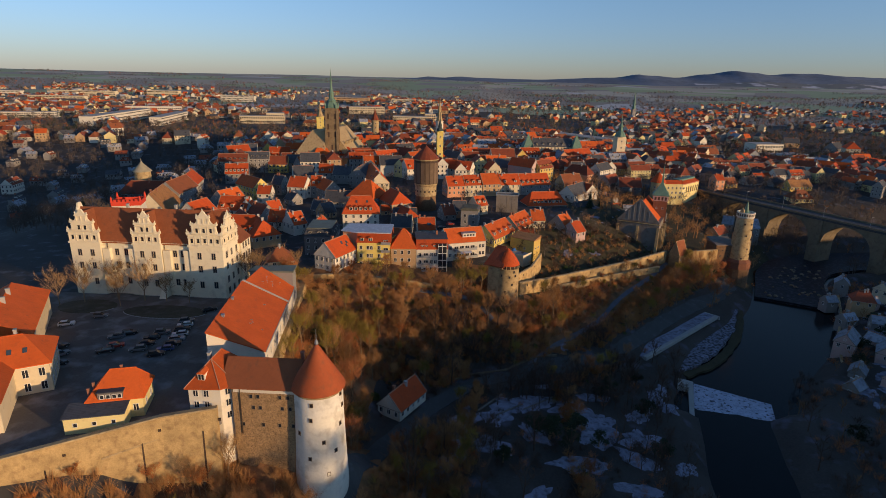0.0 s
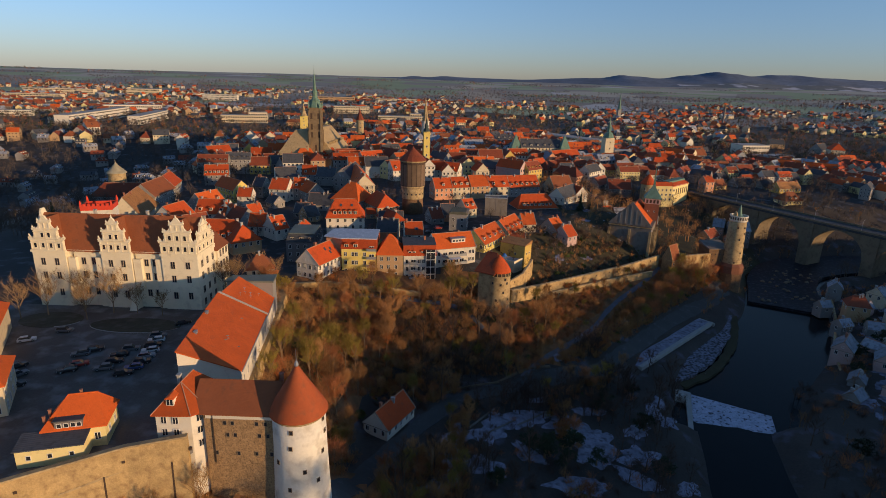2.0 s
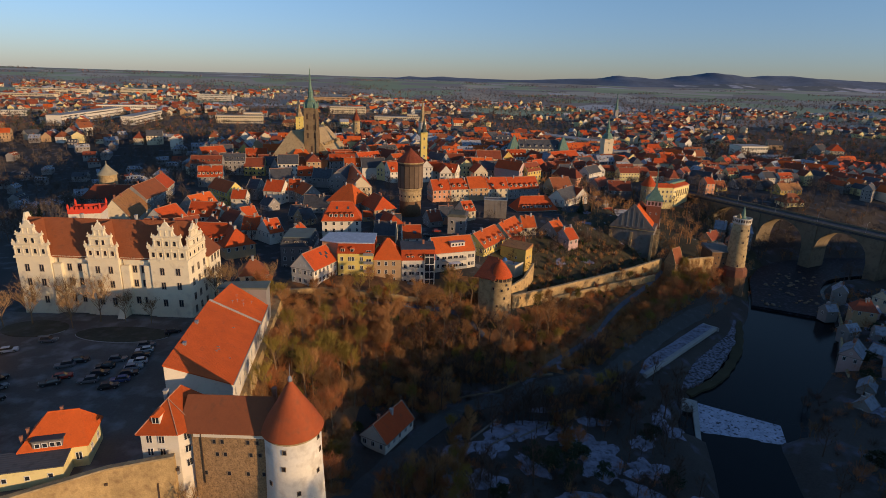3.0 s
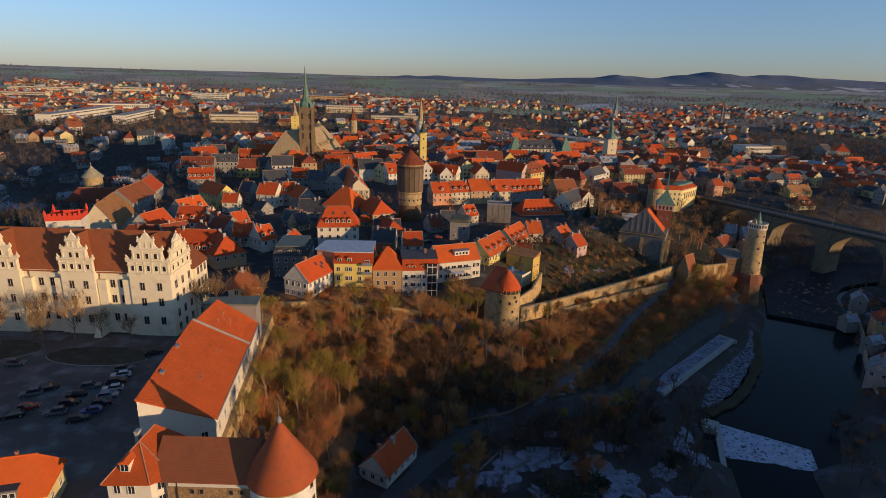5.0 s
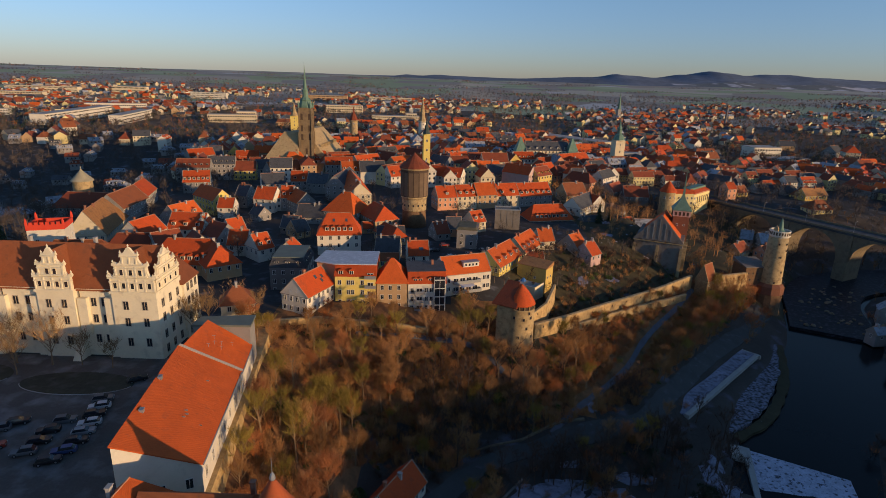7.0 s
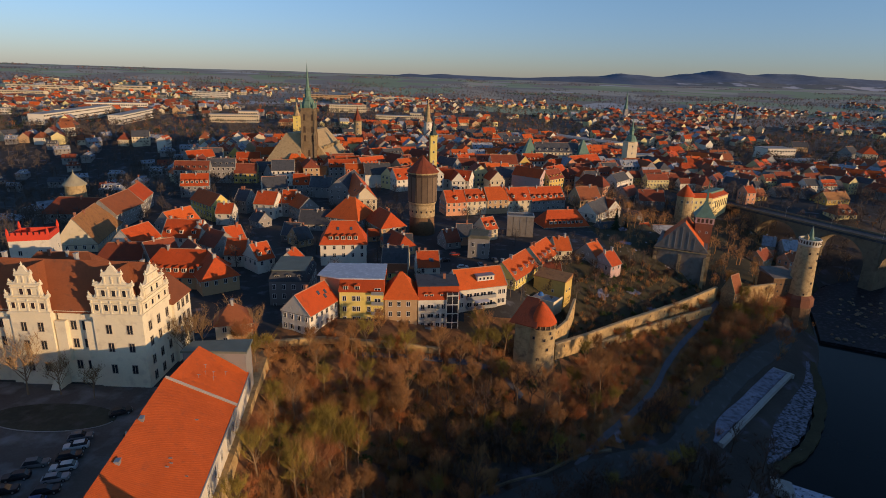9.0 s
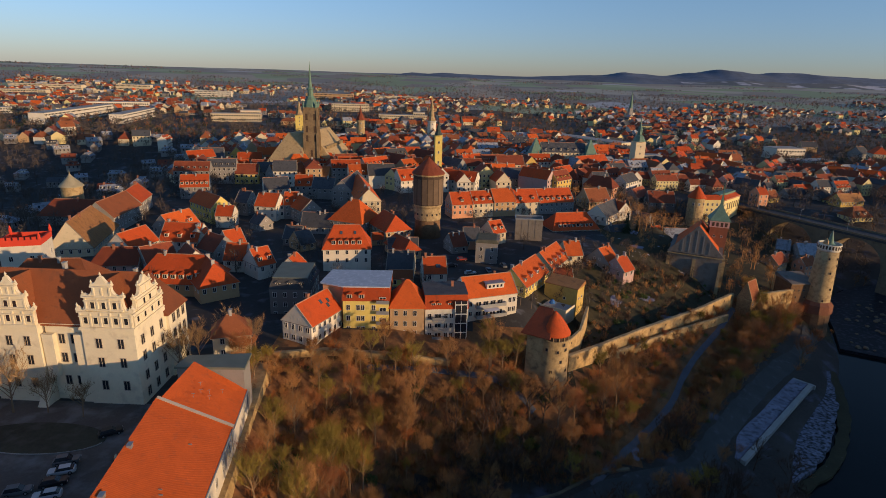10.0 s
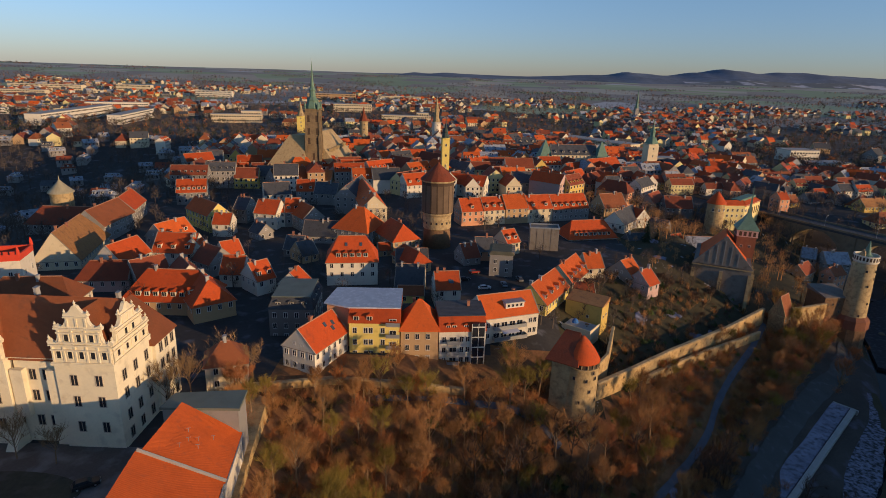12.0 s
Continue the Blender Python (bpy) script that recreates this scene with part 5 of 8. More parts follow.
stone_wall([(40, 226.0, 22.2), (57, 240.2, 20.8), (69, 249.0, 20.3), (94.8, 267.6, 18.6)], 4, 0.9, RAMPART, "low rubble terrace wall below the town wall")
stone_wall([(110, 279.6, 22.6), (121.6, 283.6, 22.8), (131, 289.2, 21.8)], 12, 1.2, RAMPART, "tan rubble wall leading to the water tower")
stone_wall([(x, y, land(x, y) + 1.5) for x, y in ((-66, 192), (-58, 196), (-45, 200.5), (-28, 203.5), (-12, 206))], 9, 1.0, RAMPART, "tan rubble garden wall at the foot of the houses")
stone_wall([(20.5, 212, 31), (27, 221, 31.5), (33, 238, 32)], 8, 0.8, RAMPART, "cream terrace wall behind the bastion")


def gate_house():
    ob = thing("gate_house", "small stone gatehouse with a steep brown roof beside the wall", "house", pose(107, 277.5, 15, 0, 0, 40))
    part("wall", wall_shape(7, 5.5, 7.8, 0, 0, 14.2), RUBBLE, ob)
    part("roof", roof_shape(7, 5.5, 7.8, 14.2, 0, 0, 0.3), [ROOF["brown"], STONE, RIDGE, RUBBLE], ob)
    part("arch", Shape().box(-1.3, -2.9, 0, 1.3, -2.6, 3.6), TIMBER, ob)
    for x in (-2, 2):
        part("window", WIN_SMALL, None, ob, m=pose(x, -2.75, 5))
    return ob


gate_house()


def church():
    m = pose(90.0, 293.2, 23, 0, 0, 65)
    ob = thing("church", "grey Gothic church with blind gable and steep red roof", "church", m)
    part("wall", Shape().box(0, -10.5, -5, 32, 10.5, 11.5), CHURCH_WALL, ob)
    part("roof", roof_shape(31, 19, 10.6, 20.8, 0, 5, 0.5), ROOF["orange"], ob, m=pose(16.2, 0, 0))
    g = Shape().solid([(-0.5, -11, 11.8), (-0.5, 11, 11.8), (0.2, 11, 11.8), (0.2, -11, 11.8)][::-1], [(-0.5, -0.25, 23.8), (-0.5, 0.25, 23.8), (0.2, 0.25, 23.8), (0.2, -0.25, 23.8)][::-1])
    gable = part("gable", g, CHURCH_WALL, ob)
    for y, h in ((-5.2, 5.0), (-2.6, 7.6), (0, 9.6), (2.6, 7.6), (5.2, 5.0)):
        part("blind_niche", Shape().box(-0.62, y - 0.22, 12.4, -0.44, y + 0.22, 12.4 + h), WALL["grey"], gable)
    part("string_course", Shape().box(-0.7, -11, 11.0, -0.1, 11, 11.4), STONE, ob)
    for y in (-10.2, 0, 10.2):
        part("buttress", Shape().solid([(-2.0, y - 0.7, -5), (0, y - 0.7, -5), (0, y + 0.7, -5), (-2.0, y + 0.7, -5)], [(-0.5, y - 0.6, 9.5), (0, y - 0.6, 9.5), (0, y + 0.6, 9.5), (-0.5, y + 0.6, 9.5)]), STONE, ob)
    part("window", WIN_TALL, None, ob, m=pose(0, -1.6, 13.2, 0, 0, -90) @ pose(0, 0.5, 0))
    for x in (5, 11, 17, 23):
        part("buttress", Shape().box(x - 0.6, -12, -5, x + 0.6, -10.5, 8.5), STONE, ob)
        part("tall_window", BELFRY, None, ob, m=pose(x + 3, -10.5, 4))
    t = thing("church_tower", "square brick church tower with green copper roof and needle spire", "tower", pose(105.4, 309.5, 23, 0, 0, -17))
    part("shaft", Shape().box(-3.6, -3.6, -5, 3.6, 3.6, 20.4), REDBRICK, t, "red brick shaft")
    part("belfry", Shape().box(-3.9, -3.9, 20.4, 3.9, 3.9, 23.4), WALL["pink"], t, "pinkish arcaded belfry band")
    for deg in (0, 90, -90):
        for u in (-2.6, -0.9, 0.9, 2.6):
            part("arch", Shape().box(u - 0.5, -3.98, 20.8, u + 0.5, -3.9, 22.6), TIMBER, t, m=pose(0, 0, 0, 0, 0, deg))
        for u in (-1.5, 1.5):
            part("window", WIN_SMALL, None, t, m=pose(0, 0, 0, 0, 0, deg) @ pose(u, -3.6, 16))
    part("roof", Shape().lathe([(6.2, 23.2), (6.1, 23.5), (3.6, 26.0), (1.6, 28.4), (0.8, 30), (0.45, 34), (0.1, 41)], 4, turn=radians(45)), COPPER, t, "green copper roof and needle spire")
    return ob


church()


def old_water_tower():
    ob = thing("waterworks_tower", "tall tapered stone waterworks tower with white parapet beside the river", "tower", pose(143.2, 290.8, 0))
    part("wall", smooth_mesh(Shape().lathe([(5.6, -2), (5.3, 9), (4.7, 20), (4.2, 32), (3.95, 39.5)], 36), "wall", STONE), None, ob)
    part("parapet", Shape().lathe([(3.95, 39.2), (4.35, 39.8), (4.35, 42.2), (3.95, 42.2), (3.95, 40.6)], 36), WALL["white"], ob, "white parapet with dark openings")
    for i in range(24):
        a = 2 * math.pi * i / 24
        part("parapet_opening", SLOT, None, ob, m=pose(4.35 * math.cos(a), 4.35 * math.sin(a), 40.3, 0, 0, math.degrees(a) + 90))
    part("cap", Shape().lathe([(3.4, 41), (1.3, 42.4), (1.1, 43), (0.8, 44.6), (0.15, 47.5)], 16), COPPER, ob, "pale pointed cap")
    part("cap_gable", Shape().lathe([(1.2, 41), (1.2, 43), (0.1, 44.6)], 4, -2.4, -1), STONE, ob)
    part("plinth", Shape().lathe([(6.5, 12.6), (6.3, 16.2), (5.0, 17.6)], 10), REDBRICK, ob, "red brick plinth")
    # dark brick below the plinth stands in for the shaded foot
    part("footing", Shape().lathe([(6.2, -3), (6.0, 12.6)], 14), BRICK, ob, "rubble footing coloured dark for shade")
    for a, z in ((-40, 36), (10, 36), (-20, 30), (25, 28), (0, 23), (30, 20), (-30, 18), (15, 33)):
        t = radians(a - 70)
        r = 4.05 + (39 - z) * 0.035
        part("loophole", WIN_SLIT, None, ob, m=pose(r * math.cos(t), r * math.sin(t), z, 0, 0, a + 20))
    base = thing("pump_house", "low dark rubble building at the foot of the waterworks tower", "house", pose(136.2, 295, 0, 0, 0, 5))
    part("footing", Shape().box(-6.6, -6, -2, 4, 6, 10.6), BRICK, base)
    part("plinth", Shape().solid([(-6.5, -5.9, 10.6), (4, -5.9, 10.6), (4, 6, 10.6), (-6.5, 6, 10.6)], [(-6.2, -5.3, 16.2), (4, -5.3, 16.2), (4, 6, 16.2), (-6.2, 6, 16.2)]), REDBRICK, base, "red brick plinth")
    part("wall", Shape().box(-6, -5, 16.2, 5, 5.5, 24.2), BRICK, base)
    part("roof", Shape().solid([(-6.4, -5.4, 24.2), (5, -5.4, 24.2), (5, 5.9, 24.6), (-6.4, 5.9, 24.6)], [(-6.4, -5.4, 24.5), (5, -5.4, 24.5), (5, 5.9, 26.2), (-6.4, 5.9, 26.2)]), CHURCH_WALL, base)
    for x in (-4.6, -2.4, -0.2, 2):
        part("loophole", WIN_SLIT, None, base, m=pose(x, -5, 21))
    for x in (-3.4, 0.6):
        part("loophole", WIN_SLIT, None, base, m=pose(x, -5, 18))
    return ob


SLOT = Shape().box(-0.32, -0.04, 0, 0.32, 0.1, 1.4).mesh("parapet_opening", TIMBER)
old_water_tower()


def bridge():
    # far end carried on out of view, to shade the waterworks tower's foot
    a, b = Vector((166.2, 442.8, 0)), Vector((298.2, 194.5, 0))
    L = (b - a).length
    ob = thing("bridge", "long stone road bridge with tall round arches over the river valley", "bridge", pose(a.x, a.y, 0, 0, 0, math.degrees(math.atan2(b.y - a.y, b.x - a.x))))
    deck, spring, w = 28.6, 12.2, 6.5
    span, pier = 29.0, 6.5
    n = int(L / (span + pier))
    for i in range(n):
        x0 = i * (span + pier)
        part("pier", Shape().box(x0, -w - 0.6, -6, x0 + pier, w + 0.6, deck - 1.2), BRIDGE_STONE, ob)
        part("pier_buttress", Shape().lathe([(3.2, -6), (2.9, deck - 3), (2.4, deck - 0.4)], 10, x0 + pier / 2, w), BRIDGE_STONE, ob)
        s = Shape()
        steps_n = 18
        prev = None
        for k in range(steps_n + 1):
            f = k / steps_n
            x = x0 + pier + span * f
            z = spring + math.sqrt(max(0, 1 - (2 * f - 1) ** 2)) * 14.3
            if prev:
                px, pz = prev
                for y, flip in ((-w, False), (w, True)):
                    q = [(px, y, pz), (x, y, z), (x, y, deck - 1.2), (px, y, deck - 1.2)]
                    s.face(q[::-1] if flip else q)
                s.face([(px, -w, pz), (px, w, pz), (x, w, z), (x, -w, z)])
                s.face([(px, -w, deck - 1.2), (x, -w, deck - 1.2), (x, w, deck - 1.2), (px, w, deck - 1.2)])
            prev = (x, z)
        part("arch", s, BRIDGE_STONE, ob)
    part("roadway", Shape().box(-25, -w - 0.4, deck - 1.2, L + 10, w + 0.4, deck), ASPHALT, ob)
    for y in (-w - 0.2, w + 0.2):
        part("parapet", Shape().box(-25, y - 0.2, deck, L + 10, y + 0.2, deck + 1.0), BRIDGE_STONE, ob)
    for i in range(9):
        part("lamp_post", Shape().tube((0, 0, 0), (0, 0, 6.5), 0.09, 0.06, 6).tube((0, 0, 6.4), (0, 1.4, 6.8), 0.05, 0.05, 5).box(-0.15, 1.2, 6.7, 0.15, 1.9, 6.85), METAL, ob, m=pose(8 + i * 26, -w + 0.3, deck))
    return ob


bridge()


def yellow_row():
    """The bright houses above the slope, each with its own front."""
    h = thing("house", "bright yellow house with red mansard, balconies and pale flat roof", "house", pose(-36.6, 220.5, 31, 0, 0, 3), group="houses above the slope")
    part("wall", Shape().box(-6.5, -7.5, -7, 6.5, 7.5, 11), WALL["yellow"], h)
    part("mansard", Shape().solid([(-6.8, -7.9, 11), (6.8, -7.9, 11), (6.8, 7.8, 11), (-6.8, 7.8, 11)], [(-6.4, -5.8, 14.4), (6.6, -5.8, 14.4), (6.6, 7.5, 14.4), (-6.4, 7.5, 14.4)]), ROOF["red"], h)
    part("flat_roof", Shape().solid([(-6.8, -6.1, 14.4), (6.8, -6.1, 14.4), (6.8, 8, 14.4), (-11.6, 8, 14.4), (-13.5, -3.2, 14.4)], [(-6.8, -6.1, 14.75), (6.8, -6.1, 14.75), (6.8, 8, 14.75), (-11.6, 8, 14.75), (-13.5, -3.2, 14.75)]), ZINC, h, "pale sheet-metal flat roof")
    part("rear_wall", Shape().solid([(-6.4, -4, -3), (-6.4, 7.6, -3), (-11.2, 7.6, -3), (-12.8, -2.6, -3)], [(-6.4, -4, 14.4), (-6.4, 7.6, 14.4), (-11.2, 7.6, 14.4), (-12.8, -2.6, 14.4)]), WALL["salmon"], h)
    for x in (-4.6, -1.2):
        part("dormer", dormer("red"), None, h, m=pose(x, -7.4, 11.4))
    for x in (-5, -2.2, -0.9, 2.2):
        for z in (8.2, 4.9, 1.6, -1.7):
            part("window", WIN, None, h, m=pose(x, -7.5, z))
    for z in (10.6, 7.4, 4.2):
        b = part("balcony", Shape().box(3.0, -8.7, z - 0.15, 6.6, -7.5, z), CONCRETE, h)
        part("railing", Shape().box(3.0, -8.7, z, 6.6, -8.62, z + 0.95), METAL, b)
        part("door", WIN_WIDE, None, h, m=pose(4.8, -7.5, z + 0.1))
    h = thing("house", "tan plastered house with a steep orange-red hipped roof", "house", pose(-24.9, 219.6, 31, 0, 0, 4), group="houses above the slope")
    part("wall", Shape().box(-4.9, -5.5, -8, 4.9, 5.5, 9.2), WALL["tan"], h)
    part("roof", roof_shape(9.8, 11, 9.2, 15.2, 4.4, 4.4, 0.5), ROOF["orange"], h)
    for x in (-3.2, -0.6, 2.2):
        for z in (6.4, 3.2, 0.2, -2.9):
            part("window", WIN, None, h, m=pose(x, -5.5, z))
    for y in (-2.5, 1.5):
        for z in (6.4, 3.2):
            part("window", WIN, None, h, m=pose(4.9, y, z, 0, 0, 90))
    part("chimney", CHIM, None, h, m=pose(-1.5, 2, 13.4))
    # a white apartment house with slate top, mansard, glazed stair and balconies
    h = thing("house", "white apartment house with red mansard, slate top and railed balconies", "house", pose(-14.0, 221.2, 30.5, 0, 0, 8), group="houses above the slope")
    part("wall", Shape().box(-6.2, -5.5, -9, 6.2, 5.5, 8.8), WALL["white"], h)
    part("mansard", Shape().solid([(-6.4, -5.9, 8.8), (6.4, -5.9, 8.8), (6.4, 5.9, 8.8), (-6.4, 5.9, 8.8)], [(-6.2, -3.6, 12.4), (6.2, -3.6, 12.4), (6.2, 4.4, 12.4), (-6.2, 4.4, 12.4)]), ROOF["red"], h)
    part("top_roof", Shape().solid([(-6.4, -3.9, 12.4), (6.4, -3.9, 12.4), (6.4, 4.7, 12.4), (-6.4, 4.7, 12.4)], [(-6.4, -3.9, 12.55), (6.4, -3.9, 12.55), (6.4, 4.7, 13.4), (-6.4, 4.7, 13.4)]), ROOF["slate"], h, "dark slate upper roof")
    for u in (-3.8, -2.2, 1.0):
        part("dormer", dormer("red"), None, h, m=pose(u, -5.2, 9.3) @ Matrix.Scale(0.8, 4))
    part("stair_glazing", Shape().box(2.4, -6.1, -8, 5.8, -5.4, 11.2, 0), GLASS, h, "dark glazed stair front")
    for k in range(7):
        part("glazing_bar", Shape().box(2.3, -6.18, -7.4 + 2.9 * k, 5.9, -6.1, -7.1 + 2.9 * k), FRAME, h)
    for u in (2.3, 4.05, 5.75):
        part("glazing_post", Shape().box(u, -6.18, -8, u + 0.15, -6.1, 11.2), FRAME, h)
    for z in (5.8, 2.8, -0.2, -3.2):
        for u in (-4.9, -0.2, 1.4):
            part("window", WIN, None, h, m=pose(u, -5.5, z))
        b = part("balcony", Shape().box(-4.2, -7.0, z - 0.25, -0.9, -5.5, z - 0.1), CONCRETE, h)
        part("railing", Shape().box(-4.2, -7.0, z - 0.1, -0.9, -6.94, z + 0.85).box(-4.2, -6.94, z - 0.1, -4.14, -5.5, z + 0.85).box(-0.96, -6.94, z - 0.1, -0.9, -5.5, z + 0.85), METAL, b)
        part("balcony_door", WIN_WIDE, None, h, m=pose(-2.5, -5.5, z - 0.05))
    part("chimney", CHIM, None, h, m=pose(2.4, 1.5, 13.2))
    # a wide apartment house with a roof loggia and long terrace balconies
    L = 17
    h = thing("house", "white apartment house with orange tiled roof, loggia and long balconies", "house", pose(-1.5, 230.5, 30.5, 0, 0, 22), group="houses above the slope")
    part("wall", Shape().box(-L / 2, -5.5, -9, L / 2, 5.5, 9.6), WALL["white"], h)
    part("roof", roof_shape(L, 11, 9.6, 14.2, 0, 0, 0.4), [ROOF["orange"], FASCIA, RIDGE, WALL["white"]], h)
    part("gable_wall", wall_shape(L - 0.3, 10.6, 9.6, 0, 0, 14.1), WALL["white"], h)
    part("dormer_band", Shape().box(-1.4, -4.2, 11.2, 4.4, -1, 12.8, 0).box(-1.6, -4.5, 12.8, 4.6, -0.6, 13.0, 1), [WALL["white"], METAL], h)
    for u in (-0.6, 0.7, 2.0, 3.3):
        part("window", WIN_SMALL, None, h, m=pose(u + 0.1, -4.2, 11.6))
    for z in (6.4, 3.3, 0.2, -2.9):
        for u in (-7.2, 6.0, 7.4):
            part("window", WIN, None, h, m=pose(u, -5.5, z + 0.3))
        for u in (-4.6, -2.2, 0.2, 2.6):
            part("balcony_door", WIN_WIDE, None, h, m=pose(u, -5.5, z + 0.1))
        deep = 7.6 if z < 4 else 6.9
        b = part("balcony", Shape().box(-5.8, -deep, z - 0.18, 4.2, -5.5, z), CONCRETE, h)
        part("railing", Shape().box(-5.8, -deep, z, 4.2, -deep + 0.06, z + 0.95).box(-5.8, -deep + 0.06, z, -5.74, -5.5, z + 0.95).box(4.14, -deep + 0.06, z, 4.2, -5.5, z + 0.95), METAL, b)
    part("awning", Shape().solid([(-3.4, -7.9, 5.4), (1.6, -7.9, 5.4), (1.6, -5.5, 6.2), (-3.4, -5.5, 6.2)], [(-3.4, -7.9, 5.46), (1.6, -7.9, 5.46), (1.6, -5.5, 6.26), (-3.4, -5.5, 6.26)]), material("pale_awning", (0.4, 0.42, 0.5), spread=0.15), h, "pale blue-grey awning")
    part("chimney", CHIM, None, h, m=pose(L * 0.2, 1, 13.4))
    # the white gabled house at the corner
    h = house(-50.5, 209.3, 66.6, 14.0, 9.6, 44.2, 29, "red", "white", label="white gabled house with red roof beside the garden wall", sky=3, drop=5.0, pitch=2.1)
    part("roof_rail", Shape().tube((-7, -4.6, 7.6), (7, -4.6, 7.6), 0.06, 0.06, 4), METAL, h)
    house(13, 252, 59, 20, 11, 42.5, 30, "orange", "yellow", dormers=4, pitch=2.3, label="yellow house with orange roof and timber balconies")
    house(24.5, 272, 60, 18, 11, 42, 30, "orange", "cream", dormers=4, pitch=2.3, label="cream house with orange roof and roof terrace")
    h = thing("house", "ochre house with blank sunlit wall and low tiled roof", "house", pose(26.9, 247.6, 27.5, 0, 0, -33), group="houses above the slope")
    part("wall", Shape().box(-5.9, -3.2, -4, 5.9, 3.2, 9), WALL["ochre"], h)
    part("roof", Shape().solid([(-6.1, -3.4, 9), (6.1, -3.4, 9), (6.1, 3.4, 9), (-6.1, 3.4, 9)], [(-6.1, -3.4, 9.25), (6.1, -3.4, 9.25), (6.1, 3.4, 10.6), (-6.1, 3.4, 10.6)]), ROOF["ochre"], h)
    for y in (-1.4, 1.2):
        part("window", WIN_SMALL, None, h, m=pose(5.9, y, 5, 0, 0, 90))
    part("window", WIN_SMALL, None, h, m=pose(1.5, -3.2, 4.6))
    t = thing("terrace", "cream walled roof terrace with a blue parasol", "terrace", pose(23.2, 238.6, 26.5, 0, 0, -36))
    part("wall", Shape().box(-4.6, -3.4, -4, 4.6, 3.6, 5.2), WALL["cream"], t)
    part("paving", Shape().box(-4.4, -3.2, 5.2, 4.4, 3.4, 5.32), CONCRETE, t)
    part("parapet", Shape().box(-4.6, -3.4, 5.2, 4.6, -3.2, 6.0).box(4.4, -3.2, 5.2, 4.6, 3.6, 6.0), WALL["cream"], t)
    part("parasol", Shape().lathe([(1.1, 7.0), (0.7, 7.8), (0.1, 8.3)], 8).tube((0, 0, 5.3), (0, 0, 8), 0.05, 0.05, 5), material("blue_canvas", (0.05, 0.16, 0.4), spread=0.2), t, "closed blue canvas parasol", m=pose(-0.8, -2.4, 0))
    part("table", Shape().lathe([(0.3, 5.3), (0.06, 5.4), (0.06, 6.0), (0.7, 6.02), (0.7, 6.08)], 12), TIMBER, t, "round dark terrace table", m=pose(1.8, 0.6, 0))



yellow_row()


def white_house():
    h = house(-51.4, 267.9, 9, 17.2, 13, 49.2, 33.5, "red", "white", hip0=4, hip1=4, dormers=5, drop=7.2, pitch=3.1, chimneys=0, label="large white house with red hipped roof and five dormers")
    part("eaves_cornice", Shape().box(-8.85, -6.75, 8.0, 8.85, 6.75, 8.4), WALL["cream"], h)
    for i in range(2):
        part("roof_window", ROOFWIN, None, h, m=pose(-2 + i * 5, -2.4, 13.4, 48))


white_house()


def mansard_block():
    h = thing("house", "dark grey town block with slate mansard roof and dormers", "house", pose(-60.6, 229, 32, 0, 0, 4), group="old town houses")
    part("wall", Shape().box(-6, -8, -3, 6, 8, 9.5), WALL["dark"], h)
    part("mansard", Shape().solid([(-6.3, -8.3, 9.5), (6.3, -8.3, 9.5), (6.3, 8.3, 9.5), (-6.3, 8.3, 9.5)], [(-5, -6.9, 12.6), (5, -6.9, 12.6), (5, 6.9, 12.6), (-5, 6.9, 12.6)]), ROOF["slate"], h)
    part("flat_roof", Shape().box(-5.2, -7.1, 12.6, 5.2, 7.1, 12.85), GREENTIN, h, "grey-green sheet-metal flat roof")
    windows(h, 12, 16, 9.5, 3, WIN, 2.6, 0.8, 3.1, "se")
    for x in (-3.5, 0, 3.5):
        part("dormer", dormer("slate"), None, h, m=pose(x, -7.6, 9.9))
    for y in (-4, 0, 4):
        part("dormer", dormer("slate"), None, h, m=pose(5.8, y, 9.9, 0, 0, 90))
    g = thing("house", "grey flat-topped house with pale walls among dark yards", "house", pose(2.0, 281.2, 30.5, 0, 0, -6), group="old town houses")
    part("wall", Shape().box(-4.2, -6, -3, 4.2, 6, 11.3), WALL["grey"], g)
    part("roof", Shape().solid([(-4.6, -6.4, 11.3), (4.6, -6.4, 11.3), (4.6, 6.4, 11.3), (-4.6, 6.4, 11.3)], [(-3.6, -5.2, 12.3), (3.6, -5.2, 12.3), (3.6, 5.2, 12.3), (-3.6, 5.2, 12.3)]), material("mossy_felt", (0.13, 0.115, 0.07), spread=0.4, scale=0.5), g, "mossy felt flat roof")
    windows(g, 8.4, 12, 11.3, 3, WIN, 3.2, 1.6, 3.2, "se")
    for y in (-4, -1.5, 1, 3.5):
        part("gable_dormer", Shape().box(-0.5, -0.7, 0, 0.6, 0.7, 1.1), WALL["dark"], g, m=pose(4.2, y, 11.2))
    c = thing("concrete_block", "plain grey windowless concrete building with flat roof", "building", pose(22.4, 313, 33, 0, 0, -4))
    part("wall", Shape().box(-6, -3.4, -4, 6, 3.4, 10), CHURCH_WALL, c)
    part("parapet", Shape().box(-6.2, -3.6, 10, 6.2, -3.2, 10.6).box(-6.2, 3.2, 10, 6.2, 3.6, 10.6).box(-6.2, -3.2, 10, -5.8, 3.2, 10.6).box(5.8, -3.2, 10, 6.2, 3.2, 10.6), METAL, c)
    for x in (-3, 0, 3):
        part("pilaster", Shape().box(x - 0.25, -3.5, -4, x + 0.25, -3.4, 10), CHURCH_WALL, c)


mansard_block()


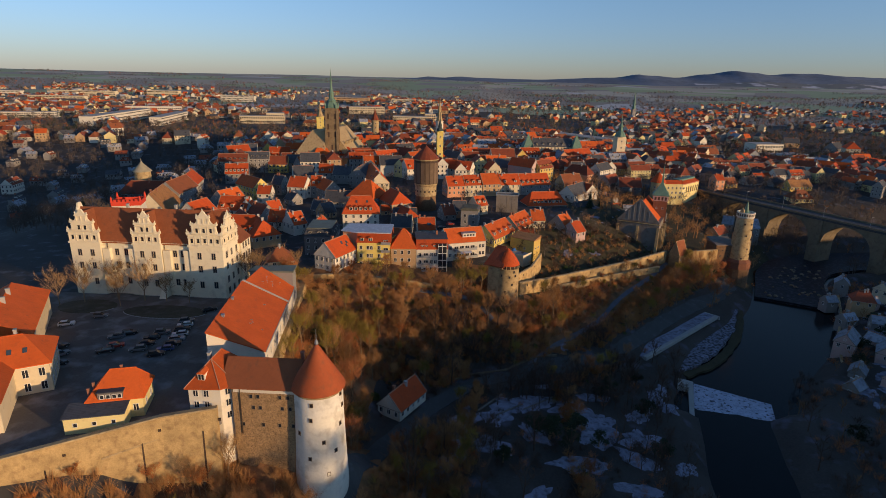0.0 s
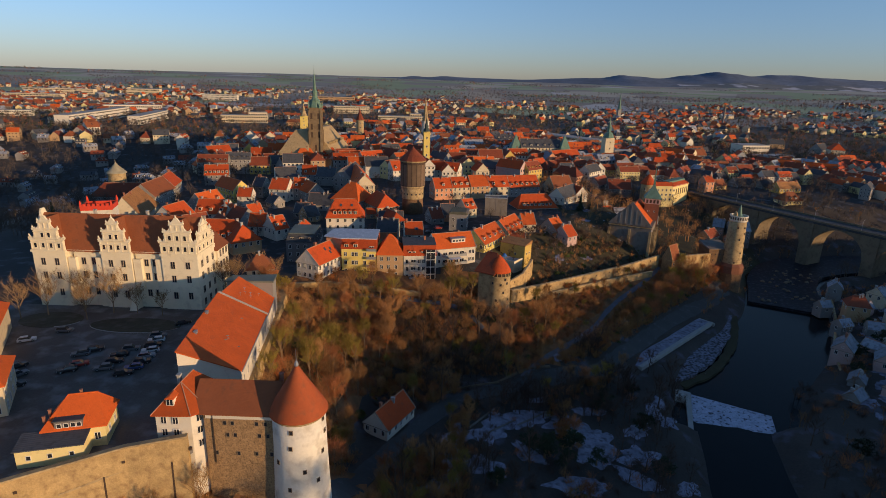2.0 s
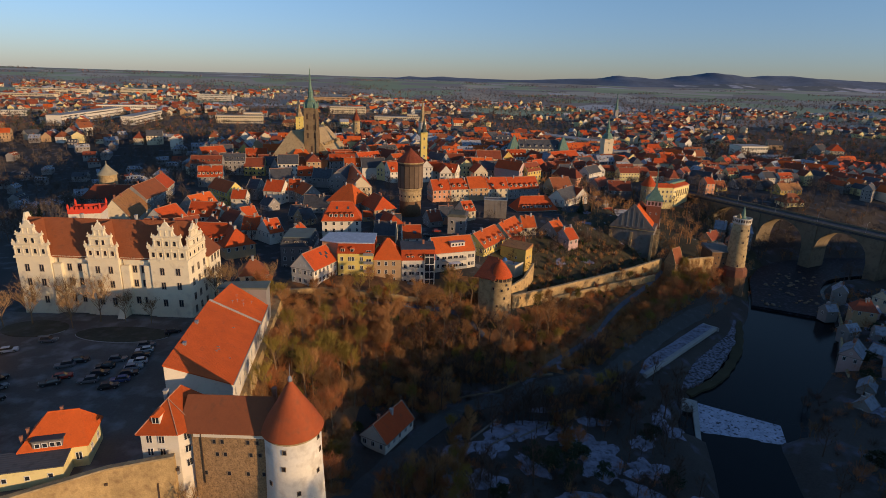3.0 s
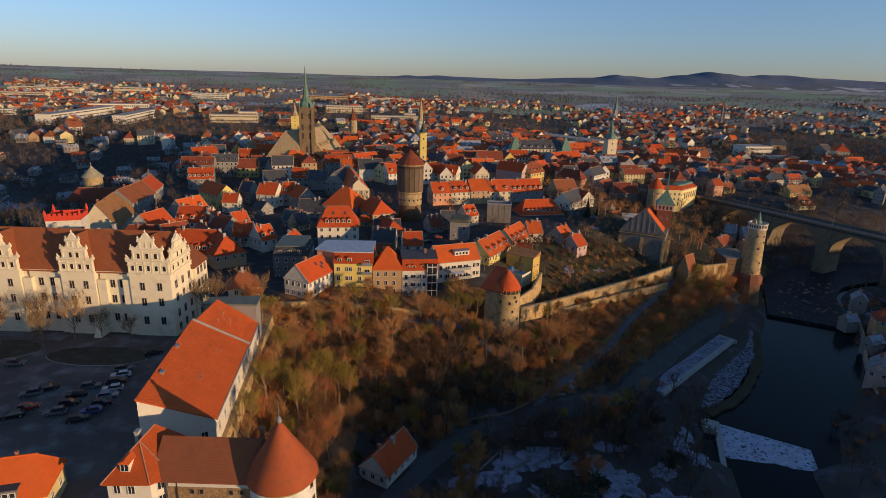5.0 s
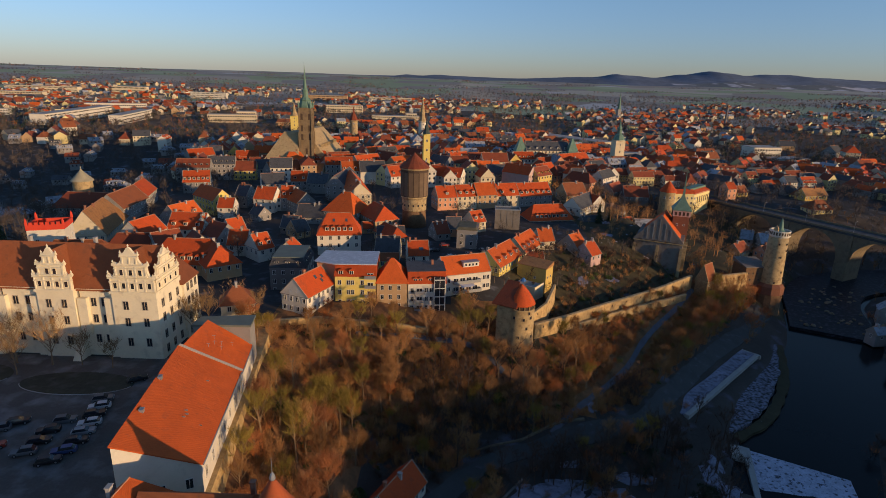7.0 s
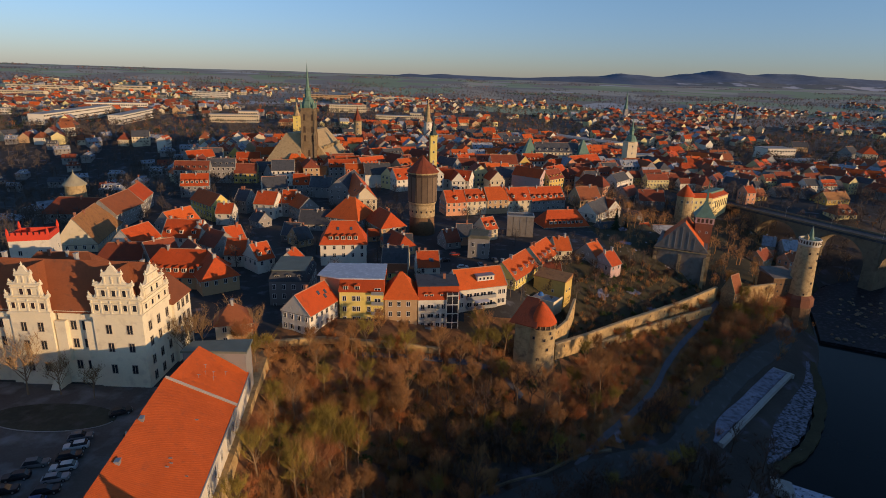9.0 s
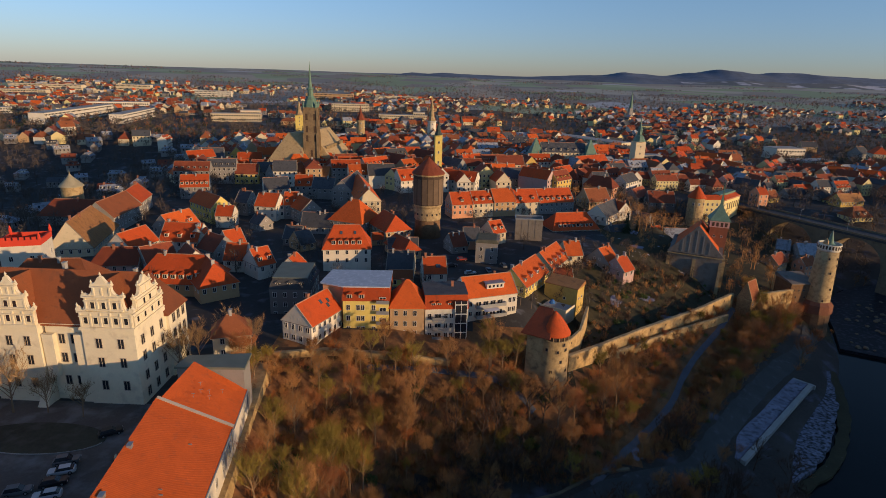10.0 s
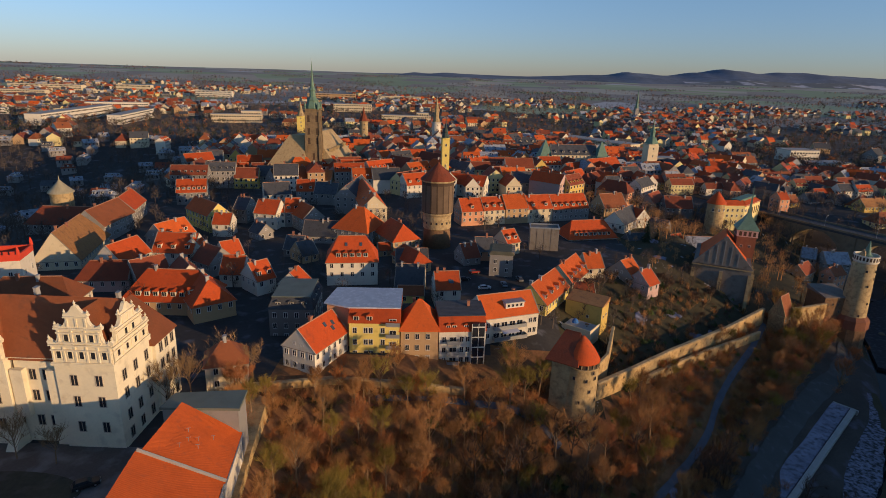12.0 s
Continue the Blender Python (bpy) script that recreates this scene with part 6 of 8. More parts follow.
def battlement_house():
    ob = thing("battlement_house", "white house with a bright red battlemented parapet", "house", pose(-143, 229, 33.5, 0, 0, 18))
    part("wall", Shape().box(-5.5, -5, -2, 5.5, 5, 17.5), WALL["white"], ob)
    red = material("red_parapet", (0.62, 0.06, 0.03), spread=0.15)
    for y0, y1, x0, x1 in ((-5.1, -4.6, -5.6, 5.6), (4.6, 5.1, -5.6, 5.6), (-4.6, 4.6, -5.6, -5.1), (-4.6, 4.6, 5.1, 5.6)):
        part("parapet", Shape().box(x0, y0, 17.5, x1, y1, 19.3), red, ob)
    for x in (-4, -2.4, -0.8, 0.8, 2.4, 4):
        part("merlon", Shape().box(x - 0.5, -5.1, 19.3, x + 0.5, -4.6, 20.2), red, ob)
    for x in (-5.35, 5.35):
        for y in (-4.85, 4.85):
            part("pinnacle", Shape().lathe([(0.5, 19.3), (0.45, 20.4), (0.08, 21.6)], 6, x, y), red, ob)
    part("roof", Shape().box(-5, -4.6, 17.4, 5, 4.6, 17.9), ROOF["brown"], ob)
    windows(ob, 11, 10, 17, 4, WIN, 3.4, 2, 3.6, "sew")
    house(-124, 214, 8, 22, 11, 51, 33.5, "brown", "cream", hip0=4, hip1=4, label="cream castle side range with a brown hipped roof")
    house(-68, 196, 20, 9, 8, 44, 33.5, "brown", "cream", hip0=3.5, hip1=3.5, label="small cream pavilion with a brown pyramid roof")


battlement_house()


def valley_house():
    h = house(-17.6, 151, 62, 14, 8, 16.2, 8.2, "red", "white", label="small pale house with red roof beside the valley road", pitch=2.2, drop=4.2)
    return h


valley_house()

# houses along the far bank
SHEDS = [(154, 215), (184, 253), (170, 240), (146, 194), (196, 245), (138, 183), (163, 205), (180, 222), (192, 230), (176, 263), (206, 270), (193, 282)]
house(154.5, 215, 48, 12, 7, 11.5, 4.0, "snow", "pink", label="pink riverside house with snow-dusted roof")
house(184, 253, -20, 9, 8, 15, 5.5, "dark", "tan", hip0=2.5, hip1=2.5, label="yellowish riverside house with dark red hipped roof")
house(170, 240, 20, 7, 5, 9, 4.5, "snow", "grey", label="grey garden house with snow-dusted roof")
house(146, 194, 50, 8, 5, 7.5, 3.5, "snow", "grey", label="low riverside shed with snowy roof")
house(196, 245, 60, 9, 7, 13, 6, "snow", "white", label="white riverside house with snow-dusted roof")
house(138, 183, 35, 7, 5, 7, 3.5, "snow", "grey", label="low grey riverside house with snowy roof")
house(163, 205, 55, 9, 6, 11, 5, "snow", "pink", label="pink riverside cottage with snow-dusted roof")
house(180, 222, 25, 8, 6, 11, 6, "snow", "white", label="white cottage with snow-dusted roof among gardens")
house(192, 230, 70, 8, 6, 12, 7, "dark", "grey", label="grey cottage with dark red roof among gardens")
house(176, 263, 10, 6, 5, 8.5, 4.5, "snow", "grey", label="garden shed with snow-covered roof")
house(206, 270, 35, 9, 7, 14, 7, "snow", "cream", label="cream cottage with snowy roof near the bridge")
house(193, 282, 60, 8, 6, 12, 6, "snow", "grey", label="grey cottage with snowy roof beside the river")
stone_wall([(139, 188, 2.4), (148, 206, 2.6), (160, 228, 2.8), (178, 256, 3.0), (190, 278, 3.0)], 5, 0.8, CONCRETE, "pale river wall along the gardens")

shed_rng = random.Random(90)
for i in range(48):
    f = shed_rng.random()
    x, y = 148 + 52 * f + shed_rng.uniform(2, 34), 182 + 96 * f + shed_rng.uniform(-8, 8)
    if any((x - a) ** 2 + (y - b) ** 2 < 70 for a, b in SHEDS) or abs(along(STREAM, x, y)[0]) < 20:
        continue
    SHEDS.append((x, y))
    g = land(x, y)
    house(x, y, shed_rng.choice((25, 55, 115, -20)) + shed_rng.uniform(-8, 8), shed_rng.uniform(5, 9), shed_rng.uniform(4, 6), g + shed_rng.uniform(4.2, 6.5), g, shed_rng.choice(("snow", "snow", "snow", "slate")), shed_rng.choice(("grey", "dark", "tan", "pink")), label="small riverside garden house with a snow-dusted roof", pitch=3.2, chimneys=shed_rng.randrange(2), gable_win=False)


def arcade_building():
    ob = thing("school_building", "long yellow building with tall windows and low green-red roof", "building", pose(158.8, 407.8, 26, 0, 0, 45))
    part("wall", Shape().box(-12.5, 0, -8, 12.5, 11, 10.6), WALL["pale"], ob)
    part("cornice", Shape().box(-12.8, -0.3, 10.3, 12.8, 0, 10.8), WALL["cream"], ob)
    part("roof", roof_shape(25, 11, 10.6, 13.2, 0, 0, 0.4), ROOF["red"], ob, m=pose(0, 5.5, 0))
    part("roof_cap", Shape().box(-12.2, 3.0, 12.4, 12.2, 8.0, 13.6), COPPER, ob, "flat green copper ridge")
    for x in (-6.0, -2.6, 0.8, 4.2, 7.6, 10.6):
        part("tall_window", BELFRY, None, ob, m=pose(x, 0, 4.6))
    for x in (-11, -8.8):
        for z in (3.6, 7.0):
            part("window", WIN, None, ob, m=pose(x, 0, z))
    w = thing("house", "cream wing with two rows of windows beside a yellow hall", "house", pose(142.6, 401.4, 26, 0, 0, 6), group="old town houses")
    part("wall", Shape().box(-7.3, -3.2, -8, 7.3, 3.2, 11.2), WALL["pale"], w)
    part("roof", roof_shape(14.6, 6.4, 11.2, 13, 2, 0, 0.4), ROOF["red"], w)
    windows(w, 14.6, 6.4, 11.2, 3, WIN, 2.3, 1, 3.2, "sew")
    r = thing("round_bastion", "round brown bastion with red conical roof", "tower", pose(131.2, 394, 22))
    part("wall", Shape().lathe([(4.9, -8), (4.6, 17.2)], 24), STONE, r)
    part("roof", Shape().lathe([(5.2, 17), (5.1, 17.4), (2.6, 20.8), (0.3, 23.6)], 24), ROOF["red"], r)
    for a in (-40, 0, 40):
        t = radians(a - 90)
        part("window", WIN, None, r, m=pose(4.65 * math.cos(t), 4.65 * math.sin(t), 13, 0, 0, a))
    house(184.6, 426.5, 18, 7.5, 8, 40.5, 27, "red", "salmon", label="salmon corner house with red roof at the bridge head")
    n = thing("ruin_tower", "round stone tower with pale conical roof", "tower", pose(-194.5, 329, 30))
    part("wall", Shape().lathe([(4.8, -20), (4.6, 17.6)], 24), STONE, n)
    part("roof", Shape().lathe([(5.4, 17.3), (5.3, 17.7), (3.2, 19.8), (1.1, 22.0), (0.25, 23.2), (0.08, 25)], 24), material("pale_tile", (0.34, 0.3, 0.2), spread=0.3), n)


arcade_building()


def slab_block(x, y, z, rot, L, W, H, mat, label, bands=3, win=True):
    """A long modern block with bands of windows, each band split into panes."""
    ob = thing("apartment_block", label, "building", pose(x, y, z, 0, 0, rot), group="far blocks")
    part("wall", Shape().box(-L / 2, -W / 2, -4, L / 2, W / 2, H), mat, ob)
    part("roof", Shape().box(-L / 2 - 0.3, -W / 2 - 0.3, H, L / 2 + 0.3, W / 2 + 0.3, H + 0.5), CONCRETE, ob)
    for i in range(bands):
        s = Shape()
        n = int(L / 3.2)
        zz = H * (i + 0.35) / bands
        for k in range(n):
            u = (k + 0.5 - n / 2) * L / n
            s.box(u - 1.0, -W / 2 - 0.08, zz, u + 1.0, -W / 2, zz + H / bands * 0.34)
        b = part("window_band", s, GLASS, ob, "band of dark windows")
        b["kind"] = "stuff"
    return ob


slab_block(-316, 872, 26, 14, 66, 14, 16, WALL["cream"], "long cream office block with window bands")
slab_block(-300, 884, 26, 14, 26, 14, 20, WALL["cream"], "cream stair block of the office building")
slab_block(-518, 835, 27, 98, 190, 18, 18, WALL["white"], "long white school block in low sun", 4)
slab_block(-446, 845, 27, 101, 130, 16, 16, WALL["white"], "white laboratory block in low sun", 4)
slab_block(-560, 1010, 25, 20, 90, 15, 19, WALL["white"], "white office block with rows of windows")
slab_block(-690, 880, 27, 20, 80, 16, 12, WALL["white"], "long low white hall")
slab_block(-980, 1350, 26, 5, 130, 18, 17, WALL["cream"], "large cream administrative block")
slab_block(-1100, 1620, 28, 3, 190, 20, 18, WALL["cream"], "long pale factory range on the outskirts")
slab_block(-880, 1650, 28, 3, 90, 20, 22, WALL["cream"], "pale tall factory building on the outskirts")
slab_block(-1250, 1500, 28, 8, 120, 20, 18, WALL["white"], "white slab block on the outskirts")
slab_block(-330, 1560, 30, 2, 120, 14, 16, WALL["tan"], "tan slab apartment block on the outskirts")
slab_block(-160, 1580, 30, 2, 110, 14, 14, WALL["cream"], "cream slab apartment block on the outskirts")
slab_block(-620, 1540, 30, 2, 90, 14, 15, WALL["white"], "white slab apartment block on the outskirts")
slab_block(-90, 960, 28, 3, 74, 15, 13, WALL["cream"], "cream school block with window bands")
slab_block(-66, 968, 28, 3, 18, 15, 17, WALL["cream"], "cream stair block of the school")
slab_block(-210, 1180, 28, 5, 70, 16, 15, WALL["cream"], "long cream barracks in low sun")
slab_block(346, 690, 22, 10, 34, 22, 16, WALL["white"], "white box-shaped modern hall")
slab_block(342, 632, 20, 16, 42, 18, 13, WALL["white"], "white modern block with flat roof")
slab_block(134, 742, 29, -52, 130, 22, 8.5, WALL["cream"], "long low pale market hall roof")
slab_block(158, 560, 24, 5, 16, 12, 18, WALL["grey"], "glazed modern block beside the gate tower", 4)


# ---- houses of the old town, one call each ----
house(-89.7, 236.0, -52, 16.1, 12, 44.5, land(-90, 236), "red", "tan", hip1=4, dormers=1)
house(-100.7, 239.3, 0, 25.1, 15, 45, land(-101, 239), "red", "tan", hip0=5, hip1=5, dormers=7)
house(-18.2, 249.2, 10, 8.0, 9, 44, land(-18, 249), "red", "white", dormers=0, sky=2)
house(-29.4, 249.4, 4, 8.4, 4.4, 38.6, 31, "brown", "yellow", chimneys=0, label="small yellow garden pavilion under a flat brown roof")
house(-67.5, 251.5, 83, 7.3, 8, 42, land(-67, 251), "red", "white")
house(-129.1, 252.4, 9, 15.9, 10, 42.5, land(-129, 252), "dark", "pink", hip0=3)
house(-104.0, 253.8, -51, 11.8, 8, 43, land(-104, 254), "dark", "white")
house(-80.2, 254.2, 48, 7.0, 10, 43.5, land(-80, 254), "red", "white", dormers=2)
house(-117.4, 255.5, 47, 11.0, 10, 43, land(-117, 256), "dark", "grey")
house(-90.0, 260.6, 2, 7.8, 10, 43, land(-90, 261), "red", "white")
house(28.6, 264.0, 6, 8.0, 9, 36.5, land(29, 264), "dark", "ochre")
house(-133.7, 269.8, 76, 14.3, 11, 44, land(-134, 270), "red", "white")
house(-101.9, 270.8, -33, 10.7, 10, 43, land(-102, 271), "dark", "grey")
house(-97.3, 274.4, 44, 7.0, 9, 44, land(-97, 274), "red", "white")
house(53.7, 275.9, 40, 7.0, 9, 38, land(54, 276), "red", "pink")
house(35.1, 281.2, 14, 7.0, 9, 42, land(35, 281), "orange", "cream")
house(48.3, 281.4, 43, 7.8, 11, 40, land(48, 281), "orange", "grey")
house(-119.1, 281.9, -1, 15.5, 12, 44, land(-119, 282), "red", "white", dormers=3)
house(-160.0, 282.3, -75, 34.0, 15, 47, land(-160, 282), "ochre", "cream", hip0=6, drop=10)
house(-31.8, 282.8, -55, 15.4, 8, 41, land(-32, 283), "red", "tan", hip0=2, hip1=2)
house(-31.9, 285.2, 7, 12.2, 9, 40, land(-32, 285), "slate", "dark")
house(-73.5, 287.1, 45, 7.0, 9, 41, land(-74, 287), "slate", "tan")
house(-10.4, 291.2, 25, 7.0, 9, 41, land(-10, 291), "dark", "grey")
house(-128.8, 295.1, 67, 14.5, 11, 45, land(-129, 295), "orange", "grey", dormers=2)
house(-4.0, 297.3, 7, 7.0, 9, 42, land(-4, 297), "slate", "salmon")
house(-39.6, 306.3, -59, 18.1, 12, 45, land(-40, 306), "red", "tan", hip0=3, hip1=3)
house(6.2, 306.5, 34, 7.0, 9, 43, land(6, 307), "red", "cream", dormers=2)
house(-164.8, 310.7, -87, 25.8, 13, 47, land(-165, 311), "brown", "grey")
house(-72.6, 314.3, 0, 14.6, 11, 42, land(-73, 314), "slate", "grey")
house(-56.6, 315.0, -22, 17.0, 16, 48.6, 33.5, "orange", "grey", hip0=7, hip1=6, drop=8.5, chimneys=1)
house(-185.1, 315.9, 3, 27.7, 13, 44, land(-185, 316), "dark", "grey", hip0=5)
house(-116.3, 317.9, 1, 7.9, 8, 43, land(-116, 318), "red", "white")
house(-128.5, 329.5, -41, 21.7, 10, 46, land(-128, 330), "orange", "yellow")
house(-83.5, 332.0, -52, 14.7, 10, 45, land(-84, 332), "orange", "grey")
house(-101.1, 334.2, -10, 11.0, 11, 46, land(-101, 334), "red", "white")
house(45.9, 335.4, 15, 24.1, 14, 41, land(46, 335), "red", "tan", hip0=4, hip1=4, dormers=8)
house(-170.7, 338.0, -76, 20.8, 12, 46, land(-171, 338), "red", "grey")
house(-91.6, 338.8, 9, 7.0, 11, 46, land(-92, 339), "red", "grey", dormers=2)
house(67.5, 354.4, 54, 23.6, 11, 43, land(68, 354), "slate", "white")
house(76.6, 359.8, -63, 7.8, 9, 42, land(77, 360), "red", "white")
house(-156.3, 376.7, 17, 15.1, 12, 46, land(-156, 377), "red", "grey", dormers=6)
house(-69.9, 378.1, 85, 34.0, 11, 48, land(-70, 378), "slate", "grey")
house(-112.4, 380.9, 24, 13.9, 11, 45, land(-112, 381), "slate", "white")
house(68.9, 385.3, 21, 14.6, 13, 44, land(69, 385), "brown", "tan")
house(-85.5, 385.7, -5, 12.7, 11, 45, land(-86, 386), "slate", "grey")
house(-97.6, 386.6, 10, 10.0, 11, 46, land(-98, 387), "red", "grey", dormers=2)
house(236.4, 409.5, 12, 14.5, 11, 33.5, land(237, 410), "brown", "pale", hip0=4, hip1=4, dormers=2)
house(-39.6, 413.3, 32, 16.6, 12, 47, land(-40, 413), "red", "white", dormers=3)
house(-7.1, 420.5, -21, 22.5, 11, 46, land(-7, 421), "red", "white", dormers=3)
house(-180.9, 421.0, 41, 20.1, 10, 44, land(-181, 421), "orange", "cream", hip0=3)
house(-118.4, 423.6, 45, 23.0, 13, 46, land(-118, 424), "brown", "grey")
house(81.0, 425.5, 11, 10.3, 9, 47, land(81, 426), "slate", "salmon")
house(99.3, 428.8, 50, 18.3, 9, 46, land(99, 429), "slate", "white")
house(-99.7, 430.9, -4, 16.2, 11, 44, land(-100, 431), "ochre", "cream")
house(27.5, 431.6, 11, 17.2, 12, 47, land(28, 432), "slate", "grey")
house(-161.1, 436.9, 32, 27.4, 11, 45, land(-161, 437), "red", "grey")
house(251.6, 441.6, 17, 20.0, 9, 35.5, land(252, 441), "ochre", "ochre")
house(202.2, 447.2, 21, 10.3, 9, 35, land(202, 447), "brown", "ochre")
house(14.0, 447.8, 21, 14.9, 11, 47, land(14, 448), "red", "cream", dormers=2)
house(-41.4, 450.0, 33, 13.6, 12, 48, land(-41, 450), "orange", "grey")
house(252.5, 452.6, 44, 18.0, 12, 35, land(252, 453), "brown", "yellow", hip0=3, hip1=3)
house(-80.6, 452.7, 19, 21.3, 13, 48, land(-81, 453), "red", "white")
house(-59.8, 458.6, 13, 21.9, 13, 48, land(-60, 459), "red", "white")
house(245.3, 462.7, 36, 18.0, 10, 34, land(245, 463), "slate", "grey")
house(228.4, 464.1, 22, 18.0, 10, 34, land(228, 464), "slate", "grey")
house(216.9, 476.1, 40, 18.0, 9, 36, land(217, 476), "slate", "cream", hip0=2)
house(0.5, 476.2, 33, 16.3, 12, 49, land(1, 476), "red", "grey")
house(104.6, 477.4, 56, 34.0, 11, 46, land(105, 477), "dark", "cream")
house(271.5, 483.0, 25, 18.0, 11, 35, land(272, 483), "slate", "white")
house(71.0, 486.7, 42, 26.5, 11, 46, land(71, 487), "red", "cream")
house(308.8, 500.4, 21, 18.0, 10, 35, land(309, 500), "snow", "white")
house(207.2, 500.7, 53, 18.0, 10, 38, land(207, 501), "brown", "grey")
house(93.8, 506.0, 35, 30.8, 12, 47, land(94, 506), "red", "grey")
house(300, 534, -32, 26, 12, 41, land(300, 534), "orange", "cream", dormers=4)
house(323.5, 519.2, -32, 26, 12, 40.4, land(324, 519), "orange", "white", dormers=4)
house(269.6, 518.8, 48, 18.0, 10, 37, land(270, 519), "brown", "cream")
house(235.4, 519.6, 11, 13.0, 10, 38, land(235, 520), "brown", "cream")
house(268.4, 535.4, 32, 16.9, 10, 37, land(268, 535), "red", "white")
house(207.3, 539.9, -43, 7.9, 10, 42, land(207, 540), "red", "cream")
house(198.8, 546.5, -1, 14.4, 11, 42, land(199, 546), "red", "white")
house(356.5, 556.5, 83, 18.0, 11, 36, land(356, 556), "red", "cream")
house(339.5, 562.7, -89, 18.0, 12, 37, land(340, 563), "red", "salmon", dormers=3)
house(326.5, 579.8, 23, 18.0, 12, 38, land(326, 580), "red", "white", dormers=3)
house(297.3, 611.9, 76, 18.0, 11, 39, land(297, 612), "red", "white")
house(434.9, 672.9, 74, 18.0, 14, 44, land(435, 673), "red", "cream", hip0=4, hip1=4)
house(431.1, 697.0, 34, 18.0, 14, 41, land(431, 697), "slate", "grey")
house(419.7, 770.4, -6, 18.0, 12, 38, land(420, 770), "slate", "tan")

# houses filling the yards between the streets
house(-96.8, 336.8, 22, 5.1, 8, 44.5, 33.5, "red", "white")
house(-115.6, 342.2, -13, 6.9, 10, 45, 33.5, "slate", "grey")
house(-43.8, 296.8, 16, 5.2, 5, 38.5, 33.5, "red", "tan", chimneys=0)
house(-30.2, 257.9, -1, 9.4, 12, 43, 33.2, "slate", "cream")
house(68.9, 334.4, 21, 12.0, 12, 36, 30, "slate", "dark")
house(117.1, 414.1, -2, 16.2, 12, 38, 30, "dark", "dark")
house(102.2, 344.6, -1, 13.4, 9, 32.5, 27.5, "snow", "grey", chimneys=0)
house(91.3, 346.0, 31, 7.4, 6, 33, 28, "red", "tan", chimneys=0)
house(169.4, 364.8, -29, 6.8, 9, 23, 12, "snow", "grey")
house(178.7, 359.1, -2, 12.2, 10, 23, 11, "snow", "grey")
house(154.3, 344.4, 40, 12.4, 8, 21, 9, "dark", "tan")
house(169.5, 343.8, 26, 9.7, 7, 20, 9, "brown", "salmon")
house(92.2, 371.1, -43, 10.8, 8, 34, 30, "slate", "grey")
house(-78.3, 294.0, -6, 7.4, 9, 41, 33.5, "slate", "dark")
house(-112.5, 281.2, 84, 5.0, 8, 43, 33.5, "red", "white")
house(-99.3, 314.6, -39, 7.8, 7, 40, 33.5, "slate", "grey")
house(-60.0, 362.5, -74, 46, 12, 48, 33.5, "orange", "cream", sky=3)

# a closed row of fronts above the yards
house(-8.6, 352, 20, 11.6, 11, 46, 33.5, "red", "salmon", dormers=1, pitch=2.2, storey=2.9)
house(2.2, 355.9, 20, 11.6, 11, 46.2, 33.5, "red", "cream", dormers=3, pitch=2.2, storey=2.9)
house(13.3, 359.9, 20, 12.2, 12, 47, 33.5, "orange", "tan", storey=2.9)
house(25.5, 364.4, 20, 14.2, 12, 46.2, 33, "red", "cream", dormers=2, storey=2.9)
house(41.9, 370.4, 20, 21, 13, 46, 32.5, "red", "grey", dormers=6, storey=2.9)


# ---- the rest of the town ----
def taken():
    """Middle and half length of every building that stands already."""
    spots = []
    for ob in list(scene.objects):
        if ob.parent is None and "category" in ob and ob["category"] in ("house", "tower", "church", "building", "castle", "hall", "terrace"):
            pts = [ob.matrix_world @ (c.matrix_local @ v.co) for c in ob.children if c.name.startswith(("wall", "roof", "nave", "west", "shaft", "rear", "choir")) for v in c.data.vertices]
            if not pts:
                continue
            xs, ys = [p.x for p in pts], [p.y for p in pts]
            spots.append(((min(xs) + max(xs)) / 2, (min(ys) + max(ys)) / 2, max(6.5, 0.46 * max(max(xs) - min(xs), max(ys) - min(ys)))))
    return spots


def plain_house_meshes(L, W, eave, top, wall, roof, hip):
    w = wall_shape(L, W, eave, hip, hip, top).mesh("wall", WALL[wall])
    r = roof_shape(L, W, eave, top, hip, hip, 0.4).mesh("roof", ROOF[roof], FASCIA, RIDGE, WALL[wall])
    s = Shape()
    for side, run, off in ((0, L, W / 2), (90, W, L / 2), (-90, W, L / 2)):
        n, floors = int(run / 2.8), max(1, int(eave / 3.1))
        m = pose(0, 0, 0, 0, 0, side)
        for f in range(floors):
            for i in range(n):
                u, z = (i + 0.5 - n / 2) * run / n, eave - (floors - f) * 3.1 + 0.9
                k = len(s.v)
                s.box(u - 0.5, -off - 0.06, z, u + 0.5, -off, z + 1.4, 0)
                s.box(u - 0.62, -off - 0.04, z - 0.12, u + 0.62, -off + 0.02, z + 1.52, 1)
                s.v[k:] = [tuple(m @ Vector(p)) for p in s.v[k:]]
    d = Shape()
    n = int(L / 3.4)
    slope = (top - eave) / (W / 2)
    for i in range(n):
        u, v, zb = (i + 0.5 - n / 2) * (L - hip * 1.6) / n, -W / 2 + 1.0, eave + slope
        d.box(u - 0.7, v, zb - 0.3, u + 0.7, v + 2.2, zb + 1.3, 0)
        d.box(u - 0.85, v - 0.2, zb + 1.3, u + 0.85, v + 2.6, zb + 1.5, 1)
        d.box(u - 0.45, v - 0.05, zb + 0.2, u + 0.45, v, zb + 1.1, 2)
    return w, r, s.mesh("glazing", GLASS, FRAME), top, d.mesh("dormer_strip", WALL[wall], ROOF[roof], GLASS)


REST = []
low_rng = random.Random(83)
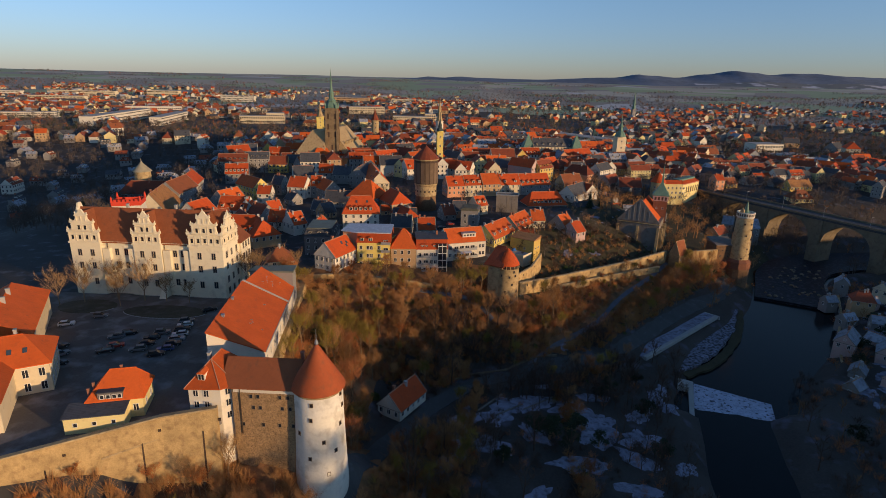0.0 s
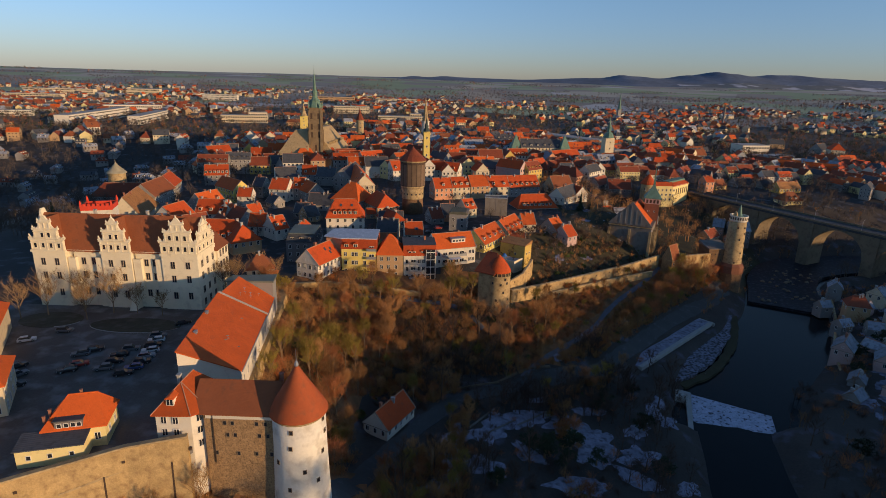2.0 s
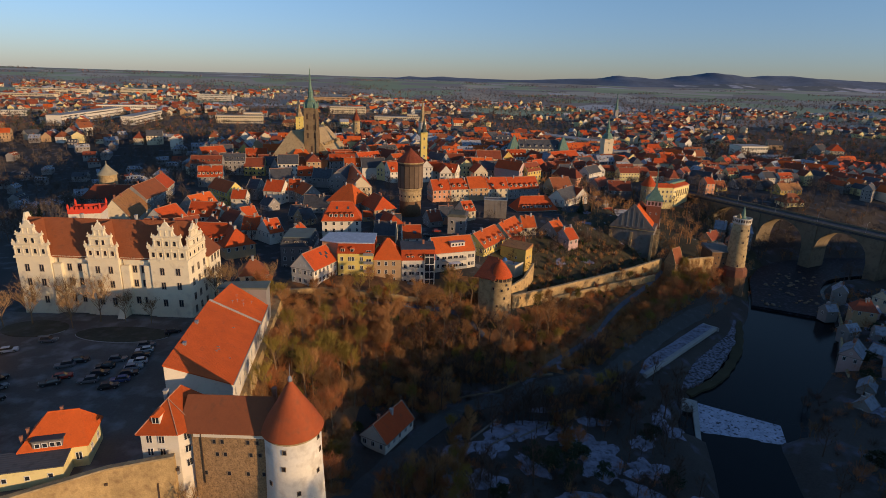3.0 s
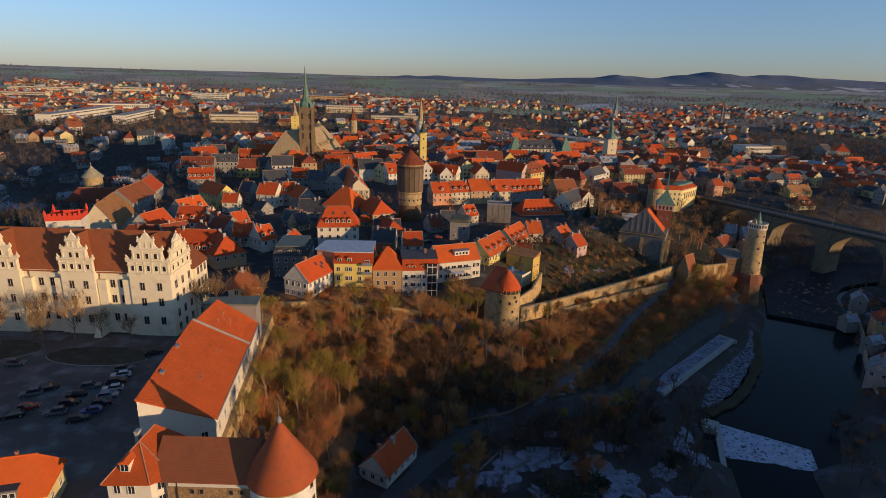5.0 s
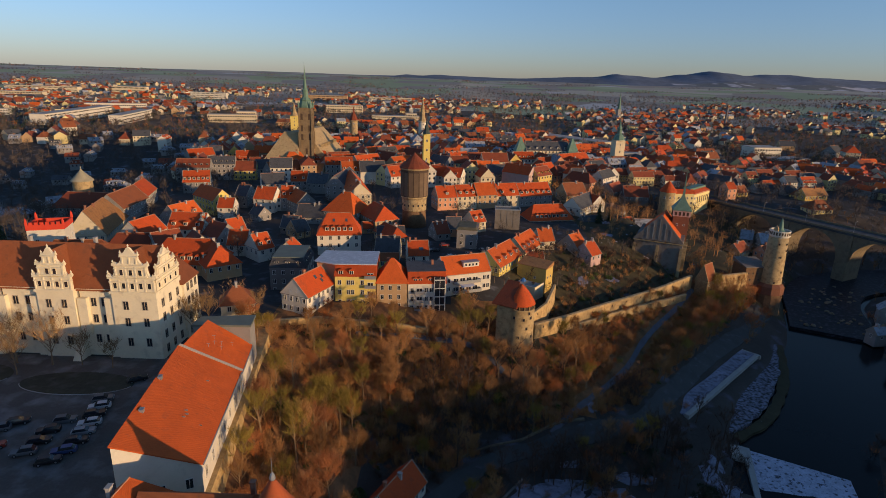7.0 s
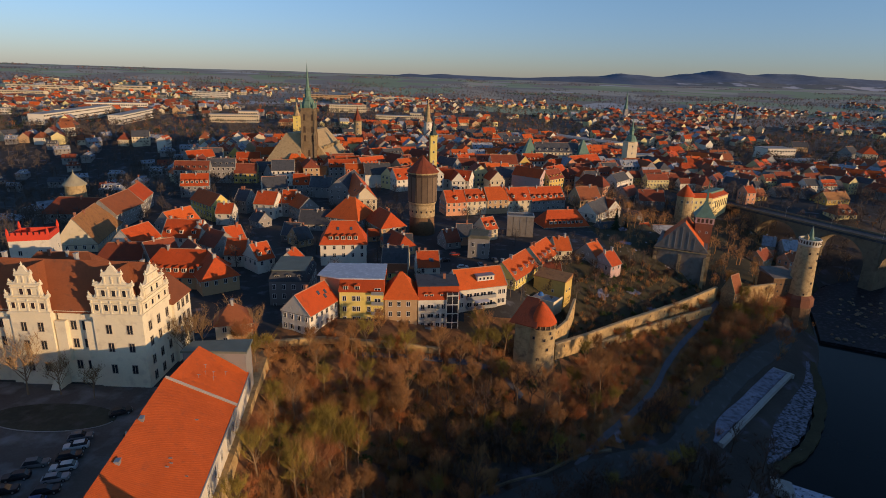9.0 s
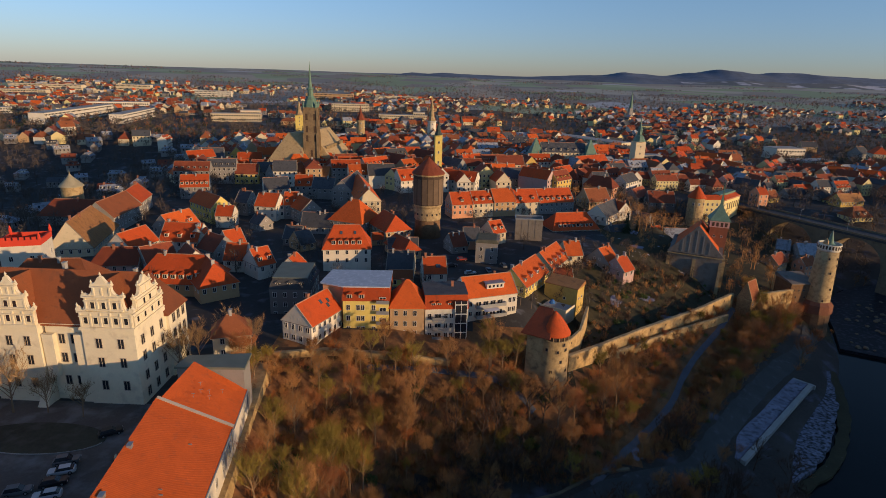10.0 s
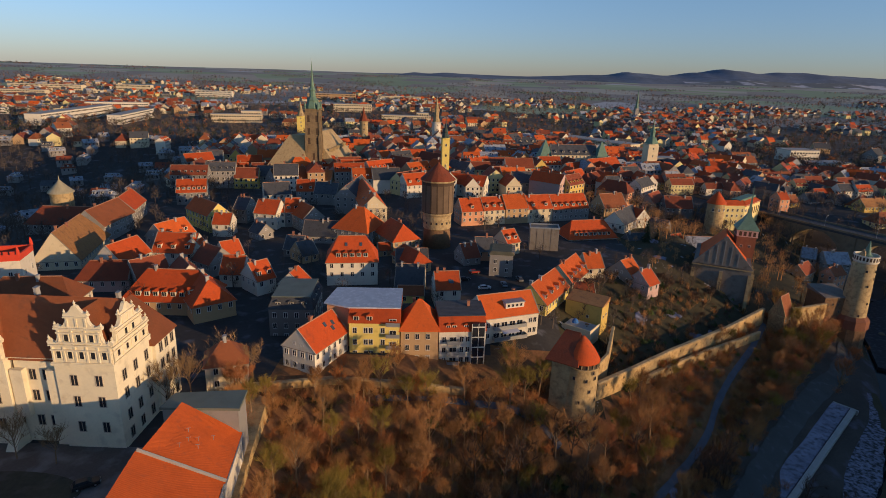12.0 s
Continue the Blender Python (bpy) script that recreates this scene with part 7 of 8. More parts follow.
for i in range(85):
    y = low_rng.uniform(300, 640)
    x = low_rng.uniform(-0.8 * y - 20, min(-190, -0.42 * y))
    if all((x - q[0]) ** 2 + (y - q[1]) ** 2 > 190 for q in REST):
        REST.append((x, y, low_rng.choice((10, 100, 40)) + low_rng.uniform(-8, 8), low_rng.choice((5, 5, 5, 4, 2))))


def in_park(x, y):
    """Wooded belts between the quarters."""
    return -0.62 * y < x < -125 and 610 < y < 830 or -0.6 * y < x < -240 and 800 < y < 940 or -60 < x < 30 and 1040 < y < 1120 or x > 0.42 * y and 560 < y < 800 and x < 0.62 * y or noise.noise(Vector((x * 0.003, y * 0.003, 14))) > 0.22 and y > 560



def fill_town():
    rng = random.Random(5)
    kinds = []
    for i in range(48):
        L, W = rng.uniform(11, 22), rng.uniform(8.5, 12)
        eave = rng.choice((6.6, 7.4, 8.6, 9.8, 10.6))
        top = eave + W * rng.uniform(0.42, 0.56)
        wall = rng.choice(("white", "white", "white", "cream", "cream", "grey", "grey", "tan", "pale", "salmon", "pink", "ochre"))
        roof = rng.choice(("red", "red", "red", "orange", "orange", "dark", "dark", "red", "dark", "slate", "slate", "snow"))
        kinds.append((*plain_house_meshes(L, W, eave, top, wall, roof, rng.choice((0, 0, 0, 3.5))), wall, roof, L, W))
    spots = taken() + [(q[0], q[1], 7) for q in REST]
    words = {"red": "red", "orange": "bright orange", "dark": "dark red", "brown": "brown", "slate": "grey slate", "snow": "snow-dusted"}
    count = 0
    y = 232.0
    while y < 640:
        x = -0.84 * y - 30
        while x < 0.84 * y + 30:
            px, py = x + rng.uniform(-2.5, 2.5), y + rng.uniform(-2.5, 2.5)
            x += 12.5
            d = along(LIP, px, py)[0]
            if d < (9 if px < 90 else 16) or (px < -45 and py < 212) or (px < -78 and py < 318) or (px < min(-150, -0.42 * py) and py < 660 and rng.random() < 0.98):
                continue
            if -20 < px < 100 and py < 288 or -75 < px < 0 and py < 262 or -42 < px < 22 and 250 < py < 294 or 28 < px < 112 and py < 350 and rng.random() < 0.6 or 52 < px < 150 and py < 345 or -26 < px < 20 and 255 < py < 284 or (-70 < px < -20 and py < 236) or (-100 < px < -60 and 205 < py < 232):
                continue
            if -165 < px < 125 and py < 418 or 120 < px < 300 and py < 470 or in_park(px, py) or px > 120 and py < 400 or abs(along(STREAM, px, py)[0]) < 24 or (px < -150 and py < 300 and rng.random() < 0.6):
                continue
            if any((px - a) ** 2 + (py - b) ** 2 < (r + (7.0 if px < 110 else 5.0)) ** 2 for a, b, r in spots):
                continue
            pick = rng.choice(kinds)
            if px > 110 and pick[6] in ("red", "orange") and rng.random() < 0.6:
                pick = rng.choice([q for q in kinds if q[6] in ("slate", "dark", "snow")])
            w, r, win, top, dorm, wall, roof, L, W = pick
            small = px > 110
            spots.append((px, py, 4.8 if small else 6.2))
            k = noise.noise(Vector((px * 0.013, py * 0.013, 3)))
            turn = (14 if k > 0.1 else (104 if k > -0.16 else 48)) + (90 if rng.random() < 0.22 else 0) + rng.uniform(-5, 5)
            if count >= 165:
                REST.append((px, py, turn))
                continue
            ob = thing("house", "%s plastered town house with a %s roof" % (wall, words[roof]), "house", pose(px, py, land(px, py), 0, 0, turn) @ Matrix.Scale(0.78 if small else 1.0, 4), group="old town houses")
            part("wall", w, None, ob)
            part("roof", r, None, ob)
            part("glazing", win, None, ob)["kind"] = "stuff"
            if count % 5 < 3:
                part("dormer_strip", dorm, None, ob)["kind"] = "stuff"
            part("chimney", rng.choice((CHIM, CHIM_W)), None, ob, m=pose(rng.uniform(-3, 3), 0.3, top + 0.2))
            count += 1
        y += 12.5
    return spots


SPOTS = fill_town()


def bridge_head():
    """Low houses on the slope beyond the bridge."""
    rng = random.Random(64)
    n = tries = 0
    while n < 30 and tries < 3000:
        tries += 1
        x, y = rng.uniform(235, 560), rng.uniform(330, 560)
        if not -70 < along(LIP, x, y)[0] < 14 or abs(along(STREAM, x, y)[0]) < 26 or x < 300 and y < 470 or any((x - a) ** 2 + (y - b) ** 2 < 260 for a, b, r in SPOTS):
            continue
        REST.append((x, y, 25 + rng.uniform(-20, 20) + rng.choice((0, 90)), rng.choice((0, 2, 3, 3, 4, 4))))
        SPOTS.append((x, y, 8))
        n += 1


bridge_head()


def far_town():
    """Houses of the outer town, too many and too small to count."""
    rng = random.Random(9)
    walls, roofs = ["white", "cream", "grey", "tan", "pale"], ["red", "orange", "dark", "brown", "slate", "snow"]
    s = Shape()
    n = 0
    for k in range(16000 + len(REST)):
        turn = rng.choice((10, 20, 100, 110, 60)) + rng.uniform(-10, 10)
        if k < len(REST):
            x, y, turn = REST[k][:3]
        else:
            y = 600 + 1500 * rng.random() ** 1.15
            x = rng.uniform(-0.86, 0.86) * y
            dens = noise.noise(Vector((x * 0.004, y * 0.004, 1))) + 0.34 - smooth(1350, 2150, y) * 0.42 - (0.12 if x > 0.15 * y and y > 720 else 0)
            if in_park(x, y):
                continue
            if dens < 0 or rng.random() > dens * 1.6 or along(LIP, x, y)[0] < 12:
                continue
            if any((x - a) ** 2 + (y - b) ** 2 < (r + 5) ** 2 for a, b, r in SPOTS if abs(x - a) < 80 and abs(y - b) < 80):
                continue
        L, W, e = rng.uniform(9, 17) if k >= len(REST) else rng.uniform(11, 20), rng.uniform(7.5, 11), rng.choice((4, 5.5, 7, 8.5)) if k >= len(REST) else rng.choice((7, 8.5, 10))
        t = e + W * rng.uniform(0.35, 0.55)
        m = pose(x, y, land(x, y), 0, 0, turn)
        wi, ri = rng.choice((0, 1, 1, 2, 2, 3, 4)), 5 + rng.choice((0, 1, 2, 2, 2, 3, 3, 3, 4, 4, 4, 5) if k >= len(REST) else (0, 0, 1, 2, 2, 3, 4, 5))
        if k < len(REST) and len(REST[k]) > 3:
            wi, ri, e, L, W = 2, 5 + REST[k][3], 4.5, L * 0.7, W * 0.8
            t = e + W * 0.4
        start = len(s.v)
        s.box(-L / 2, -W / 2, -3, L / 2, W / 2, e, wi)
        a, b = L / 2 + 0.3, W / 2 + 0.4
        hip = rng.choice((0, 0, 0, 3))
        p = [(-a, -b, e - 0.2), (a, -b, e - 0.2), (a, b, e - 0.2), (-a, b, e - 0.2)]
        r0, r1 = (-a + hip, 0, t), (a - hip, 0, t)
        s.face([p[0], p[1], r1, r0], ri)
        s.face([p[2], p[3], r0, r1], ri)
        s.face([p[1], p[2], r1], ri if hip else wi)
        s.face([p[3], p[0], r0], ri if hip else wi)
        for i in range(int(L / 3)):
            u = (i + 0.5 - int(L / 3) / 2) * 3
            for q in range(int(e / 3)):
                s.face([(u - 0.5, -W / 2 - 0.06, e - 2.2 - q * 3), (u + 0.5, -W / 2 - 0.06, e - 2.2 - q * 3), (u + 0.5, -W / 2 - 0.06, e - 0.8 - q * 3), (u - 0.5, -W / 2 - 0.06, e - 0.8 - q * 3)], 11)
        for i in range(int(W / 3)):
            v = (i + 0.5 - int(W / 3) / 2) * 3
            for q in range(int(e / 3)):
                s.face([(L / 2 + 0.06, v - 0.5, e - 2.2 - q * 3), (L / 2 + 0.06, v + 0.5, e - 2.2 - q * 3), (L / 2 + 0.06, v + 0.5, e - 0.8 - q * 3), (L / 2 + 0.06, v - 0.5, e - 0.8 - q * 3)], 11)
        slope = (t - e) / (W / 2)
        if k < len(REST) and rng.random() < 0.75:
            n_d = rng.choice((2, 3, 4))
            for i in range(n_d):
                u, v = (i + 0.5 - n_d / 2) * L / n_d, -W / 2 + 1.0
                zb = e + slope
                s.box(u - 0.7, v, zb - 0.3, u + 0.7, v + 2.2, zb + 1.3, 0)
                s.box(u - 0.85, v - 0.2, zb + 1.3, u + 0.85, v + 2.6, zb + 1.5, ri)
                s.face([(u - 0.45, v - 0.03, zb + 0.2), (u + 0.45, v - 0.03, zb + 0.2), (u + 0.45, v - 0.03, zb + 1.1), (u - 0.45, v - 0.03, zb + 1.1)], 11)
        for i in range(2 if k < len(REST) else 1):
            u, v = rng.uniform(-0.35, 0.35) * L, -W * rng.uniform(0.12, 0.3)
            zc = t + v * slope + 0.12
            s.face([(u - 0.45, v - 0.6, zc - 0.6 * slope), (u + 0.45, v - 0.6, zc - 0.6 * slope), (u + 0.45, v + 0.6, zc + 0.6 * slope), (u - 0.45, v + 0.6, zc + 0.6 * slope)], 11)
        if rng.random() < 0.8:
            u = rng.uniform(-0.3, 0.3) * L
            s.box(u - 0.4, -0.4, t - 0.6, u + 0.4, 0.4, t + 1.2, 12)
        s.v[start:] = [tuple(m @ Vector(q)) for q in s.v[start:]]
        SPOTS.append((x, y, 7))
        n += 1
        if n > 2950 + len(REST):
            break
    ob = new("far_houses", s.mesh("far_houses", *[WALL[w] for w in walls], *[ROOF[r] for r in roofs], GLASS, CHIMNEY))
    tagged(ob, "outer town of small red-roofed houses reaching to the fields", "houses", kind="stuff")


far_town()

# green pointed gables of the market hall
for x, y in ((53, 520), (96, 520)):
    g = thing("gable_turret", "pale green copper pyramid roof on a corner turret", "turret", pose(x, y, 33))
    part("roof", Shape().lathe([(8.5, 10), (8.3, 10.3), (0.2, 25)], 4, turn=radians(55)), COPPER, g)
    part("wall", Shape().lathe([(7.6, -3), (7.6, 10)], 4, turn=radians(55)), WALL["cream"], g)
house(75, 524, 6, 36, 14, 54, 33, "slate", "cream", dormers=6, label="long cream market building with dark roof and dormers")


# ---- trees and bushes ----
def grow(rng, height, spread, limbs, subs, twigs, twig_len, width):
    """A bare tree: trunk and limbs in one shape, branches and twigs in another."""
    trunk, crown = Shape(), Shape()
    lean = Vector((rng.uniform(-0.08, 0.08), rng.uniform(-0.08, 0.08), 1))
    r0 = height * 0.018
    fork = height * rng.uniform(0.25, 0.36)
    trunk.tube((0, 0, -0.6), lean * fork, r0 * 1.25, r0 * 0.85, 6)
    trunk.tube(lean * fork, lean * height * 0.86, r0 * 0.8, r0 * 0.15, 5)
    for i in range(limbs):
        h = fork + (height * 0.8 - fork) * (i / limbs) ** 1.1
        a = i * 2.4 + rng.uniform(-0.5, 0.5)
        reach = spread * (1.0 - 0.55 * (i / limbs)) * rng.uniform(0.75, 1.1)
        p = lean * h
        q = p + Vector((math.cos(a) * reach, math.sin(a) * reach, reach * rng.uniform(1.1, 2.1)))
        trunk.tube(p, q, r0 * 0.42, r0 * 0.14, 4)
        for j in range(subs):
            f = 0.35 + 0.65 * (j + rng.random()) / subs
            b = p.lerp(q, min(1, f))
            d = Vector((rng.uniform(-1, 1), rng.uniform(-1, 1), rng.uniform(0.1, 1.1))).normalized() + (q - p).normalized() * 0.5
            e = b + d * reach * rng.uniform(0.3, 0.55)
            crown.tube(b, e, r0 * 0.14, r0 * 0.05, 3)
            for k in range(twigs):
                c = b.lerp(e, 0.3 + 0.7 * rng.random())
                v = (Vector((rng.uniform(-1, 1), rng.uniform(-1, 1), rng.uniform(0.25, 1.5))).normalized() + d * 0.3) * twig_len * rng.uniform(0.6, 1.3)
                side = v.orthogonal().normalized() * width * 1.35
                side.rotate(Matrix.Rotation(rng.uniform(0, 6.28), 3, v.normalized()))
                crown.face([c - side, c + side, c + v])
    return trunk, crown


def leaf_bush(rng, size, n, leaf):
    s = Shape()
    for i in range(n):
        d = Vector((rng.gauss(0, 1), rng.gauss(0, 1), abs(rng.gauss(0, 0.8)))).normalized() * size * rng.uniform(0.45, 1.0)
        u = Vector((rng.uniform(-1, 1), rng.uniform(-1, 1), rng.uniform(-1, 1))).normalized() * leaf
        v = u.orthogonal().normalized() * leaf * 0.7
        s.face([d - u, d - v, d + u, d + v])
    return s


def conifer(rng, h):
    trunk, crown = Shape().tube((0, 0, -0.5), (0, 0, h * 0.95), h * 0.018, 0.03, 6), Shape()
    for i in range(26):
        z = h * (0.1 + 0.88 * i / 26)
        r = (h - z) * 0.27 + 0.15
        for k in range(11):
            a = rng.uniform(0, 6.28)
            tip = Vector((math.cos(a) * r, math.sin(a) * r, z - r * 0.35 + rng.uniform(-0.2, 0.2)))
            side = Vector((-math.sin(a), math.cos(a), 0)) * r * 0.22
            crown.face([Vector((0, 0, z + 0.25)), tip * 0.55 + Vector((0, 0, z * 0.45)) + side, tip, tip * 0.55 + Vector((0, 0, z * 0.45)) - side])
    return trunk, crown


TREES = []
tree_rng = random.Random(21)
for i in range(9):
    hgt = (10.5, 12, 9, 13, 8, 11, 12, 9.5, 10)[i]
    t, c = grow(tree_rng, hgt, hgt * (0.22 + 0.03 * (i % 4)), 13, 7, 20, 1.45, 0.012)
    kind = (TWIG, MOSS, REDTWIG, TWIG, TWIG, MOSS, TWIG, REDTWIG, TWIG)[i]
    TREES.append((t.mesh("trunk", BARK), c.mesh("crown", kind), "tall bare leafless tree with %s twigs on the slope" % {TWIG: "brown", REDTWIG: "reddish", MOSS: "mossy green"}[kind]))
SHRUBS = []
for i in range(3):
    t, c = grow(tree_rng, 4.2, 2.0, 9, 5, 18, 1.0, 0.014)
    SHRUBS.append((t.mesh("trunk", BARK), c.mesh("crown", RUST if i == 0 else TWIG), "rust-brown leafless shrub on the slope"))
BROAD = []
for i in range(3):
    t, c = grow(tree_rng, 10.5, 4.4, 16, 6, 9, 1.4, 0.024)
    BROAD.append((t.mesh("trunk", BARK), c.mesh("crown", PALE_TWIG)))
FIRS = [(a.mesh("trunk", BARK), b.mesh("crown", CONIFER)) for a, b in (conifer(tree_rng, 14), conifer(tree_rng, 10))]
IVIES = [leaf_bush(tree_rng, 1.6, 260, 0.24).mesh("crown", IVY) for i in range(2)]


def plant(kind, x, y, z, size, label="", group="trees"):
    ob = thing("tree", label or kind[2], "tree", pose(x, y, z, 0, 0, (x * 37 + y * 17) % 360) @ Matrix.Scale(size, 4), group=group)
    part("trunk", kind[0], None, ob)
    part("crown", kind[1], None, ob)
    return ob


def near_spot(x, y, gap=6.0):
    return any((x - a) ** 2 + (y - b) ** 2 < (min(r, 40) + gap * 0.5) ** 2 for a, b, r in SPOTS if abs(x - a) < 50 and abs(y - b) < 50)


ROADS = [[(-31, 50), (-27, 95), (-24, 118), (-20.7, 130.5), (-13.1, 143.6), (-6.2, 155.1), (1.6, 164.6), (14.3, 174.8), (34.1, 181.6), (52, 190), (66, 206), (104, 246), (138, 282)], [(34, 190), (46, 203), (55.2, 214.9), (67.9, 234.5), (88.8, 260.4), (102.6, 278.6)]]


def on_slope(x, y):
    d = along(LIP, x, y)[0]
    if -66 < x < 10 and 178 < y < 213 and 0 <= d < 26:
        return (y < 217.6 + 0.2 * x - 6.5 if x > -44 else y < 194 + 0.22 * (x + 66)) and (x - 16.4) ** 2 + (y - 207.6) ** 2 > 60 and not near_spot(x, y, 0)
    return -60 < d < -1.5 and land(x, y) > (5.0 if x > 30 else 7.5) and (x - 15.5) ** 2 + (y - 200) ** 2 > 42 and along(STREAM, x, y)[0] > 20 and abs(along(ROADS[0], x, y)[0]) > 4.2 and abs(along(ROADS[1], x, y)[0]) > 2.4 and (x + 29.6) ** 2 + (y - 107.6) ** 2 > 64 and (x - 16.4) ** 2 + (y - 207.6) ** 2 > 70 and (x + 15.5) ** 2 + (y - 149) ** 2 > 240


def slope_wood():
    rng = random.Random(3)
    placed, made = [], 0
    while made < 315:
        x, y = rng.uniform(-70, 135), rng.uniform(88, 292)
        if not on_slope(x, y) or any((x - a) ** 2 + (y - b) ** 2 < 9 for a, b in placed):
            continue
        low = along(LIP, x, y)[0] > -9
        if low and rng.random() < 0.3:
            continue
        placed.append((x, y))
        size = rng.uniform(0.8, 1.3) * (0.8 if low else 1.0) * ((1.05 if along(ROADS[1], x, y)[0] < -9 else 0.55) if x > 40 else 1.0) * (0.62 if land(x, y) < 15 and x > -25 else 1.0)
        plant(rng.choice(TREES), x, y, land(x, y), size, group="slope trees")
        made += 1
    made = 0
    while made < 34:
        x, y = rng.uniform(58, 134), rng.uniform(212, 287)
        if not on_slope(x, y) or along(ROADS[1], x, y)[0] > -9 or y > 276 or any((x - a) ** 2 + (y - b) ** 2 < 6 for a, b in placed):
            continue
        placed.append((x, y))
        plant(rng.choice(TREES), x, y, land(x, y), rng.uniform(0.75, 1.1), group="slope trees")
        made += 1
    made = 0
    while made < 150:
        x, y = rng.uniform(-110, 135), rng.uniform(70, 292)
        if not on_slope(x, y):
            continue
        k = rng.choice(SHRUBS)
        ob = thing("shrub", k[2], "shrub", pose(x, y, land(x, y), 0, 0, rng.uniform(0, 360)) @ Matrix.Scale(rng.uniform(0.6, 1.2), 4), group="slope shrubs")
        part("stem", k[0], None, ob)
        part("crown", k[1], None, ob)
        made += 1
    for x, y in ((-44, 118), (-40, 122), (-46, 160), (14, 200), (-20, 196), (10, 190), (124, 284), (128, 283), (120, 283), (-26, 150), (-30, 175), (33, 219), (-8, 199), (123, 281), (125, 282), (127, 284), (122, 280)):
        ob = thing("ivy", "green ivy clump on the slope beside the wall", "plant", pose(x, y, land(x, y) + 0.6) @ Matrix.Scale(rng.uniform(0.8, 1.5), 4))
        part("leaves", rng.choice(IVIES), None, ob)


slope_wood()


def evergreens():
    """Dark rounded yews on the valley floor, each a trunk under an uneven crown of leaf clumps."""
    rng = random.Random(52)
    kinds = []
    for i in range(3):
        s = Shape()
        for k in range(16):
            a, r = rng.uniform(0, 6.28), rng.uniform(0.3, 2.4)
            c = Vector((math.cos(a) * r, math.sin(a) * r, 1.4 + rng.uniform(0, 3.8) * (1.15 - r / 3)))
            b = leaf_bush(rng, rng.uniform(0.8, 1.5), 70, 0.2)
            m = len(s.v)
            s.v += [tuple(Vector(p) + c) for p in b.v]
            s.f += [tuple(m + q for q in f) for f in b.f]
            s.mi += b.mi
        kinds.append((Shape().tube((0, 0, -0.6), (0, 0, 3.4), 0.28, 0.12, 6).mesh("trunk", BARK), s.mesh("crown", CONIFER)))
    for i, (x, y, size) in enumerate(((26, 142, 1.5), (31, 138, 1.2), (22, 146, 1.1), (50, 173, 1.1), (46, 168, 0.9), (59, 160, 1.2), (12, 129, 1.0), (34, 146, 1.3), (57, 139, 1.1), (80, 146, 1.0), (118, 150, 1.4), (160, 214, 1.1), (176, 224, 1.4), (181, 240, 1.2), (150, 200, 1.0), (40, 141, 1.0), (6, 160, 0.9), (62, 181, 0.8))):
        k = kinds[i % 3]
        if abs(along(STREAM, x, y)[0]) < 16:
            continue
        ob = thing("yew_tree", "dark green rounded yew on the shaded valley floor", "tree", pose(x, y, land(x, y), 0, 0, 57 * i) @ Matrix.Scale(size, 4), group="yews")
        part("trunk", k[0], None, ob)
        part("crown", k[1], None, ob)


evergreens()


def river_rocks():
    rng = random.Random(61)
    kinds = []
    for i in range(4):
        s = Shape().lathe([(0.5, -0.6), (0.75, 0.0), (0.6, 0.35), (0.2, 0.5)], 7)
        s.v = [(x * rng.uniform(0.75, 1.3), y * rng.uniform(0.75, 1.3), z * rng.uniform(0.8, 1.25)) for x, y, z in s.v]
        kinds.append(s.mesh("rock", BRIDGE_STONE))
    for i in range(46):
        f = rng.random()
        x, y = 166 + 34 * f + rng.uniform(-13, 13), 276 + 52 * f + rng.uniform(-9, 9)
        tagged(new("rock", rng.choice(kinds)), "frosted boulder in the shallow river", "rock", group="river rocks").matrix_world = pose(x, y, 1.45, 0, 0, rng.uniform(0, 360)) @ Matrix.Scale(rng.uniform(0.6, 1.6), 4)


river_rocks()


def wall_foot_shrubs():
    rng = random.Random(44)
    n = 0
    while n < 70:
        f = rng.random()
        x = -100 + 82 * f
        y = (80 + 18 * smooth(-100, -60, x)) - rng.uniform(0, 16) + (3 if x > -50 else 0)
        if (x + 30.8) ** 2 + (y - 107.6) ** 2 < 60 or abs(along(ROADS[0], x, y)[0]) < 3.2:
            continue
        k = rng.choice(SHRUBS)
        ob = thing("shrub", "dark leafless shrub at the foot of the castle wall", "shrub", pose(x, y, land(x, y), 0, 0, rng.uniform(0, 360)) @ Matrix.Scale(rng.uniform(0.7, 1.3), 4), group="wall shrubs")
        part("stem", k[0], None, ob)
        part("crown", k[1], None, ob)
        n += 1


wall_foot_shrubs()


GARDEN_CROWN = grow(random.Random(29), 4.2, 2.0, 9, 5, 18, 1.0, 0.014)[1].mesh("crown", SHADE_TWIG)


def garden_bushes():
    rng = random.Random(31)
    n = 0
    while n < 48:
        x, y = rng.uniform(26, 92), rng.uniform(222, 284)
        d = along(LIP, x, y)[0]
        if not 3 < d < 34 or near_spot(x, y, 1):
            continue
        k = rng.choice(SHRUBS)
        ob = thing("shrub", "leafless garden shrub behind the town wall", "shrub", pose(x, y, land(x, y), 0, 0, rng.uniform(0, 360)) @ Matrix.Scale(rng.uniform(0.5, 1.15), 4), group="garden shrubs")
        part("stem", k[0], None, ob)
        part("crown", GARDEN_CROWN if rng.random() < 0.6 else IVIES[n % 2], None, ob)
        n += 1


garden_bushes()


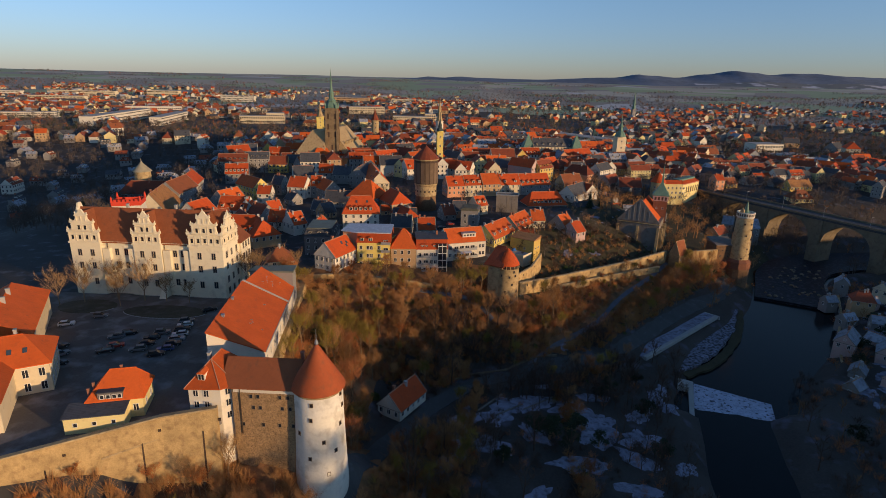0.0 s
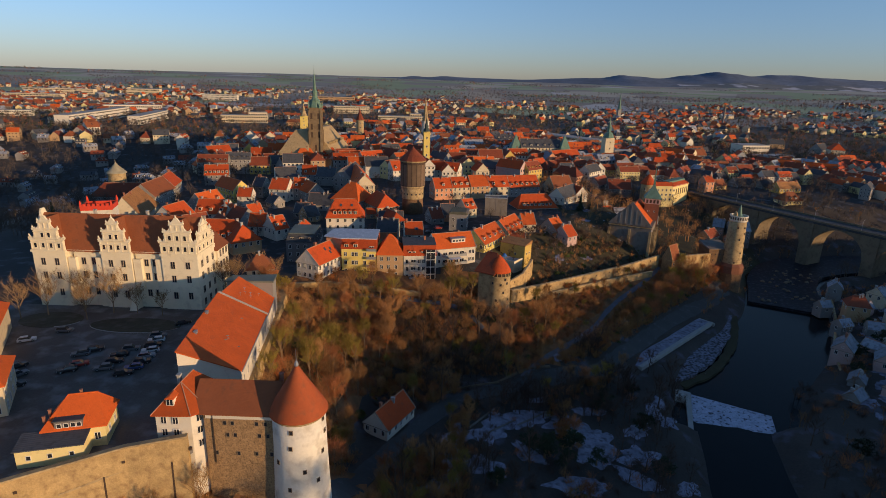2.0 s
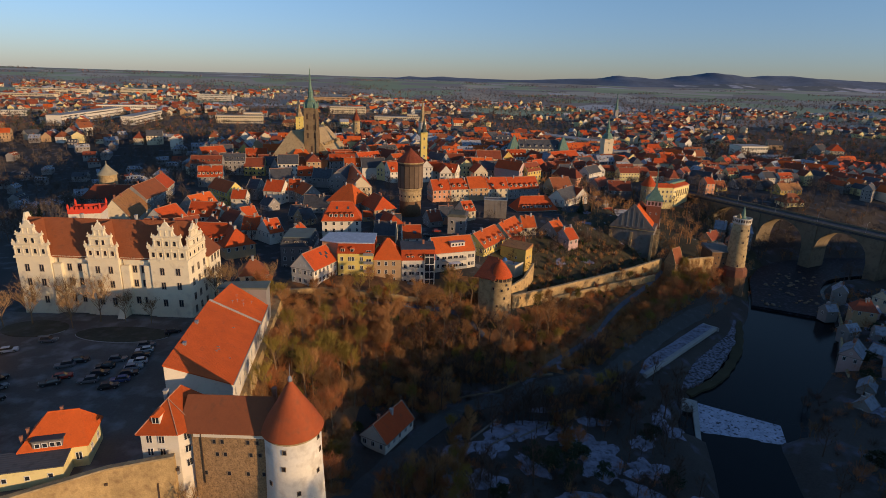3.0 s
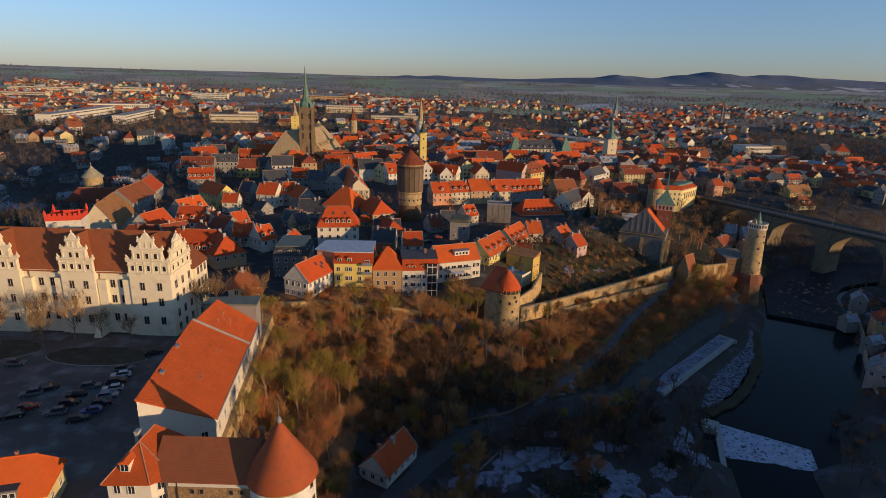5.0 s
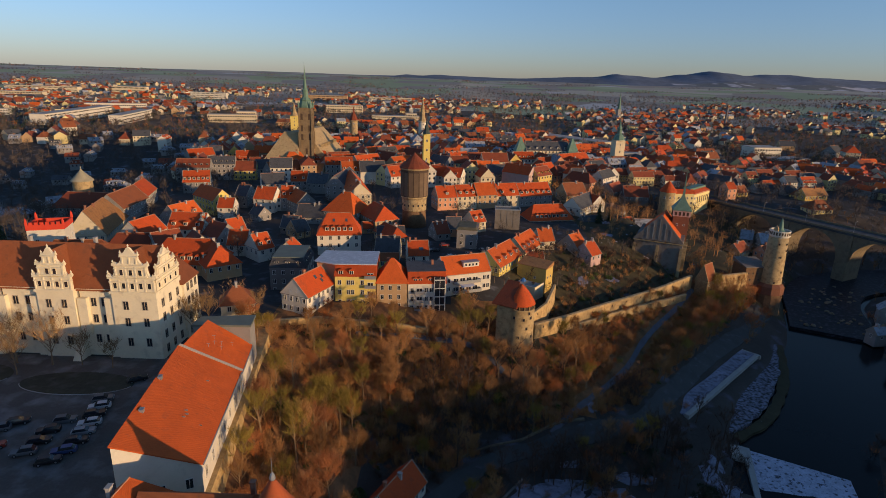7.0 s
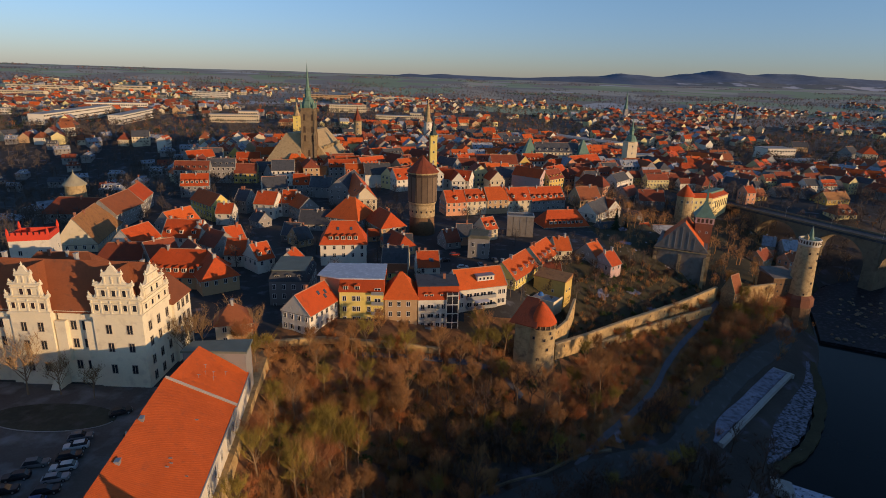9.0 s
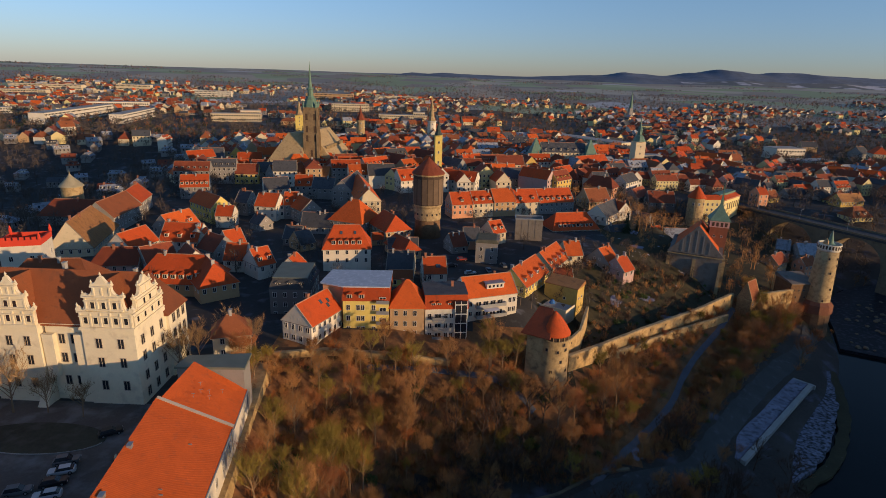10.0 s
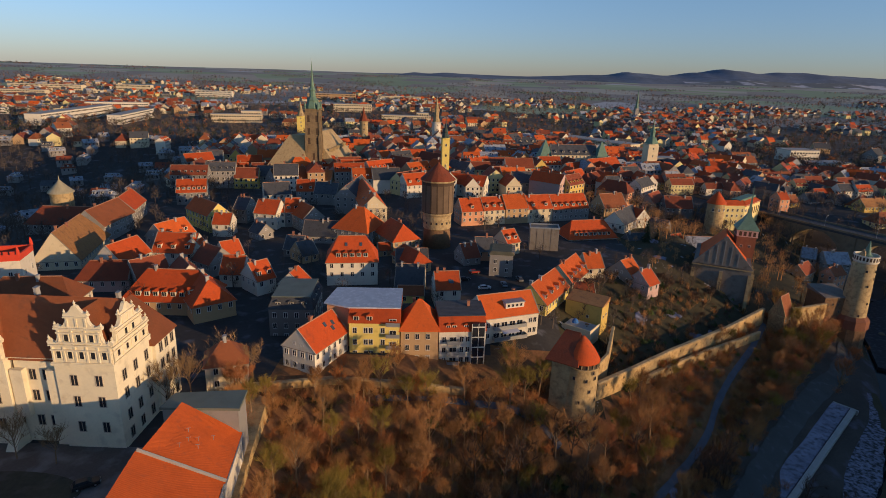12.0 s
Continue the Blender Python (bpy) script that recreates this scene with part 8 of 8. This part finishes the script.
def merged(name, label, category, spots, meshes, mats):
    """Many plants as one object."""
    verts, faces, index = [], [], []
    base = 0
    arrays = [np.array(src.v) for src, mi in meshes]
    for (x, y, z, size, turn, k) in spots:
        src, mi = meshes[k]
        c, d = math.cos(radians(turn)) * size, math.sin(radians(turn)) * size
        p = arrays[k]
        verts.append(np.column_stack((p[:, 0] * c - p[:, 1] * d + x, p[:, 0] * d + p[:, 1] * c + y, p[:, 2] * size + z)))
        faces.extend(tuple(base + i for i in f) for f in src.f)
        index.extend([mi] * len(src.f))
        base += len(p)
    me = bpy.data.meshes.new(name)
    me.from_pydata(np.concatenate(verts).tolist(), [], faces)
    for m in mats:
        me.materials.append(m)
    if len(mats) > 1:
        me.polygons.foreach_set("material_index", index)
    me.update()
    tagged(new(name, me), label, category, kind="stuff")


def bramble(rng, h, spread, n, width=0.018):
    """A tangle of thin stems fanning out of the ground."""
    s = Shape()
    for i in range(n):
        a, r = rng.uniform(0, 6.28), rng.uniform(0, spread)
        p = Vector((math.cos(a) * r * 0.6, math.sin(a) * r * 0.6, rng.uniform(-0.1, h * 0.35)))
        v = Vector((math.cos(a) * r * rng.uniform(0, 1) + rng.uniform(-0.4, 0.4), math.sin(a) * r * rng.uniform(0, 1) + rng.uniform(-0.4, 0.4), h * rng.uniform(0.3, 0.65)))
        side = v.orthogonal().normalized() * width * 1.4
        side.rotate(Matrix.Rotation(rng.uniform(0, 6.28), 3, v.normalized()))
        s.face([p - side, p + side, p + v])
    return s


def undergrowth():
    rng = random.Random(8)
    low = [(bramble(rng, 1.8, 1.3, 70), 0), (bramble(rng, 2.6, 1.5, 80), 1), (leaf_bush(rng, 0.8, 36, 0.22), 2), (bramble(rng, 3.4, 1.6, 100, 0.025), 1), (bramble(rng, 2.8, 1.7, 80), 3), (bramble(rng, 2.4, 1.6, 80), 4), (bramble(rng, 2.2, 1.6, 80), 5)]
    spots = []
    while len(spots) < 5000:
        x, y = rng.uniform(-110, 135), rng.uniform(72, 292)
        if on_slope(x, y):
            spots.append((x, y, land(x, y), rng.uniform(0.6, 1.3), rng.uniform(0, 360), rng.choice((0, 0, 1, 1, 3, 3, 3, 2, 4, 5) if noise.noise(Vector((x * 0.08, y * 0.08, 3))) > -0.05 else (1, 3, 4, 4))))
    low_at = len(spots)
    while len(spots) < low_at + 330:
        x, y = rng.uniform(-112, -16), rng.uniform(70, 106)
        edge = 80 + 18 * smooth(-100, -60, x) + (4 if x > -52 else 0)
        if not edge - 14 < y < edge + 1 or (x + 30.8) ** 2 + (y - 107.6) ** 2 < 50 or abs(along(ROADS[0], x, y)[0]) < 3:
            continue
        spots.append((x, y, land(x, y), rng.uniform(0.8, 1.6), rng.uniform(0, 360), rng.choice((1, 3, 3, 0))))
    while len(spots) < low_at + 700:
        x, y = rng.uniform(24, 100), rng.uniform(216, 290)
        if 2 < along(LIP, x, y)[0] < 34 and not near_spot(x, y, 0):
            spots.append((x, y, land(x, y), rng.uniform(0.5, 1.2), rng.uniform(0, 360), rng.choice((6, 3, 2, 6))))
    thick_at, tries = len(spots), 0
    while len(spots) < thick_at + 850 and tries < 20000:
        tries += 1
        x, y = rng.uniform(-24, 110), rng.uniform(40, 205)
        s = along(STREAM, x, y)[0]
        if s < 17 or along(LIP, x, y)[0] > -10 or min(abs(along(r, x, y)[0]) for r in ROADS) < 3.6 or noise.noise(Vector((x * 0.035, y * 0.035, 15))) < -0.1:
            continue
        spots.append((x, y, land(x, y), rng.uniform(0.6, 1.4), rng.uniform(0, 360), rng.choice((6, 6, 6, 6, 4))))
    bank_at, tries = len(spots), 0
    while len(spots) < bank_at + 800 and tries < 20000:
        tries += 1
        x, y = rng.uniform(84, 240), rng.uniform(50, 300)
        if not -110 < along(STREAM, x, y)[0] < -17 or near_spot(x, y, 2) or noise.noise(Vector((x * 0.04, y * 0.04, 25))) < -0.1:
            continue
        spots.append((x, y, land(x, y), rng.uniform(0.6, 1.7), rng.uniform(0, 360), rng.choice((6, 6, 6, 4, 0))))
    merged("undergrowth", "brown leafless undergrowth and brambles covering the slope", "undergrowth", spots, low, [RUST, TWIG, IVY, REDTWIG, MOSS, SHADE_TWIG])


undergrowth()


def far_tree(rng, h, twigs=30, width=0.26):
    """A bare tree reduced to its trunk and main twigs."""
    s = Shape().tube((0, 0, -0.5), (0, 0, h * 0.7), h * 0.025, h * 0.01, 3)
    for i in range(twigs):
        a, b, r = rng.uniform(0, 6.28), math.acos(rng.uniform(-0.5, 1)), rng.random() ** 0.45
        out = Vector((math.sin(b) * math.cos(a), math.sin(b) * math.sin(a), math.cos(b)))
        p = Vector((out.x * h * 0.33 * r, out.y * h * 0.33 * r, h * (0.52 + 0.4 * out.z * r)))
        v = (out * 0.7 + Vector((rng.uniform(-1, 1), rng.uniform(-1, 1), rng.uniform(-0.2, 1.3)))).normalized() * h * rng.uniform(0.1, 0.2)
        side = v.orthogonal().normalized() * width * 1.5
        side.rotate(Matrix.Rotation(rng.uniform(0, 6.28), 3, v.normalized()))
        s.face([p - v * 0.5 - side, p - v * 0.5 + side, p + v * 0.5])
    return s


def woods():
    """Bare trees of the valley, the far bank and the town's edges."""
    rng = random.Random(12)
    meshes = []
    for h in (9, 11, 12.5, 8):
        t, c = grow(rng, h, h * 0.3, 8, 3, 6, 1.4, 0.045)
        b = Shape()
        b.v = t.v + c.v
        b.f = t.f + [tuple(i + len(t.v) for i in f) for f in c.f]
        meshes.append((b, 0))
    spots = []
    tries = 0
    while len(spots) < 620 and tries < 20000:
        tries += 1
        x, y = rng.uniform(-20, 380), rng.uniform(-60, 300)
        s = along(STREAM, x, y)[0]
        d = along(LIP, x, y)[0]
        if d > -6 or abs(s) < 17:
            continue
        wood = s < 0 and (land(x, y) > 9) or s > 0 and noise.noise(Vector((x * 0.03, y * 0.03, 5))) > -0.08 and y < 198
        if not wood or min(abs(along(r, x, y)[0]) for r in ROADS) < 5 or near_spot(x, y, 8):
            continue
        spots.append((x, y, land(x, y) - 0.2, rng.uniform(0.7, 1.25), rng.uniform(0, 360), rng.randrange(4)))
    room = len(spots) + 110
    while len(spots) < room and tries < 30000:
        tries += 1
        x, y = rng.uniform(-5, 125), rng.uniform(95, 200)
        if land(x, y) > 8 or abs(along(STREAM, x, y)[0]) < 15 or noise.noise(Vector((x * 0.045, y * 0.045, 9))) < 0.02:
            continue
        if min(abs(along(r, x, y)[0]) for r in ROADS) < 4 or near_spot(x, y, 6) or x > 66 and y > 188:
            continue
        spots.append((x, y, land(x, y) - 0.2, rng.uniform(0.4, 0.9), rng.uniform(0, 360), rng.randrange(4)))
    room, tries = len(spots) + 100, 0
    while len(spots) < room and tries < 20000:
        tries += 1
        x, y = rng.uniform(-12, 62), rng.uniform(162, 206)
        if along(STREAM, x, y)[0] < 18 or abs(along(ROADS[0], x, y)[0]) < 3.4 or abs(along(ROADS[0], x, y)[0]) > 20 or abs(along(ROADS[1], x, y)[0]) < 2.5 or near_spot(x, y, 6) or land(x, y) > 13 or noise.noise(Vector((x * 0.06, y * 0.06, 41))) < -0.12:
            continue
        spots.append((x, y, land(x, y) - 0.2, rng.uniform(0.55, 1.0), rng.uniform(0, 360), rng.randrange(4)))
    merged("valley_wood", "dark bare trees along the river and on the far bank", "wood", spots, meshes, [SHADE_TWIG])
    spots, tries = [], 0
    while len(spots) < 330 and tries < 20000:
        tries += 1
        x, y = rng.uniform(60, 330), rng.uniform(20, 420)
        s = along(STREAM, x, y)[0]
        if not (-130 < s < -17 or y > 290 and 17 < s < 60 and x > 120) or near_spot(x, y, 4):
            continue
        spots.append((x, y, land(x, y) - 0.2, rng.uniform(0.3, 0.6), rng.uniform(0, 360), rng.randrange(4)))
    merged("garden_thicket", "dark leafless bushes and fruit trees in the riverside gardens", "bushes", spots, meshes, [TWIG])
    yard = [(far_tree(rng, h, 150, 0.04), 0) for h in (6, 8, 10)] + [(far_tree(rng, h, 190, 0.035), 1) for h in (7, 9, 11)]
    spots, tries = [], 0
    while len(spots) < 420 and tries < 30000:
        tries += 1
        x, y = rng.uniform(-170, 125), rng.uniform(232, 430)
        if along(LIP, x, y)[0] < 12 or near_spot(x, y, -1.5) or -14 < x < 30 and 256 < y < 284 or noise.noise(Vector((x * 0.03, y * 0.03, 31))) < -0.1:
            continue
        spots.append((x, y, land(x, y) - 0.2, rng.uniform(0.6, 1.1), rng.uniform(0, 360), rng.randrange(3)))
    tries = 0
    while len(spots) < 600 and tries < 20000:
        tries += 1
        x, y = rng.uniform(62, 190), rng.uniform(286, 420)
        if near_spot(x, y, -2) or abs(along(STREAM, x, y)[0]) < 17 or (x - 143) ** 2 + (y - 291) ** 2 < 140 or abs((x - 166.2) * 0.883 + (y - 442.8) * 0.469) < 9 or (x - 105) ** 2 + (y - 309) ** 2 < 60 or x < 101 and y < 330:
            continue
        spots.append((x, y, land(x, y) - 0.2, rng.uniform(0.6, 1.15), rng.uniform(0, 360), 3 + rng.randrange(3)))
    room, tries = len(spots) + 110, 0
    while len(spots) < room and tries < 20000:
        tries += 1
        x, y = rng.uniform(58, 122), rng.uniform(285, 345)
        if near_spot(x, y, -2) or along(LIP, x, y)[0] < 14:
            continue
        spots.append((x, y, land(x, y) - 0.2, rng.uniform(0.28, 0.6), rng.uniform(0, 360), rng.choice((0, 1, 3, 4))))
    merged("yard_trees", "bare brown trees and bushes in the back yards of the old town", "trees", spots, yard, [FAR_TWIG, TWIG])
    tiny = [(far_tree(rng, h, 110, 0.07), 0) for h in (8, 10, 12)]
    spots, tries = [], 0
    while len(spots) < 1300 and tries < 60000:
        tries += 1
        y = rng.uniform(240, 640)
        x = rng.uniform(-0.86, 0.86) * y
        park = in_park(x, y) or (x < min(-170, -0.42 * y) and y < 660)
        if not park and noise.noise(Vector((x * 0.006, y * 0.006, 7))) < 0.22:
            continue
        if along(LIP, x, y)[0] < 6 and x < 120 or near_spot(x, y, 3) or abs(along(STREAM, x, y)[0]) < 20:
            continue
        spots.append((x, y, land(x, y) - 0.2, rng.uniform(0.7, 1.2), rng.uniform(0, 360), rng.randrange(3)))
    merged("town_trees", "bare brown trees between the houses and in the town parks", "trees", spots, tiny, [FAR_TWIG])


def far_woods():
    rng = random.Random(77)
    kinds = [(far_tree(rng, h), mi) for h, mi in ((9, 0), (11, 0), (13, 0), (8, 1), (10, 0), (9, 2))]
    spots, tries = [], 0
    while len(spots) < 9200 and tries < 200000:
        tries += 1
        y = 600 + 1900 * rng.random() ** 1.5
        x = rng.uniform(-0.88, 0.88) * y
        k = noise.noise(Vector((x * 0.006, y * 0.006, 7)))
        if not in_park(x, y) and k < (-0.05 if x < -0.1 * y else -0.3) and rng.random() > 0.3 * (1 - smooth(1300, 1900, y)):
            continue
        if near_spot(x, y, 1) or along(LIP, x, y)[0] < 6:
            continue
        spots.append((x, y, land(x, y) - 0.2, rng.uniform(0.7, 1.25), rng.uniform(0, 360), rng.randrange(6)))
    merged("outer_woods", "brown bare woods between the outer quarters", "woods", spots, kinds, [FAR_TWIG, REDTWIG, CONIFER])
    # hedgerows and copses in the fields
    spots = []
    for row in range(130):
        y = rng.uniform(1700, 3600)
        x = rng.uniform(-0.9, 0.9) * y
        d = rng.uniform(-0.5, 0.5)
        for i in range(rng.randrange(8, 34)):
            u = i * 7.5
            px, py = x + u * math.cos(d) + rng.uniform(-4, 4), y + u * math.sin(d) + rng.uniform(-9, 9)
            spots.append((px, py, land(px, py) - 0.3, rng.uniform(0.8, 1.5), rng.uniform(0, 360), rng.randrange(6)))
    merged("hedgerows", "rows of bare trees along the far field edges", "hedges", spots, kinds, [FAR_TWIG, REDTWIG, CONIFER])


woods()
far_woods()

for x, y, s in ((-121, 163, 1.0), (-112, 166.5, 1.0), (-103, 166, 1.05), (-88, 165.5, 0.6), (-96, 166.5, 0.7), (-75, 182, 1.0), (-73, 188, 0.9), (-127, 160, 0.9), (-108, 161, 0.8), (-70, 199, 0.8), (-63, 198, 0.7), (-50, 101.5, 0.85), (-93, 78, 0.9), (-98, 74, 0.8), (-58, 98, 0.6)):
    z = 33.7 if y > 150 else land(x, y)
    plant(BROAD[int(abs(x * y)) % 3], x, y, z, s, "tall bare tree with pale twigs beside the castle", "castle trees")
for x, y, s in ((-168, 232, 1.2), (-172, 238, 1.0), (-163, 226, 0.9), (-178, 250, 1.1), (72, 330, 0.8), (79, 336, 0.6)):
    ob = thing("fir", "dark green conifer behind the castle", "tree", pose(x, y, land(x, y)) @ Matrix.Scale(s, 4), group="firs")
    k = FIRS[int(abs(x)) % 2]
    part("trunk", k[0], None, ob)
    part("crown", k[1], None, ob)


# ---- cars ----
def car_meshes(paint, roof_h=1.45):
    b = Shape()
    ring0 = [(-2.1, -0.82), (2.05, -0.82), (2.2, -0.4), (2.2, 0.4), (2.05, 0.82), (-2.1, 0.82), (-2.2, 0.4), (-2.2, -0.4)]
    b.solid([(x, y, 0.28) for x, y in ring0], [(x, y, 0.72) for x, y in ring0])
    b.solid([(x, y, 0.72) for x, y in ring0], [(x * 0.96, y * 0.94, 0.92) for x, y in ring0])
    c = Shape().solid([(-1.9, -0.74, 0.92), (1.0, -0.74, 0.92), (1.0, 0.74, 0.92), (-1.9, 0.74, 0.92)], [(-1.45, -0.6, roof_h - 0.04), (0.35, -0.6, roof_h - 0.04), (0.35, 0.6, roof_h - 0.04), (-1.45, 0.6, roof_h - 0.04)])
    r = Shape().solid([(-1.47, -0.62, roof_h - 0.04), (0.37, -0.62, roof_h - 0.04), (0.37, 0.62, roof_h - 0.04), (-1.47, 0.62, roof_h - 0.04)], [(-1.35, -0.56, roof_h + 0.03), (0.25, -0.56, roof_h + 0.03), (0.25, 0.56, roof_h + 0.03), (-1.35, 0.56, roof_h + 0.03)])
    return b.mesh("body", paint), c.mesh("cabin", GLASS), r.mesh("roof_panel", paint)


WHEEL = Shape().lathe([(0.2, -0.1), (0.33, -0.1), (0.33, 0.1), (0.2, 0.1)], 14).mesh("wheel", RUBBER)
HUB = Shape().lathe([(0.19, -0.11), (0.19, 0.11)], 10).mesh("hub", METAL)
LIGHT = Shape().box(-0.04, -0.18, -0.07, 0.04, 0.18, 0.07).mesh("headlight", FRAME)
PAINTS = {"black": (0.02, 0.02, 0.022), "white": (0.5, 0.5, 0.5), "silver": (0.26, 0.27, 0.28), "red": (0.3, 0.03, 0.02), "blue": (0.04, 0.07, 0.18), "grey": (0.12, 0.125, 0.13)}
CARS = {k: car_meshes(material("car_paint_" + k, v, rough=0.4, spread=0.05, bump=0.0, spec=0.4), 1.45 if k != "grey" else 1.62) for k, v in PAINTS.items()}


def car(x, y, z, rot, colour, where="the castle courtyard"):
    ob = thing("car", "parked %s car in %s" % (colour, where), "car", pose(x, y, z, 0, 0, rot), group="parked cars")
    body, cabin, roof = CARS[colour]
    part("body", body, None, ob)
    part("cabin", cabin, None, ob, "dark car windows")
    part("roof_panel", roof, None, ob)
    for wx in (-1.35, 1.35):
        for wy in (-0.78, 0.78):
            w = part("wheel", WHEEL, None, ob, m=pose(wx, wy, 0.33, 90))
            part("hub", HUB, None, w)
    for ly in (-0.55, 0.55):
        part("headlight", LIGHT, None, ob, m=pose(2.19, ly, 0.66))


car_rng = random.Random(4)
for x, y, rot, c in ((-115, 146, 25, "white"), (-94, 142, 25, "black"), (-96, 139.4, 205, "grey"), (-93, 134, 28, "red"), (-94, 131, 208, "black"), (-85, 143, 20, "grey"), (-86, 139.5, 200, "black"), (-80.5, 145.5, 22, "black"),
                     (-81, 148.4, 202, "white"), (-79, 139.4, 20, "silver"), (-79.5, 142.4, 200, "white"), (-78.6, 136.4, 20, "black"), (-79, 133.4, 200, "blue"), (-82, 151.2, 20, "grey"), (-80, 130.4, 22, "black"), (-107, 132, 60, "black"), (-104, 128, 60, "grey"),
                     (-101, 123, 60, "black"), (-109, 152.4, 10, "grey"), (-79, 160, 35, "black"), (-72, 153, 40, "black"), (-85.5, 136, 22, "black"), (-86, 132.6, 200, "grey")):
    car(x, y, 33.73, rot, c)
for x, y, rot in ((-5, 262, 15), (2, 266, 100), (-12, 270, 20), (8, 272, 105), (-8, 278, 12), (4, 280, 100)):
    car(x, y, land(x, y) + 0.05, rot, car_rng.choice(list(PAINTS)), "a town yard")
